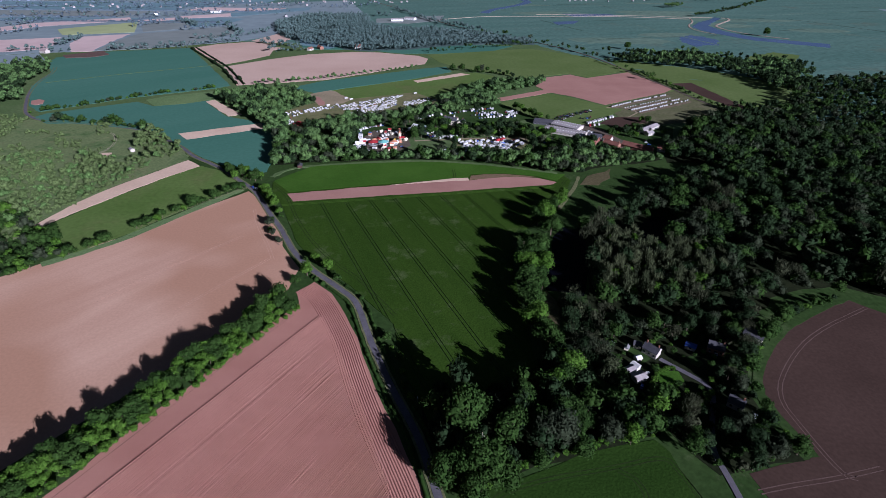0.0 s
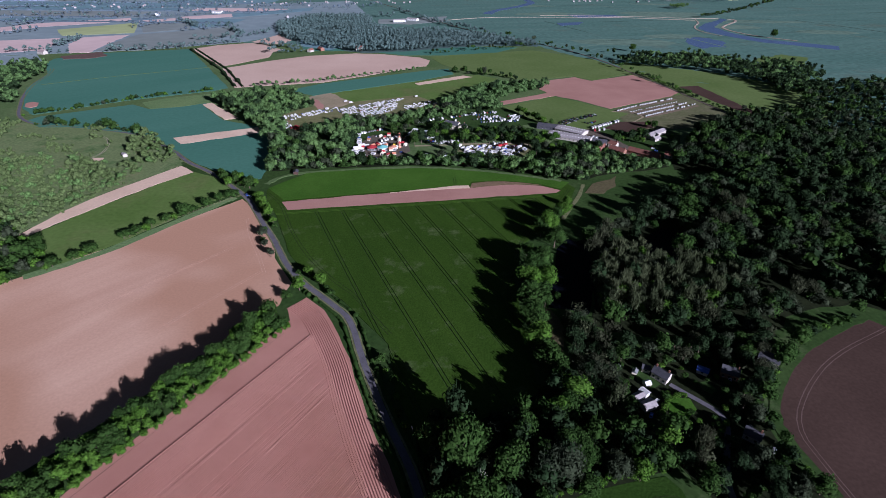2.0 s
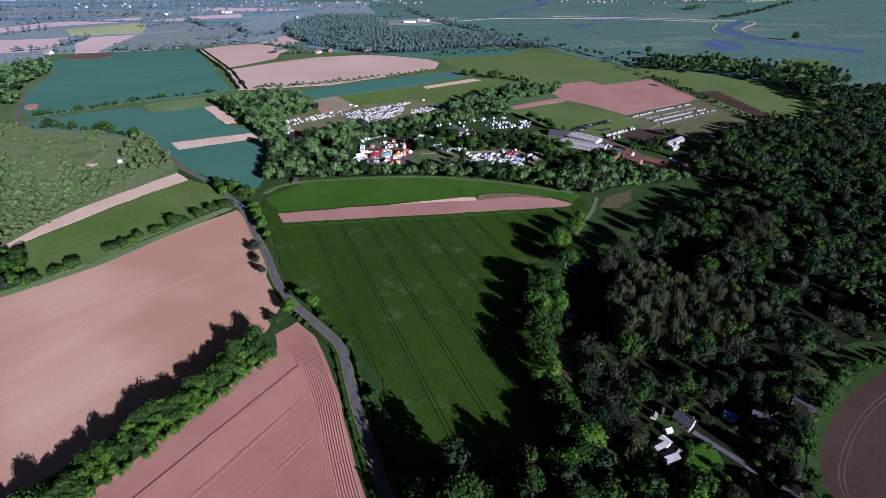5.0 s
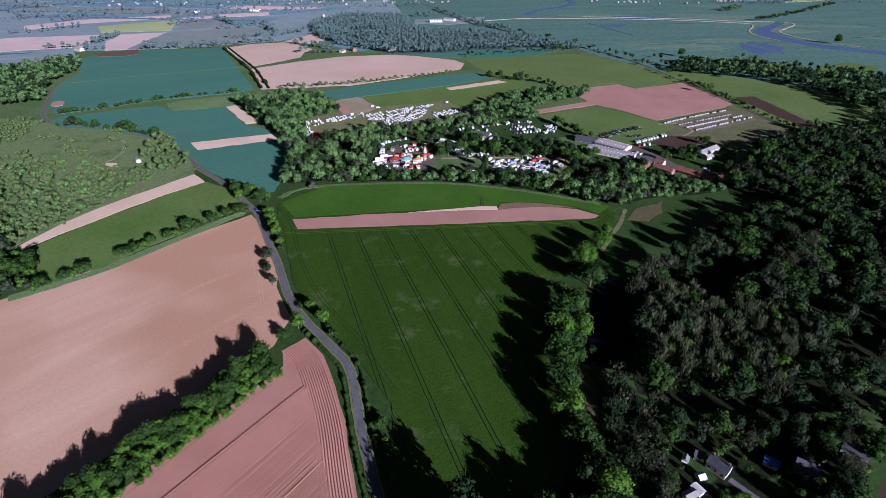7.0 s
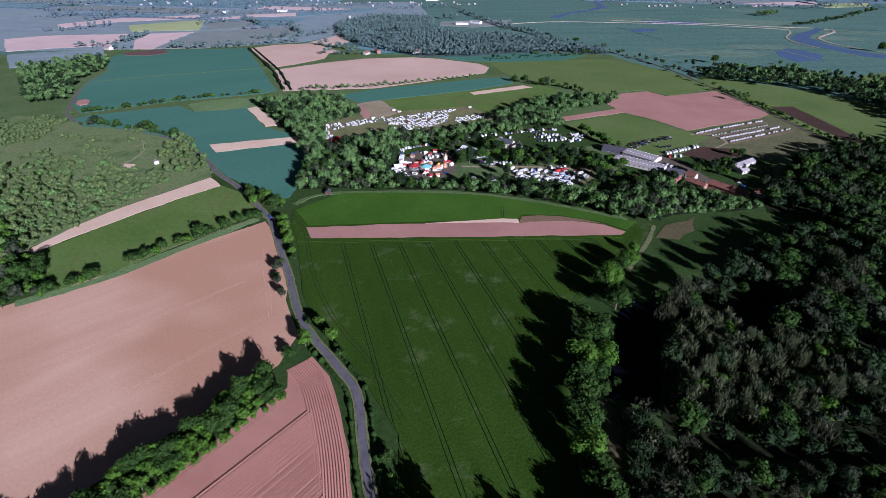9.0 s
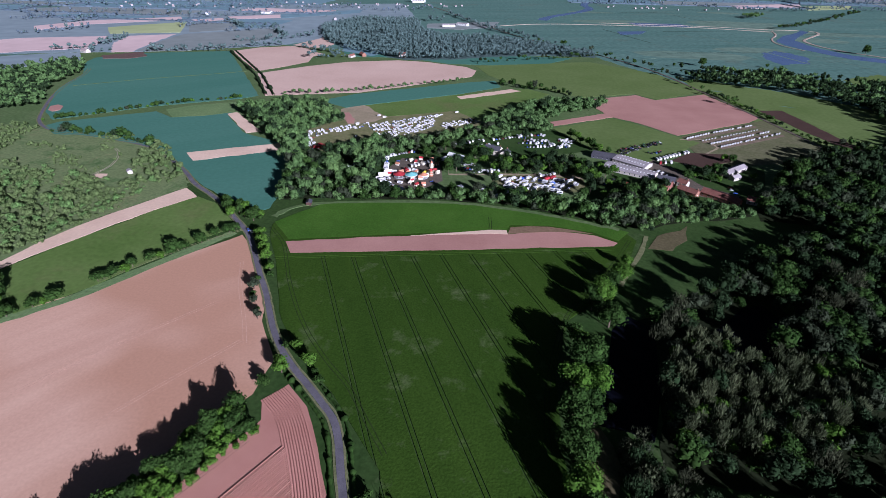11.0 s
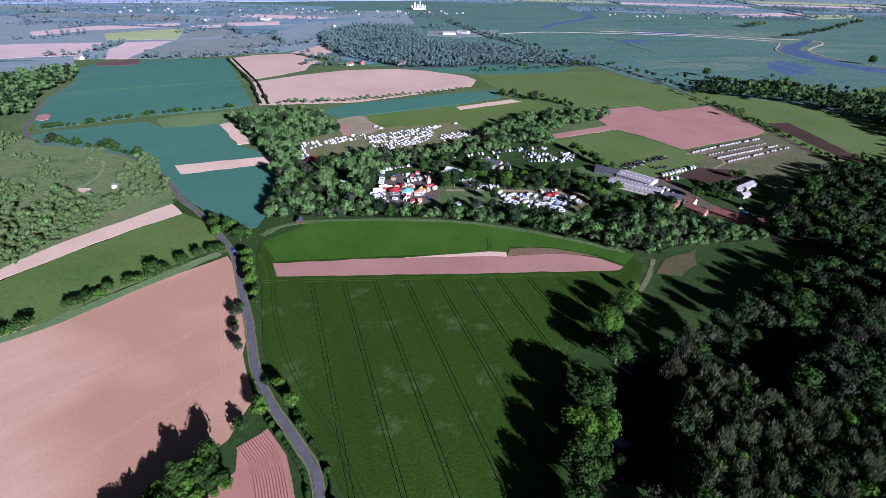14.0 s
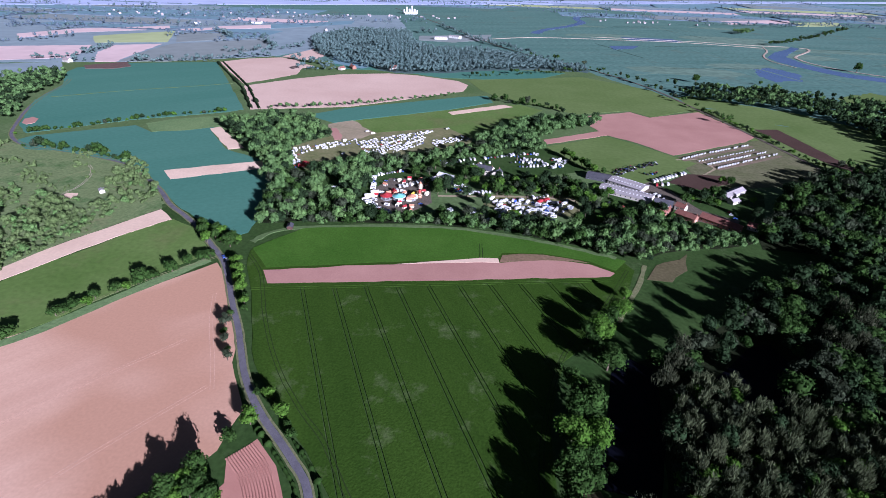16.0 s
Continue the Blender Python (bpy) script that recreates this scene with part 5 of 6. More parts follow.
for i, (x, y) in enumerate(scatter([(72, 242), (89, 232), (98, 220), (131, 225), (177, 233), (181, 223), (157, 196), (145, 176), (146, 150), (149, 137), (122, 132), (111, 130), (104, 140), (99, 151), (102, 161), (90, 172), (76, 183), (72, 212)], 7.4, 22, [*GARDENS, [(55, 249), (67, 253), (68, 229), (63, 207), (58, 205), (56, 224)], [(68, 249), (78, 250), (84, 230), (86, 208), (88, 183), (80, 178), (69, 196), (66, 212)], [(63, 257), (69, 286), (80, 325), (90, 339), (102, 331), (99, 304), (92, 272), (85, 251)]])):
    if min(math.hypot(x - a, y - b) for a, b, _ in along(LANE, 3)) > 4.5:
        tree(("oak", "willow", "ash", "thorn", "bare_tree", "ash")[i * 5 % 6], x, y, random.Random(i).uniform(0.65, 1.0), i, "tree among the cottages and gardens", group="hamlet trees")
for i, (x, y, a) in enumerate(along([(-93, 240), (-104, 222), (-117, 200), (-129, 176), (-143, 153), (-155, 134), (-167, 118), (-178, 102), (-190, 86)], 4.6)):
    r = random.Random(i)
    for off, big in ((-2.6, 0.82), (2.6, 0.85), (7.0, 0.68)):
        tree(("lime", "oak", "lime", "lime", "oak")[(i * 3 + (off > 0)) % 5], x + r.uniform(-1.5, 1.5) - math.sin(a) * off, y + r.uniform(-1.5, 1.5) + math.cos(a) * off, big * r.uniform(0.72, 1.05), i, "bright green hedgerow tree between two bare fields", group="hedgerow trees")
    tree("bush", x - math.sin(a) * 11 + r.uniform(-1, 1), y + math.cos(a) * 11 + r.uniform(-1, 1), r.uniform(0.8, 1.3), i, "low green bush at the foot of a hedgerow", "bush", "hedgerow bushes")
for i, (x, y, a) in enumerate(along([(-173, 407), (-184, 394), (-200, 370), (-218, 344), (-232, 323), (-239, 309), (-256, 288), (-272, 268)], 5.5)):
    r = random.Random(i + 50)
    if r.random() < 0.62:
        tree(("thorn", "thorn", "bush", "thorn")[i % 4], x + r.uniform(-2, 2), y + r.uniform(-1, 1), r.uniform(1.0, 1.7), i, "round bushy thorn in a gappy field hedge", group="field hedge trees")
for i, (x, y) in enumerate([(-86, 271), (-91, 262), (-96, 245), (-98, 239), (-103, 234), (-107, 228)]):
    tree(("lime", "thorn", "oak", "lime", "oak", "lime")[i], x, y, (1.0, 1.25, 0.95, 0.85, 1.0, 0.9)[i], i, "bright green tree beside the bare field", group="roadside trees")
for line, step, kinds, size, label in (
    ([(-155, 404), (-147, 392), (-140, 379), (-134, 369), (-127, 356), (-124, 348)], 6.0, ("thorn", "lime"), 0.75, "small round tree along the lane"),
    ([(-130, 345), (-129, 337), (-124, 325), (-117, 313), (-110, 303)], 8.0, ("thorn", "willow"), 0.7, "shrubby tree between lane and bare field"),
    ([(-90, 288), (-86, 287), (-82, 286), (-75, 278), (-69, 272), (-65, 265)], 5.5, ("thorn", "lime", "thorn"), 0.7, "leafy roadside tree beside the wheat"),
    ([(-29, 211), (-22, 194), (-17, 174), (-12, 164)], 9.0, ("thorn", "bush"), 0.8, "small roadside tree beside the wheat"),
    ([(-197, 439), (-185, 425), (-181, 430), (-173, 425), (-164, 420), (-162, 427), (-210, 453)], 6.0, ("lime", "oak", "thorn"), 0.75, "leafy tree at the road junction"),
    ([(93, 664), (103, 644), (109, 629), (114, 621), (130, 616)], 10.0, ("oak", "lime"), 0.8, "park tree beside the long barn"),
):
    for i, (x, y, a) in enumerate(along(line, step)):
        r = random.Random(i + int(step * 10))
        tree(kinds[i % len(kinds)], x + r.uniform(-1, 1), y + r.uniform(-1, 1), size * r.uniform(0.8, 1.25), i, label, group="roadside trees")
for i, (x, y) in enumerate([(-32, 539), (-25, 544), (-15, 559), (-10, 562), (15, 556), (20, 547), (26, 548), (22, 570), (30, 543), (12, 533), (11, 515), (39, 557), (45, 554), (51, 553), (57, 563), (55, 581), (47, 583), (64, 555), (70, 549), (76, 548), (82, 549), (88, 559), (75, 570), (84, 578), (93, 573), (97, 560), (102, 555), (101, 536), (93, 529), (102, 521), (112, 550), (92, 507), (85, 500), (35, 499), (32, 487), (54, 498), (57, 489), (50, 487), (17, 495), (5, 487), (10, 499), (-3, 497), (-13, 488), (-19, 487), (-25, 493), (120, 558), (-25, 605), (-33, 606), (-41, 602), (-8, 608), (4, 582), (0, 564), (41, 642), (-45, 585), (-54, 591), (-44, 556), (-58, 580), (110, 569), (-6, 534), (17, 482), (26, 482), (41, 482)]):
    r = random.Random(i + 300)
    tree(("oak", "ash", "oak", "lime", "ash", "willow")[i % 6], x, y, r.uniform(0.75, 1.1), i, "park tree among the fair's stalls", group="park trees")
for i, (x, y) in enumerate([(15.9, 568.5), (22.7, 559.8), (29.5, 570.9), (20.2, 546.0), (36.7, 566.4), (43.1, 556.5), (50.2, 568.8), (54.6, 554.5), (62.5, 566.7), (66.6, 553.9), (74.9, 573.1), (78.3, 555.9), (87.6, 571.1), (93.6, 558.5), (66.7, 581.7), (85.0, 584.9), (10.1, 550.9), (-0.2, 577.3), (-9.6, 583.2), (-3.2, 595.2), (-25.6, 551.5), (-32.0, 543.6), (32.8, 548.1), (47.6, 544.1), (88.6, 538.5), (96.9, 546.1)]):
    tree(("oak", "lime", "ash")[i % 3], x, y, r.uniform(0.8, 1.15), i, "full-crowned park tree beside the manor", group="park trees")
for i, (x, y) in enumerate([(185, 553), (195, 561), (201, 559), (207, 555), (212, 552), (219, 562), (217, 574), (210, 577), (192, 567), (243, 606), (237, 610), (141, 532), (147, 526), (129, 519), (123, 522), (111, 499), (103, 500), (163, 502), (171, 501), (153, 534), (158, 526), (163, 518), (152, 512), (140, 507), (130, 502), (247, 564), (234, 527), (120, 531), (111, 529)]):
    tree(("oak", "lime", "ash")[i % 3], x, y, random.Random(i).uniform(0.65, 1.0), i, "tree between the farm buildings", group="farmyard trees")
for i, (x, y) in enumerate([(380, 1133), (781, 1341), (499, 1142), (326, 1119), (259, 1139), (217, 1197), (292, 1067)]):
    tree("oak", x, y, (1.3, 1.6, 0.7, 0.6, 0.6, 0.6, 0.6)[i], i, "lone dark bush on the marsh", "bush", "marsh bushes")
for i, (x, y) in enumerate(scatter(GARDENS[0], 6.0, 31)):
    if i % 3 and min(math.hypot(x - a, y - b) for a, b in [(108, 201), (103, 206), (92.5, 188), (96, 190), (95.5, 182.5), (142, 203), (111, 183), (114, 186), (99.6, 196.4), (96.4, 204.4), (100.7, 186), (128, 195), (130, 205)]) > 4.6 and min(math.hypot(x - a, y - b) for a, b, _ in along(LANE, 3)) > 3.5:
        tree(("bush", "thorn")[i % 2], x, y, random.Random(i).uniform(0.4, 0.8), i, "garden shrub beside a cottage", "bush", "garden shrubs")
for k, (line, step) in enumerate((([(98.8, 175.8), (102.4, 181.2), (106.4, 186.8), (111.6, 189.6), (116.1, 189.4)], 1.7), ([(127.8, 174.6), (121.1, 167.3)], 1.7))):
    for i, (x, y, a) in enumerate(along(line, step)):
        tree("bush", x, y, 0.55 + 0.1 * (i % 3), i + 60 * k, "clipped green garden hedge bush round a lawn", "bush", "garden hedge")
tree("thorn", 87.1, 194.4, 1.15, 5, "yellow-green conical garden tree", group="hamlet trees")
grove("undergrowth", scatter([(72, 242), (89, 232), (98, 220), (131, 225), (177, 233), (181, 223), (157, 196), (145, 176), (146, 150), (149, 137), (122, 132), (111, 130), (104, 140), (99, 151), (102, 161), (90, 172), (76, 183), (72, 212)], 5.6, 37, [*GARDENS, [(55, 249), (67, 253), (68, 229), (63, 207), (58, 205), (56, 224)], [(68, 249), (78, 250), (84, 230), (86, 208), (88, 183), (80, 178), (69, 196), (66, 212)], [(63, 257), (69, 286), (80, 325), (90, 339), (102, 331), (99, 304), (92, 272), (85, 251)]]), ["bush", "thorn", "bush"], 0.8, "dark undergrowth between garden trees", 38, category="bushes", spread=0.4, level="middle", tint=(2, 2, 0, 4))
grove("scrub", scatter([(68, 249), (78, 250), (84, 230), (86, 208), (88, 183), (80, 178), (69, 196), (66, 212)], 2.9, 34), ["bush", "thorn", "bare_tree", "bush"], 0.74, "low brown and green scrub beside the dry meadow", 35, category="bushes", spread=0.4, level="middle", tint=(4, 4, 3, 2, 7))
bm = bmesh.new()
rng = random.Random(8)
limb(bm, (0, 0, -0.2), (0.3, 0, 4.5), 0.45, 0.32)
for k in range(9):
    a, up = k * 0.7, rng.uniform(2.6, 4.4)
    mid = Vector((math.cos(a) * 1.6, math.sin(a) * 1.6, up + 2.2))
    limb(bm, (0.2, 0, up), mid, 0.22, 0.14, 5)
    for s in (-0.5, 0.4):
        limb(bm, mid, mid + Vector((math.cos(a + s) * 1.8, math.sin(a + s) * 1.8, rng.uniform(0.6, 2.2))), 0.13, 0.04, 4)
dead = part("dead_tree", bm, DEAD)
dead.matrix_basis = pose(16.9, 140.2, 0)
tagged(dead, "bleached leafless dead tree at the grove's edge", "tree")


# ---- things of the showground ----
def box(bm, x0, x1, y0, y1, z0, z1, slot=0, taper=0.0):
    vs = [bm.verts.new(p) for p in ((x0, y0, z0), (x1, y0, z0), (x1, y1, z0), (x0, y1, z0), (x0 + taper, y0 + taper, z1), (x1 - taper, y0 + taper, z1), (x1 - taper, y1 - taper, z1), (x0 + taper, y1 - taper, z1))]
    for f in ((3, 2, 1, 0), (4, 5, 6, 7), (0, 1, 5, 4), (1, 2, 6, 5), (2, 3, 7, 6), (3, 0, 4, 7)):
        bm.faces.new([vs[i] for i in f]).material_index = slot
    return vs


def block(x0, x1, y0, y1, z0, z1, taper=0.0, bevel=0.0):
    bm = bmesh.new()
    box(bm, x0, x1, y0, y1, z0, z1, 0, taper)
    if bevel:
        bmesh.ops.bevel(bm, geom=bm.edges[:], offset=bevel, segments=1, affect="EDGES")
    return bm


def profile(points, y0, y1):
    """A side outline in x and z drawn out across y."""
    bm = bmesh.new()
    a = [bm.verts.new((x, y0, z)) for x, z in points]
    b = [bm.verts.new((x, y1, z)) for x, z in points]
    bm.faces.new(a[::-1]), bm.faces.new(b)
    for i in range(len(points)):
        bm.faces.new((a[i], a[(i + 1) % len(a)], b[(i + 1) % len(a)], b[i]))
    bmesh.ops.recalc_face_normals(bm, faces=bm.faces)
    return bm


def wheel(x, y, r, w=0.22):
    bm = bmesh.new()
    bmesh.ops.create_cone(bm, cap_ends=True, segments=10, radius1=r, radius2=r, depth=w, matrix=pose(x, y, r, 90))
    return bm


def caravan(label, group, awning=False):
    top = new("caravan")
    part("body", profile([(-2.9, 0.5), (2.9, 0.5), (3.15, 1.3), (2.95, 2.2), (2.5, 2.65), (-2.6, 2.65), (-3.0, 2.2), (-3.1, 1.2)], -1.15, 1.15), WHITE, top)
    part("window", block(2.9, 3.17, -0.8, 0.8, 1.35, 2.0), GLASS_DARK, top)
    for y in (-1.18, 1.15):
        part("window", block(-2.3, 2.2, y, y + 0.03, 1.25, 2.0), GLASS_DARK, top)
    for y in (-1.05, 1.05):
        part("wheel", wheel(-0.1, y, 0.34), RUBBER, top)
    if awning:
        part("awning", profile([(-2.6, 0.0), (2.4, 0.0), (2.4, 2.0), (0, 2.5), (-2.6, 2.0)], -3.6, -1.2), PAINT[awning], top, "canvas awning")
    return tagged(top, label, "caravan", group)


def car(paint, label, group):
    top = new("car")
    part("body", profile([(-2.1, 0.35), (2.05, 0.35), (2.15, 0.75), (1.2, 0.95), (-1.9, 1.0), (-2.15, 0.8)], -0.88, 0.88), paint, top)
    part("cabin", profile([(-1.85, 0.98), (1.15, 0.94), (0.45, 1.48), (-1.4, 1.5)], -0.76, 0.76), GLASS_DARK, top)
    part("roof", block(-1.35, 0.4, -0.72, 0.72, 1.5, 1.54), paint, top)
    for x in (-1.3, 1.35):
        for y in (-0.8, 0.8):
            part("wheel", wheel(x, y, 0.32), RUBBER, top)
    return tagged(top, label, "car", group)


def tractor(paint, label, group):
    top = new("tractor")
    part("bonnet", block(0.2, 2.0, -0.35, 0.35, 0.8, 1.5, 0.05), paint, top)
    part("cab", block(-1.0, 0.3, -0.65, 0.65, 1.1, 2.4, 0.12), GLASS_DARK, top)
    part("roof", block(-1.05, 0.3, -0.65, 0.65, 2.4, 2.52), paint, top)
    part("exhaust", block(1.1, 1.2, -0.3, -0.2, 1.5, 2.4), STEEL, top)
    for y in (-0.85, 0.85):
        part("rear_wheel", wheel(-0.7, y, 0.8, 0.4), RUBBER, top)
        part("front_wheel", wheel(1.5, y * 0.85, 0.45, 0.28), RUBBER, top)
    return tagged(top, label, "tractor", group)


def lorry(paint, box_mat, label, group):
    top = new("lorry")
    part("cab", profile([(2.6, 0.6), (4.4, 0.6), (4.4, 1.6), (4.0, 2.7), (2.6, 2.8)], -1.15, 1.15), paint, top)
    part("windscreen", block(4.1, 4.3, -1.0, 1.0, 1.7, 2.4, 0.05), GLASS_DARK, top)
    part("box_body", block(-4.0, 2.4, -1.25, 1.25, 0.9, 3.5, 0.0, 0.06), box_mat, top)
    part("chassis", block(-3.9, 4.0, -0.5, 0.5, 0.5, 0.9), STEEL, top)
    for x in (-3.0, -1.9, 3.4):
        for y in (-1.05, 1.05):
            part("wheel", wheel(x, y, 0.5, 0.3), RUBBER, top)
    return tagged(top, label, "lorry", group)


def put(ob, x, y, turn, z=0.0, size=1.0):
    z = max(z, height_at(x, y))
    ob.matrix_basis = pose(x, y, z, 0, 0, turn) @ Matrix.Scale(size, 4)
    return ob


VANS = [
    caravan("white touring caravan parked on grass", "showground caravans"),
    caravan("white caravan with a grey awning on grass", "showground caravans", "grey"),
    caravan("white caravan with a blue awning on grass", "showground caravans", "blue"),
]
SMALL_VAN = new("caravan")
part("body", profile([(-2.9, 0.5), (2.9, 0.5), (3.15, 1.3), (2.95, 2.2), (2.5, 2.65), (-2.6, 2.65), (-3.0, 2.2), (-3.1, 1.2)], -1.15, 1.15), WHITE, SMALL_VAN)
part("window", block(-2.3, 2.2, -1.18, -1.15, 1.25, 2.0), GLASS_DARK, SMALL_VAN)
for y in (-1.05, 1.05):
    part("wheel", wheel(-0.1, y, 0.34), RUBBER, SMALL_VAN)
tagged(SMALL_VAN, "small white caravan parked on trodden grass", "caravan", "showground caravans")
PAINTS = ("blue", "grey", "black", "red", "grey", "blue")
CARS = [car(PAINT[c], c.replace("grey", "silver") + " car parked on the grass", "parked cars") for c in PAINTS[:4]] + [car(WHITE, "white car parked on the grass", "parked cars")]
TRACTORS = [tractor(PAINT[c], c.replace("grey", "grey") + " vintage tractor standing in a row", "tractor row") for c in ("black", "green", "grey", "black", "red")]
LORRIES = [lorry(WHITE, WHITE, "white box lorry parked at the show", "show lorries"), lorry(PAINT["red"], PAINT["red"], "bright red showman's lorry parked on grass", "show lorries"), lorry(PAINT["blue"], WHITE, "blue-cabbed lorry with a white box", "show lorries")]
FIRST = {}


def set_out(makers, x, y, turn, z=0.0, rng=random, size=0.85):
    z = height_at(x, y)
    ob = rng.choice(makers)
    if ob.name in FIRST:
        ob = copy_thing(ob, pose(x, y, z, 0, 0, turn))
        ob.matrix_basis = pose(x, y, z, 0, 0, turn) @ Matrix.Scale(size, 4)
        return ob
    FIRST[ob.name] = True
    return put(ob, x, y, turn, z, size)


rng = random.Random(77)
def row(line, step, makers, turn, size, wobble=0.4, loose=6):
    for x, y, a in along(line, step):
        if rng.random() < 0.93:
            set_out(makers, x + rng.uniform(-wobble, wobble), y + rng.uniform(-wobble, wobble), math.degrees(a) + turn + rng.uniform(-loose, loose), 0, rng, size)


CAMP_ROWS = ([(223, 680), (256.6, 705.3), (319, 746.3)], [(238, 675.2), (320, 729.4)], [(244, 665.4), (326, 720.4)], [(251.5, 656.4), (338, 716.6)])
for k, line in enumerate(CAMP_ROWS):
    row(line, 4.7 if k != 1 else 5.2, VANS[:1], 22, 0.62 if k != 1 else 0.45, 0.3, 4)
def joined(thing, places, name, label, category):
    """Many far copies of a thing as one mesh."""
    verts, faces, slots, mats = [], [], [], []
    for piece in thing.children:
        mat = piece.data.materials[0]
        mats += [] if mat in mats else [mat]
        flat = np.array([v.co[:] for v in piece.data.vertices])
        for x, y, a, size in places:
            c, n = math.cos(radians(a)) * size, math.sin(radians(a)) * size
            base, z = len(verts), height_at(x, y)
            verts += [(p[0] * c - p[1] * n + x, p[0] * n + p[1] * c + y, p[2] * size + z) for p in flat]
            faces += [[base + k for k in f.vertices] for f in piece.data.polygons]
            slots += [mats.index(mat)] * len(piece.data.polygons)
    data = bpy.data.meshes.new(name)
    data.from_pydata(verts, [], faces)
    data.polygons.foreach_set("material_index", slots)
    return tagged(link_mesh(name, data, mats), label, category, kind="stuff")


distant = []
for poly in ([(-200, 634), (-196, 641), (-138, 683), (-136, 672), (-146, 660), (-187, 620), (-170, 580), (-178, 578), (-199, 622)], [(-139, 671), (-97, 706), (-60, 734), (-57, 728), (-66, 708), (-62, 680), (-70, 664), (-111, 626), (-125, 645)], [(-58, 691), (-20, 719), (-11, 704), (-48, 674)], [(-126, 628), (-110, 627), (-112, 620), (-126, 621)]):
    for k, (x, y) in enumerate(scatter(poly, 5.3, 61, (), 0.16)):
        pick, turn = rng.random(), (38 if rng.random() < 0.8 else 100) + rng.uniform(-9, 9)
        if pick < 0.70 and y > 652:
            distant.append((x, y, turn, rng.uniform(0.46, 0.58)))
        elif pick < 0.93:
            set_out([SMALL_VAN] if pick < 0.70 else CARS[4:] if pick < 0.79 else CARS[:4], x, y, turn, 0, rng, 0.54)
joined(SMALL_VAN, distant, "caravan_field", "packed rows of white caravans on trodden grass", "caravans")
for x, y, a in ((-135.5, 711.6, 40), (-127.4, 706.2, 30), (-41.9, 742.7, 35), (-152.9, 674.3, 40), (-142, 628, 80)):
    set_out([SMALL_VAN], x, y, a, 0, rng, 0.7)
for line in ([(137, 622), (191, 658)], [(140, 628), (188, 662)], [(138, 615), (160, 634)], [(167, 623), (187, 630)]):
    row(line, 3.9, TRACTORS * 2 + CARS[:3], 85, 0.85, 1.6, 20)
row([(171.7, 604), (212, 634)], 4.6, LORRIES[:1] + LORRIES[2:], 60, 0.72)
row([(172, 594), (186, 599)], 6.0, LORRIES[:2], 60, 0.72)
PARK_TREES = [(o.matrix_basis.translation.x, o.matrix_basis.translation.y) for o in scene.objects if o.parent is None and "tree" in o.name and 470 < o.matrix_basis.translation.y < 640]


def clear(x, y, gap=3.4):
    return min(math.hypot(x - a, y - b) for a, b in PARK_TREES) > gap


for poly, step, seed in (([(15.8, 535.4), (58.1, 545.0), (84.8, 540.7), (83.6, 522.8), (64.2, 500.0), (43.4, 491.5), (20.9, 509.2)], 6.2, 62), ([(11.7, 500.1), (21.0, 493.1), (38.8, 485.7), (-5.7, 486.7), (-9.6, 507.6), (-2.8, 513.2)], 7.5, 63)):
    for x, y in scatter(poly, step, seed, (), 0.25):
        if clear(x, y):
            pick = rng.random()
            set_out(VANS[:1] if pick < 0.42 else VANS if pick < 0.47 else LORRIES[:1] if pick < 0.53 else LORRIES if pick < 0.56 else CARS, x, y, -20 + rng.choice((0, 90, 60)) + rng.uniform(-15, 15), 0, rng, 0.85)
MIXED = CARS + CARS[4:] * 2 + VANS[:1] * 3
for line, step in (([(7, 641.7), (46, 663.8)], 3.9), ([(49, 662.5), (63, 667)], 3.8), ([(34.7, 634.3), (68.4, 640.5)], 4.2), ([(41, 644.3), (62, 650)], 4.0), ([(78.6, 649.5), (91, 642.8)], 3.4), ([(80, 655), (94, 648)], 3.6), ([(73, 624.2), (81, 629)], 3.6), ([(-15, 632), (-0.6, 636.7)], 3.8), ([(-8.5, 618), (8.6, 624.4)], 4.2), ([(-95, 573.6), (-78.7, 587.4), (-68, 590.8)], 2.9), ([(-96, 569), (-90, 539)], 4.6), ([(-93, 517), (-80.5, 503), (-68.7, 493.5), (-54, 490.5)], 2.9), ([(-88, 514), (-76, 501), (-66, 497)], 3.2), ([(-46.8, 564.6), (-36, 578)], 3.0), ([(-18, 553), (3, 546)], 3.2), ([(-20, 549), (0, 542)], 4.4), ([(-127, 534), (-118.7, 558), (-112.8, 556)], 3.4), ([(-43, 628), (-26, 618)], 4.2), ([(119.6, 545.3), (130.3, 538.6), (122.3, 529)], 6.0), ([(164, 569), (172.4, 561.6)], 4.6), ([(218.7, 541.4), (219, 527)], 6.0), ([(102, 540), (112, 530)], 5.0)):
    for x, y, a in along(line, step):
        if clear(x, y, 2.2):
            set_out(MIXED, x + rng.uniform(-0.4, 0.4), y + rng.uniform(-0.8, 0.8), math.degrees(a) + 80 + rng.uniform(-10, 10), 0, rng, 0.82)
SHOW_MIX = VANS[:1] * 5 + [SMALL_VAN] * 2 + CARS[4:] * 3 + CARS[:2] + LORRIES[:1]
PARKED = [(o.matrix_basis.translation.x, o.matrix_basis.translation.y) for o in scene.objects if o.parent is None and o.name.split(".")[0] in ("caravan", "car", "lorry")]
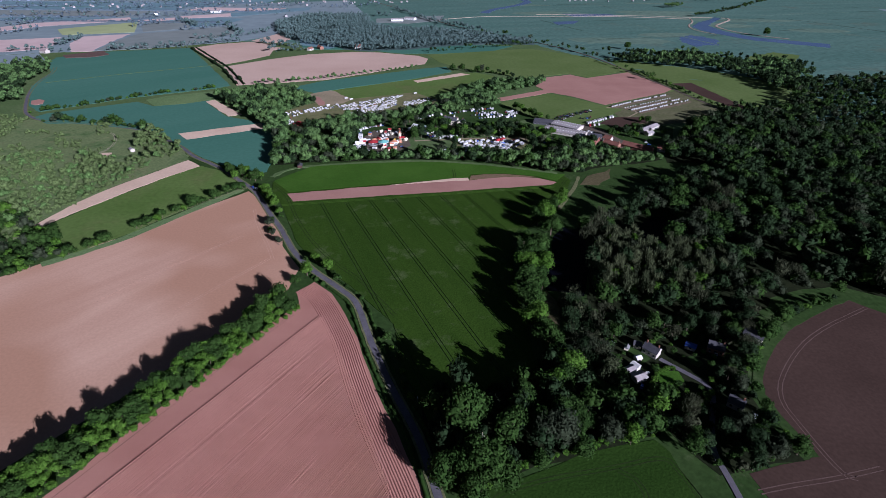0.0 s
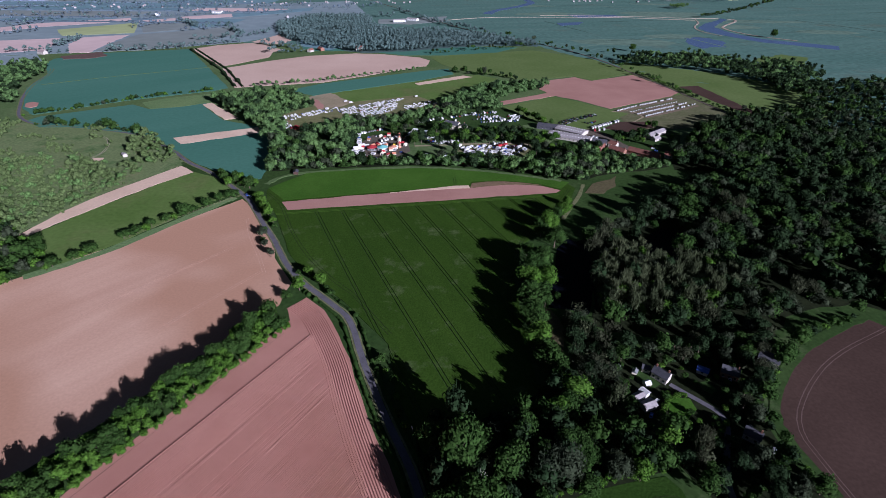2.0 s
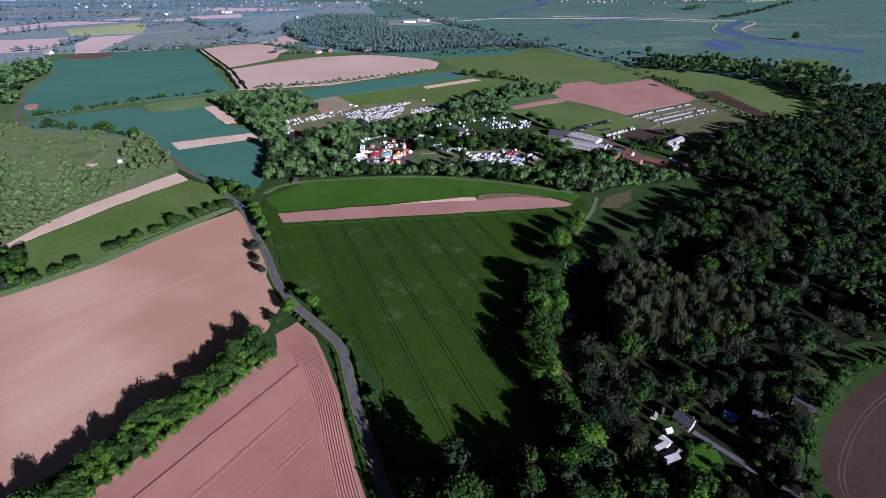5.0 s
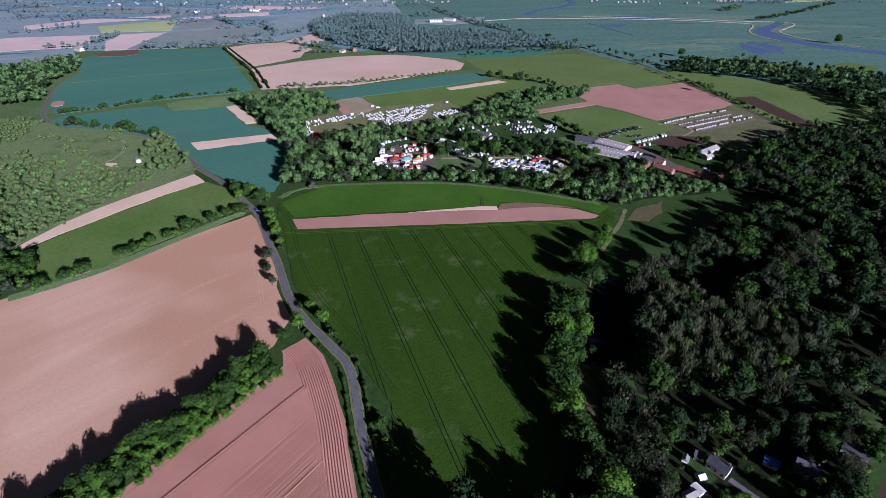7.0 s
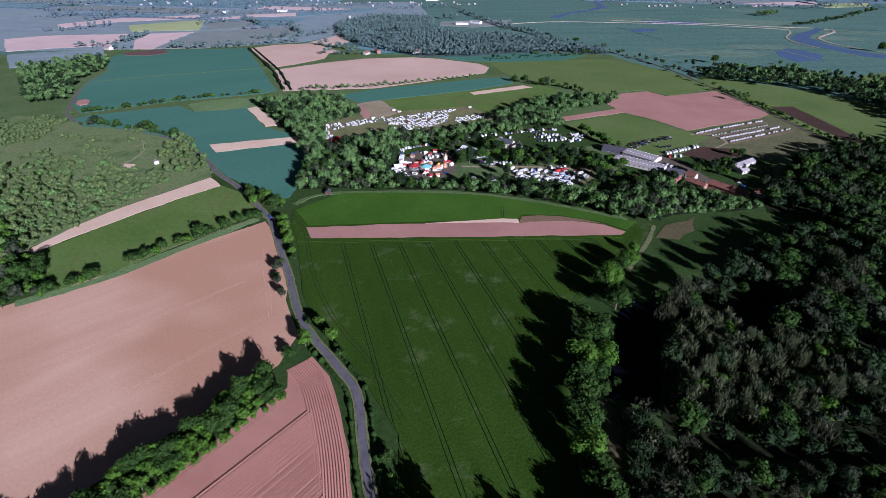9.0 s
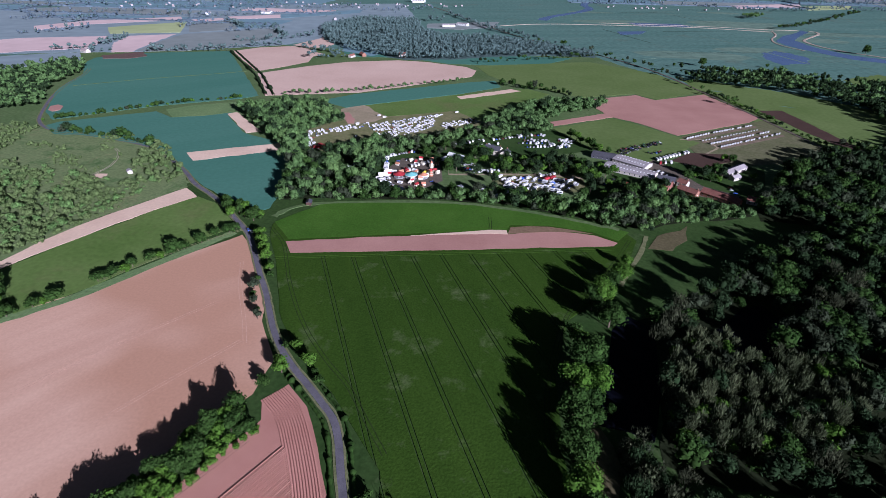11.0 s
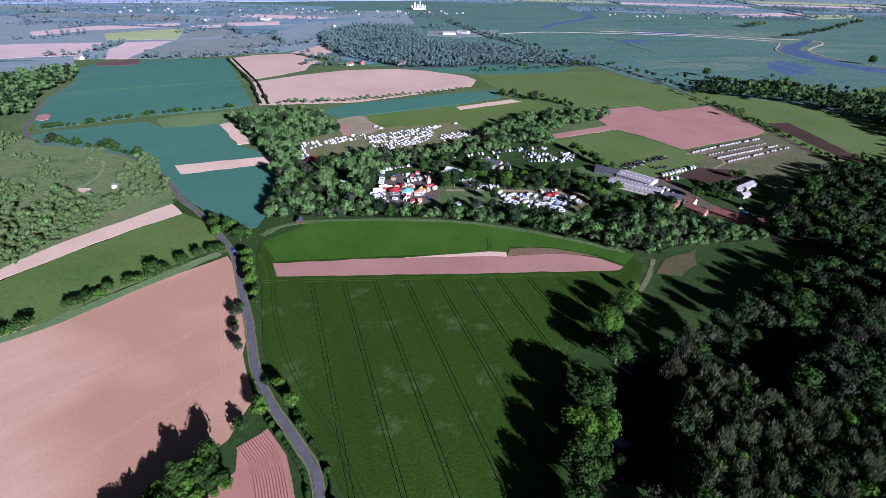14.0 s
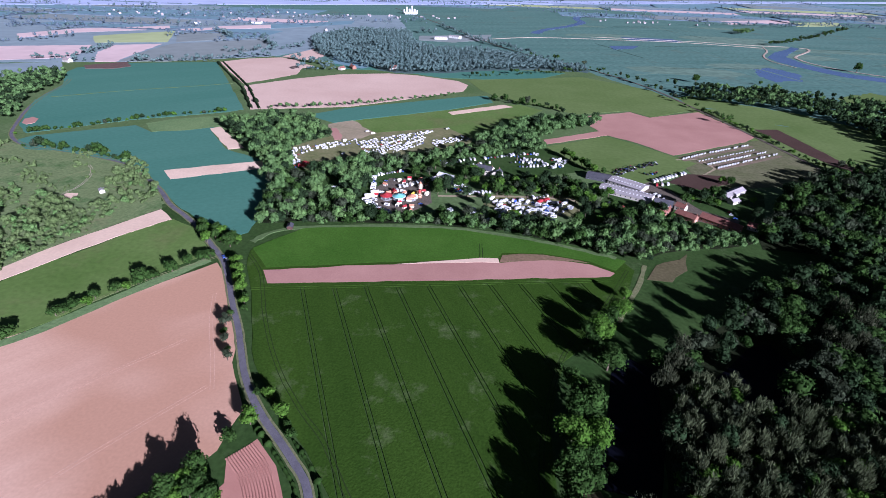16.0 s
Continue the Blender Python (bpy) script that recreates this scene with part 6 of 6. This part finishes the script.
for line in ([(-42.7, 623.1), (-26.3, 622.6), (-1.9, 637.7)], [(-36.8, 617.3), (-24.1, 617.9)], [(6.4, 639.2), (20.0, 650.8), (43.8, 662.8)], [(35.1, 653.6), (44.8, 655.5)], [(48.1, 663.6), (66.4, 663.2)], [(35.3, 632.1), (52.8, 645.9), (68.7, 645.3)], [(43.1, 623.3), (63.4, 627.0), (71.4, 633.5)], [(49.4, 634.7), (61.1, 636.8)], [(76.7, 648.5), (91.4, 642.4)], [(75.0, 622.4), (87.5, 633.0)], [(80.8, 635.2), (90.0, 635.2)], [(5.6, 625.0), (14.9, 628.4)], [(5.2, 603.4), (15.9, 599.0), (25.8, 590.0)], [(7.8, 610.3), (14.6, 609.9)], [(-33.5, 579.5), (-15.3, 566.7), (-2.7, 547.1)], [(-30.8, 574.1), (-14.7, 558.4)], [(0.5, 545.0), (14.5, 550.0)], [(-50.4, 563.4), (-39.4, 574.0)], [(-67.7, 549.3), (-50.4, 563.4)], [(12.3, 535.6), (33.0, 534.1)], [(20.8, 516.7), (28.4, 512.2)], [(12.9, 489.3), (17.3, 496.3)], [(25.0, 499.6), (26.4, 495.6)], [(-7.0, 490.3), (-1.0, 495.4)], [(-18.8, 504.5), (-16.7, 508.2)], [(36.5, 500.4), (39.4, 506.3)], [(37.9, 487.2), (43.9, 483.1)], [(52.5, 543.6), (67.1, 552.4)]):
    for x, y, a in along(line, 3.7):
        if clear(x, y, 1.2) and min(math.hypot(x - p, y - q) for p, q in PARKED) > 3.0:
            PARKED.append((x, y))
            set_out(SHOW_MIX, x + rng.uniform(-0.3, 0.3), y + rng.uniform(-0.5, 0.5), math.degrees(a) + 75 + rng.uniform(-12, 12), 0, rng, 0.8)


def cone(r1, r2, z0, z1, seg=16, x=0, y=0):
    bm = bmesh.new()
    bmesh.ops.create_cone(bm, cap_ends=True, segments=seg, radius1=r1, radius2=r2, depth=z1 - z0, matrix=Matrix.Translation((x, y, (z0 + z1) / 2)))
    return bm


def round_ride(x, y, r, canopy, trim, label):
    top = new("fairground_ride")
    part("platform", cone(r, r, 0, 0.7), STEEL, top)
    part("canopy", cone(r * 1.02, 0.6, 3.2, 5.0), canopy, top)
    part("valance", cone(r * 1.05, r * 1.05, 2.8, 3.2), trim, top)
    part("centre_column", cone(0.9, 0.7, 0.7, 3.4, 10), WHITE, top)
    for k in range(8):
        a = k * math.pi / 4
        part("post", cone(0.12, 0.12, 0.6, 3.0, 6, math.cos(a) * r * 0.92, math.sin(a) * r * 0.92), WHITE, top)
    put(top, x, y, 0, 0.18)
    return tagged(top, label, "ride", "fairground rides")


def tower_ride(x, y, r, h, skin, roof, label):
    top = new("helter_skelter")
    part("tower", cone(r, r * 0.55, 0, h), skin, top)
    part("roof", cone(r * 0.8, 0.05, h, h + 2.6), roof, top)
    bm = bmesh.new()
    last = None
    for k in range(33):
        a, z = k * 0.5, 0.6 + k * h * 0.85 / 32
        inner = r * (1 - 0.45 * z / h)
        ring = [bm.verts.new((math.cos(a) * q, math.sin(a) * q, z + d)) for q, d in ((inner, 0), (inner + 1.1, 0), (inner + 1.1, 0.5))]
        if last:
            for i in range(2):
                bm.faces.new((last[i], last[i + 1], ring[i + 1], ring[i]))
        last = ring
    bmesh.ops.solidify(bm, geom=bm.faces[:], thickness=0.08)
    part("slide", bm, CREAM, top)
    put(top, x, y, 30, 0.18)
    return tagged(top, label, "ride", "fairground rides")


def tent(x, y, long, wide, high, turn, roof, label, z=0.15):
    top = new("marquee")
    part("canvas_wall", block(-long / 2, long / 2, -wide / 2, wide / 2, 0, high * 0.55), CREAM, top)
    part("canvas_roof", profile([(-wide / 2 - 0.3, high * 0.53), (wide / 2 + 0.3, high * 0.53), (0, high)], -long / 2 - 0.2, long / 2 + 0.2), roof, top).matrix_basis = pose(0, 0, 0, 0, 0, 90)
    part("doorway", block(long / 2 - 0.02, long / 2 + 0.03, -0.9, 0.9, 0, 2.0), GLASS_DARK, top)
    put(top, x, y, turn, z)
    return tagged(top, label, "tent", "fair tents")


FAIR = [(-75, 523), (-65, 523), (-47, 530), (-49, 550), (-76, 543), (-63, 545), (-53, 524), (-90, 523), (-25, 577)]
round_ride(*FAIR[0], 5.2, PAINT["red"], PAINT["red"], "round ride with a bright red canopy")
round_ride(FAIR[1][0] + 1, FAIR[1][1], 5.6, PAINT["teal"], WHITE, "round ride with a turquoise canopy")
round_ride(*FAIR[6], 4.0, PAINT["orange"], WHITE, "small carousel with an orange canopy")
tower_ride(*FAIR[2], 1.8, 5.0, PAINT["orange"], PAINT["red"], "tall orange helter-skelter tower")
tower_ride(*FAIR[3], 1.8, 4.6, CREAM, PAINT["orange"], "cream and orange slide tower")
for i, (dx, dy, c) in enumerate(((-6, 8, "red"), (0, 9, "orange"), (6, 8, "orange"), (12, -2, "orange"), (13, 4, "red"), (20, -2, "orange"), (24, 4, "red"), (22, 11, "yellow"), (4, 15, "red"), (12, 14, "orange"), (-10, 3, "red"), (26, 14, "orange"))):
    tent(FAIR[0][0] + dx, FAIR[0][1] + dy, 4.2, 3.0, 3.3, i * 37, PAINT[c] if i % 3 else WHITE, "small fair stall with a " + ("white" if not i % 3 else c) + " canopy")
for i, (x, y) in enumerate(scatter([(-93, 528), (-81, 571), (-44, 573), (-35, 520), (-53, 496), (-80, 503)], 7.5, 71)):
    if min(math.hypot(x - a, y - b) for a, b in FAIR[:7]) > 6.5 and i % 3:
        pick = i % 5
        if pick < 3:
            tent(x, y, 3.6, 2.6, 3.0, i * 53, (CREAM, PAINT["red"], PAINT["orange"])[pick], ("small cream fair stall on earth", "small red-roofed fair stall", "small salmon-coloured fair stall")[pick])
        else:
            put(copy_thing(CARS[(0, 4)[pick - 3]] if i % 2 else VANS[0], pose(0, 0, 0)), x, y, i * 41, 0, 0.8)
tent(*FAIR[7], 8, 5, 3.6, 20, WHITE, "white marquee at the fair's edge")
tent(FAIR[7][0] + 3, FAIR[7][1] + 8, 7, 4.5, 3.4, 25, WHITE, "white marquee beside the rides")
tent(*FAIR[8], 24, 8, 5, -28, WHITE, "long white marquee in the park")
for i, (x, y) in enumerate([(-171, 584), (-166, 588), (-170, 591)]):
    put(copy_thing(LORRIES[1], pose(0, 0, 0)), x, y, 20 + 60 * i, 0.3)


# ---- buildings ----
def house(name, x, y, long, wide, wall_h, ridge_h, turn, walls, roof, label, category="house", chimneys=1, windows=3, z=0.1, group=""):
    top = new(name)
    part("wall", profile([(-wide / 2, -0.2), (wide / 2, -0.2), (wide / 2, wall_h), (0, ridge_h - 0.15), (-wide / 2, wall_h)], -long / 2, long / 2), walls, top)
    slope = bmesh.new()
    over = 0.45
    drop = (ridge_h - wall_h) / (wide / 2)
    for s in (-1, 1):
        pts = [(0, ridge_h), (s * (wide / 2 + over), wall_h - over * drop)]
        q = [slope.verts.new((px, py, pz + dz)) for dz in (0, 0.16) for px, pz, py in ((pts[0][0], pts[0][1], -long / 2 - 0.3), (pts[1][0], pts[1][1], -long / 2 - 0.3), (pts[1][0], pts[1][1], long / 2 + 0.3), (pts[0][0], pts[0][1], long / 2 + 0.3))]
        for f in ((0, 1, 2, 3), (7, 6, 5, 4), (0, 4, 5, 1), (1, 5, 6, 2), (2, 6, 7, 3), (3, 7, 4, 0)):
            slope.faces.new([q[i] for i in f])
    bmesh.ops.recalc_face_normals(slope, faces=slope.faces)
    roof_ob = part("roof", slope, roof, top)
    for k in range(chimneys):
        cy = (-1) ** k * (long / 2 - 0.8)
        part("chimney", block(-0.4, 0.4, cy - 0.35, cy + 0.35, ridge_h - 0.6, ridge_h + 1.1), BRICK, roof_ob)
    for s in (-1, 1):
        for k in range(windows):
            wy = -long / 2 + long * (k + 0.5) / windows
            for wz in ([0.9, 3.4] if wall_h > 4.4 else [0.9]):
                px = s * wide / 2
                window = part("window", block(px - 0.03, px + 0.03, wy - 0.5, wy + 0.5, wz, wz + 1.2), GLASS_DARK, top)
                part("frame", block(px - 0.05, px + 0.05, wy - 0.6, wy + 0.6, wz - 0.12, wz), WHITE, window)
    part("door", block(-0.5, 0.5, long / 2 - 0.02, long / 2 + 0.05, -0.1, 2.05), CREAM, top)
    put(top, x, y, turn, z)
    return tagged(top, label, category, group)


def ridge_house(name, p, q, *rest):
    """A house whose ridge runs from p to q."""
    dx, dy = q[0] - p[0], q[1] - p[1]
    wide, wall_h, ridge_h, walls, roof, label, category, chimneys, windows = rest
    return house(name, (p[0] + q[0]) / 2, (p[1] + q[1]) / 2, math.hypot(dx, dy), wide, wall_h, ridge_h, math.degrees(math.atan2(dy, dx)) - 90, walls, roof, label, category, chimneys, windows, 0.2)


barns = [
    ridge_house("long_barn", (131, 600), (157, 579), 17, 3.0, 5.0, RENDERED, SHEET_ROOF, "long grey sheet-roofed barn with a white gable", "barn", 0, 8),
    ridge_house("long_barn", (117, 578.5), (158, 556), 18, 2.8, 4.6, RENDERED, SHEET_ROOF, "long low grey barn with rows of skylights", "barn", 0, 10),
    ridge_house("long_barn", (109, 609), (130, 601), 15, 3.0, 5.0, SLATE, SLATE, "dark slate-roofed shed behind the long barns", "barn", 0, 5),
]
for barn, rows, step, high in ((barns[0], 10, 3.0, 4.05), (barns[1], 14, 3.1, 3.75)):
    for k in range(rows):
        for s in (-1, 1):
            y = (k - (rows - 1) / 2) * step
            part("skylight", block(s * 4.4 - 0.9, s * 4.4 + 0.9, y - 0.55, y + 0.55, high - 0.2, high + 0.42), WHITE, barn)
ridge_house("stone_barn", (157, 546.5), (171, 541), 9, 4.2, 7.2, RENDERED, SLATE, "dark-roofed barn with a white gable", "barn", 0, 3)
ridge_house("farm_cottage", (175, 543), (181, 537), 6.5, 3.8, 6.4, RENDERED, CLAY, "pale farm cottage with a red tile roof", "house", 1, 2)
ridge_house("farm_cottage", (156, 526), (167, 534), 6, 3.2, 5.4, BRICK, CLAY, "brick farm cottage with a red tile roof", "house", 1, 3)
ridge_house("farm_cottage", (171, 528), (183, 516), 7, 3.8, 6.4, BRICK, CLAY, "long brick farmhouse with a red tile roof", "house", 2, 4)
ridge_house("brick_barn", (190, 524.5), (213, 503), 8.5, 3.4, 6.2, BRICK, CLAY, "long low barn with a red tiled roof", "barn", 0, 7)
ridge_house("cart_shed", (224, 571), (249, 593), 9, 3.2, 5.0, RENDERED, SHEET_ROOF, "grey-roofed cart shed by the farmyard", "barn", 0, 5)
ridge_house("farm_cottage", (222, 512), (229, 508), 6, 3.4, 6.0, RENDERED, CLAY, "small pale cottage behind the barn", "house", 1, 2)
ridge_house("cart_shed", (227, 561), (235, 566), 6, 2.8, 4.4, RENDERED, SHEET_ROOF, "small grey-roofed shed in the farmyard", "barn", 0, 2)
B = [(8, 597), (18, 588)]
house("manor_house", B[0][0], B[0][1], 17, 9, 6.0, 9.0, 65, CREAM, SLATE, "cream manor house with gables among trees", "house", 2, 6, 0.15)
house("manor_wing", B[0][0] + 12, B[0][1] - 8, 10, 7, 5.5, 8.0, -25, CREAM, SLATE, "gabled wing of the cream manor house", "house", 1, 4, 0.15)
ridge_house("cottage", (105.2, 203.8), (110.5, 198.2), 5.4, 3.6, 5.9, RENDERED, SLATE, "white-gabled cottage with a dark slate roof", "house", 2, 3)
ridge_house("cottage_wing", (100.6, 206.8), (104.0, 205.4), 3.4, 2.4, 3.6, RENDERED, SLATE, "low slate-roofed outhouse behind the cottage", "house", 0, 1)
ridge_house("garage", (90.4, 186.4), (95.0, 189.0), 3.0, 2.2, 2.8, WHITE, SHEET_ROOF, "small pale-roofed white garage", "garage", 0, 1)
ridge_house("shed", (95.2, 191.9), (97.4, 188.6), 2.8, 2.2, 2.8, WHITE, WHITE, "small white garden shed", "shed", 0, 1)
ridge_house("workshop", (92.6, 181.2), (98.4, 183.6), 4.4, 2.4, 3.2, RENDERED, SHEET_ROOF, "pale-roofed workshop beside the lawn", "shed", 0, 2)
ridge_house("brick_cottage", (138.6, 205.0), (145.4, 201.3), 5.4, 3.6, 6.0, BRICK, SLATE, "red brick cottage with a dark slate roof", "house", 1, 3)
ridge_house("cottage", (131.8, 168.0), (136.8, 163.8), 5.0, 3.4, 5.6, RENDERED, SLATE, "small white-gabled cottage beside the lane", "house", 1, 2)
ridge_house("cottage", (163, 216), (170, 210), 6, 3.8, 6.2, RENDERED, SLATE, "pale cottage half hidden by trees", "house", 1, 3)
ridge_house("shed", (127.8, 206.6), (132.0, 203.8), 3.6, 2.2, 2.9, RENDERED, PAINT["blue"], "garden shed under a dark blue cover", "shed", 0, 1)
tent(99.6, 196.4, 3, 3, 2.6, 20, WHITE, "white garden gazebo on a lawn")
tent(96.4, 204.4, 3.0, 2.2, 2.3, 60, STEEL, "small grey greenhouse in a garden")
for x, y, a, k in ((100.7, 186.0, 40, 4), (95.4, 177.4, 60, 0), (141.4, 200.6, 60, 4), (136.2, 171.6, 20, 1), (140.6, 159.6, 70, 1), (90.7, 209.5, 30, 4)):
    put(copy_thing(CARS[k], pose(0, 0, 0)), x, y, a, 0.1, 0.8)
K = [(-316, 496), (-492, 1025), (-254, 1106), (-271, 1090), (-177, 1110), (-331, 2285)]
house("ruined_shed", K[0][0], K[0][1], 6, 4, 2.4, 3.4, 40, RENDERED, SHEET_ROOF, "small white building on the hillside", "shed", 0, 2, 0.2)
house("far_farm", K[2][0], K[2][1], 14, 8, 4, 7, 40, BRICK, CLAY, "far farmhouse with a red roof", "house", 1, 3, 0.4)
house("far_farm", K[3][0], K[3][1], 12, 7, 3.5, 6, -30, RENDERED, CLAY, "far red-roofed farm building", "house", 1, 3, 0.4)
house("far_barn", K[4][0], K[4][1], 12, 10, 5, 9, 80, RENDERED, CLAY, "far pale barn at the field's edge", "barn", 0, 2, 0.4)
house("far_farm", -769, 1036, 16, 9, 4, 7.5, 70, RENDERED, FAR_ROOF, "far farmhouse with a haze-dulled pink roof", "house", 1, 3, 0.4)
for x, y, a in ((-872, 1690, 20), (-718, 1754, 80), (-136, 1579, 100), (-101, 1615, 60)):
    house("far_shed", x, y, 34, 12, 5, 7, a, WHITE, SHEET_ROOF, "long white shed on far farmland", "barn", 0, 4, 0.4)
rng = random.Random(12)
village = house("village_house", -470, 1650, 11, 7, 4.4, 7.5, 20, FAR_WALL, FAR_ROOF, "far village house with a haze-dulled red roof", "house", 0, 0, 0.4, "far village")
for k in range(64):
    cx, cy, s = ((K[5][0], K[5][1] - 150, 90), (-1150, 1900, 160), (-700, 2050, 120), (620, 2300, 120))[k % 4]
    put(copy_thing(village, pose(0, 0, 0)), cx + rng.gauss(0, s), cy + rng.gauss(0, 40), rng.uniform(0, 180), 0.4, 0.6)


def silo(x, y, r, h):
    top = new("factory_tower")
    part("shaft", cone(r, r, 0, h, 14), WHITE, top)
    part("cap", cone(r * 1.05, r * 0.5, h, h + r * 0.6, 14), WHITE, top)
    put(top, x, y, 0, 0.4)
    return tagged(top, "tall white factory silo on the horizon", "silo", "factory silos")


fx, fy = K[5]
for dx, r, hgt in ((-20, 3.2, 14), (-10, 4, 22), (0, 3.6, 16), (9, 2.6, 27), (18, 4, 15), (28, 3, 12)):
    silo(fx + dx, fy + dx * 0.4, r, hgt)
house("factory_hall", fx + 6, fy - 12, 46, 10, 6, 7.5, -70, WHITE, SHEET_ROOF, "long white factory hall far away", "factory", 0, 10, 0.4)
put(copy_thing(CARS[0], pose(0, 0, 0)), -164.6, 406.9, 130, 0.16)
put(copy_thing(CARS[4], pose(0, 0, 0)), -161.1, 404.4, 130, 0.16)
HUT = [(-136, 456), (-143, 461)]
house("garden_hut", HUT[0][0], HUT[0][1], 6, 4, 2.4, 3.4, 10, DARK_SOIL, SLATE, "small dark brown hut at the wood's edge", "shed", 0, 1, 0.1)
post = new("road_sign")
part("pole", block(-0.06, 0.06, -0.06, 0.06, -0.2, 2.2), STEEL, post)
part("plate", block(-0.05, 0.05, -0.55, 0.55, 2.0, 3.0), WHITE, post)
put(post, *[(-11, 167), (-11, 167)][0], 30, 0.1)
tagged(post, "white plain road sign on a steel pole", "sign")
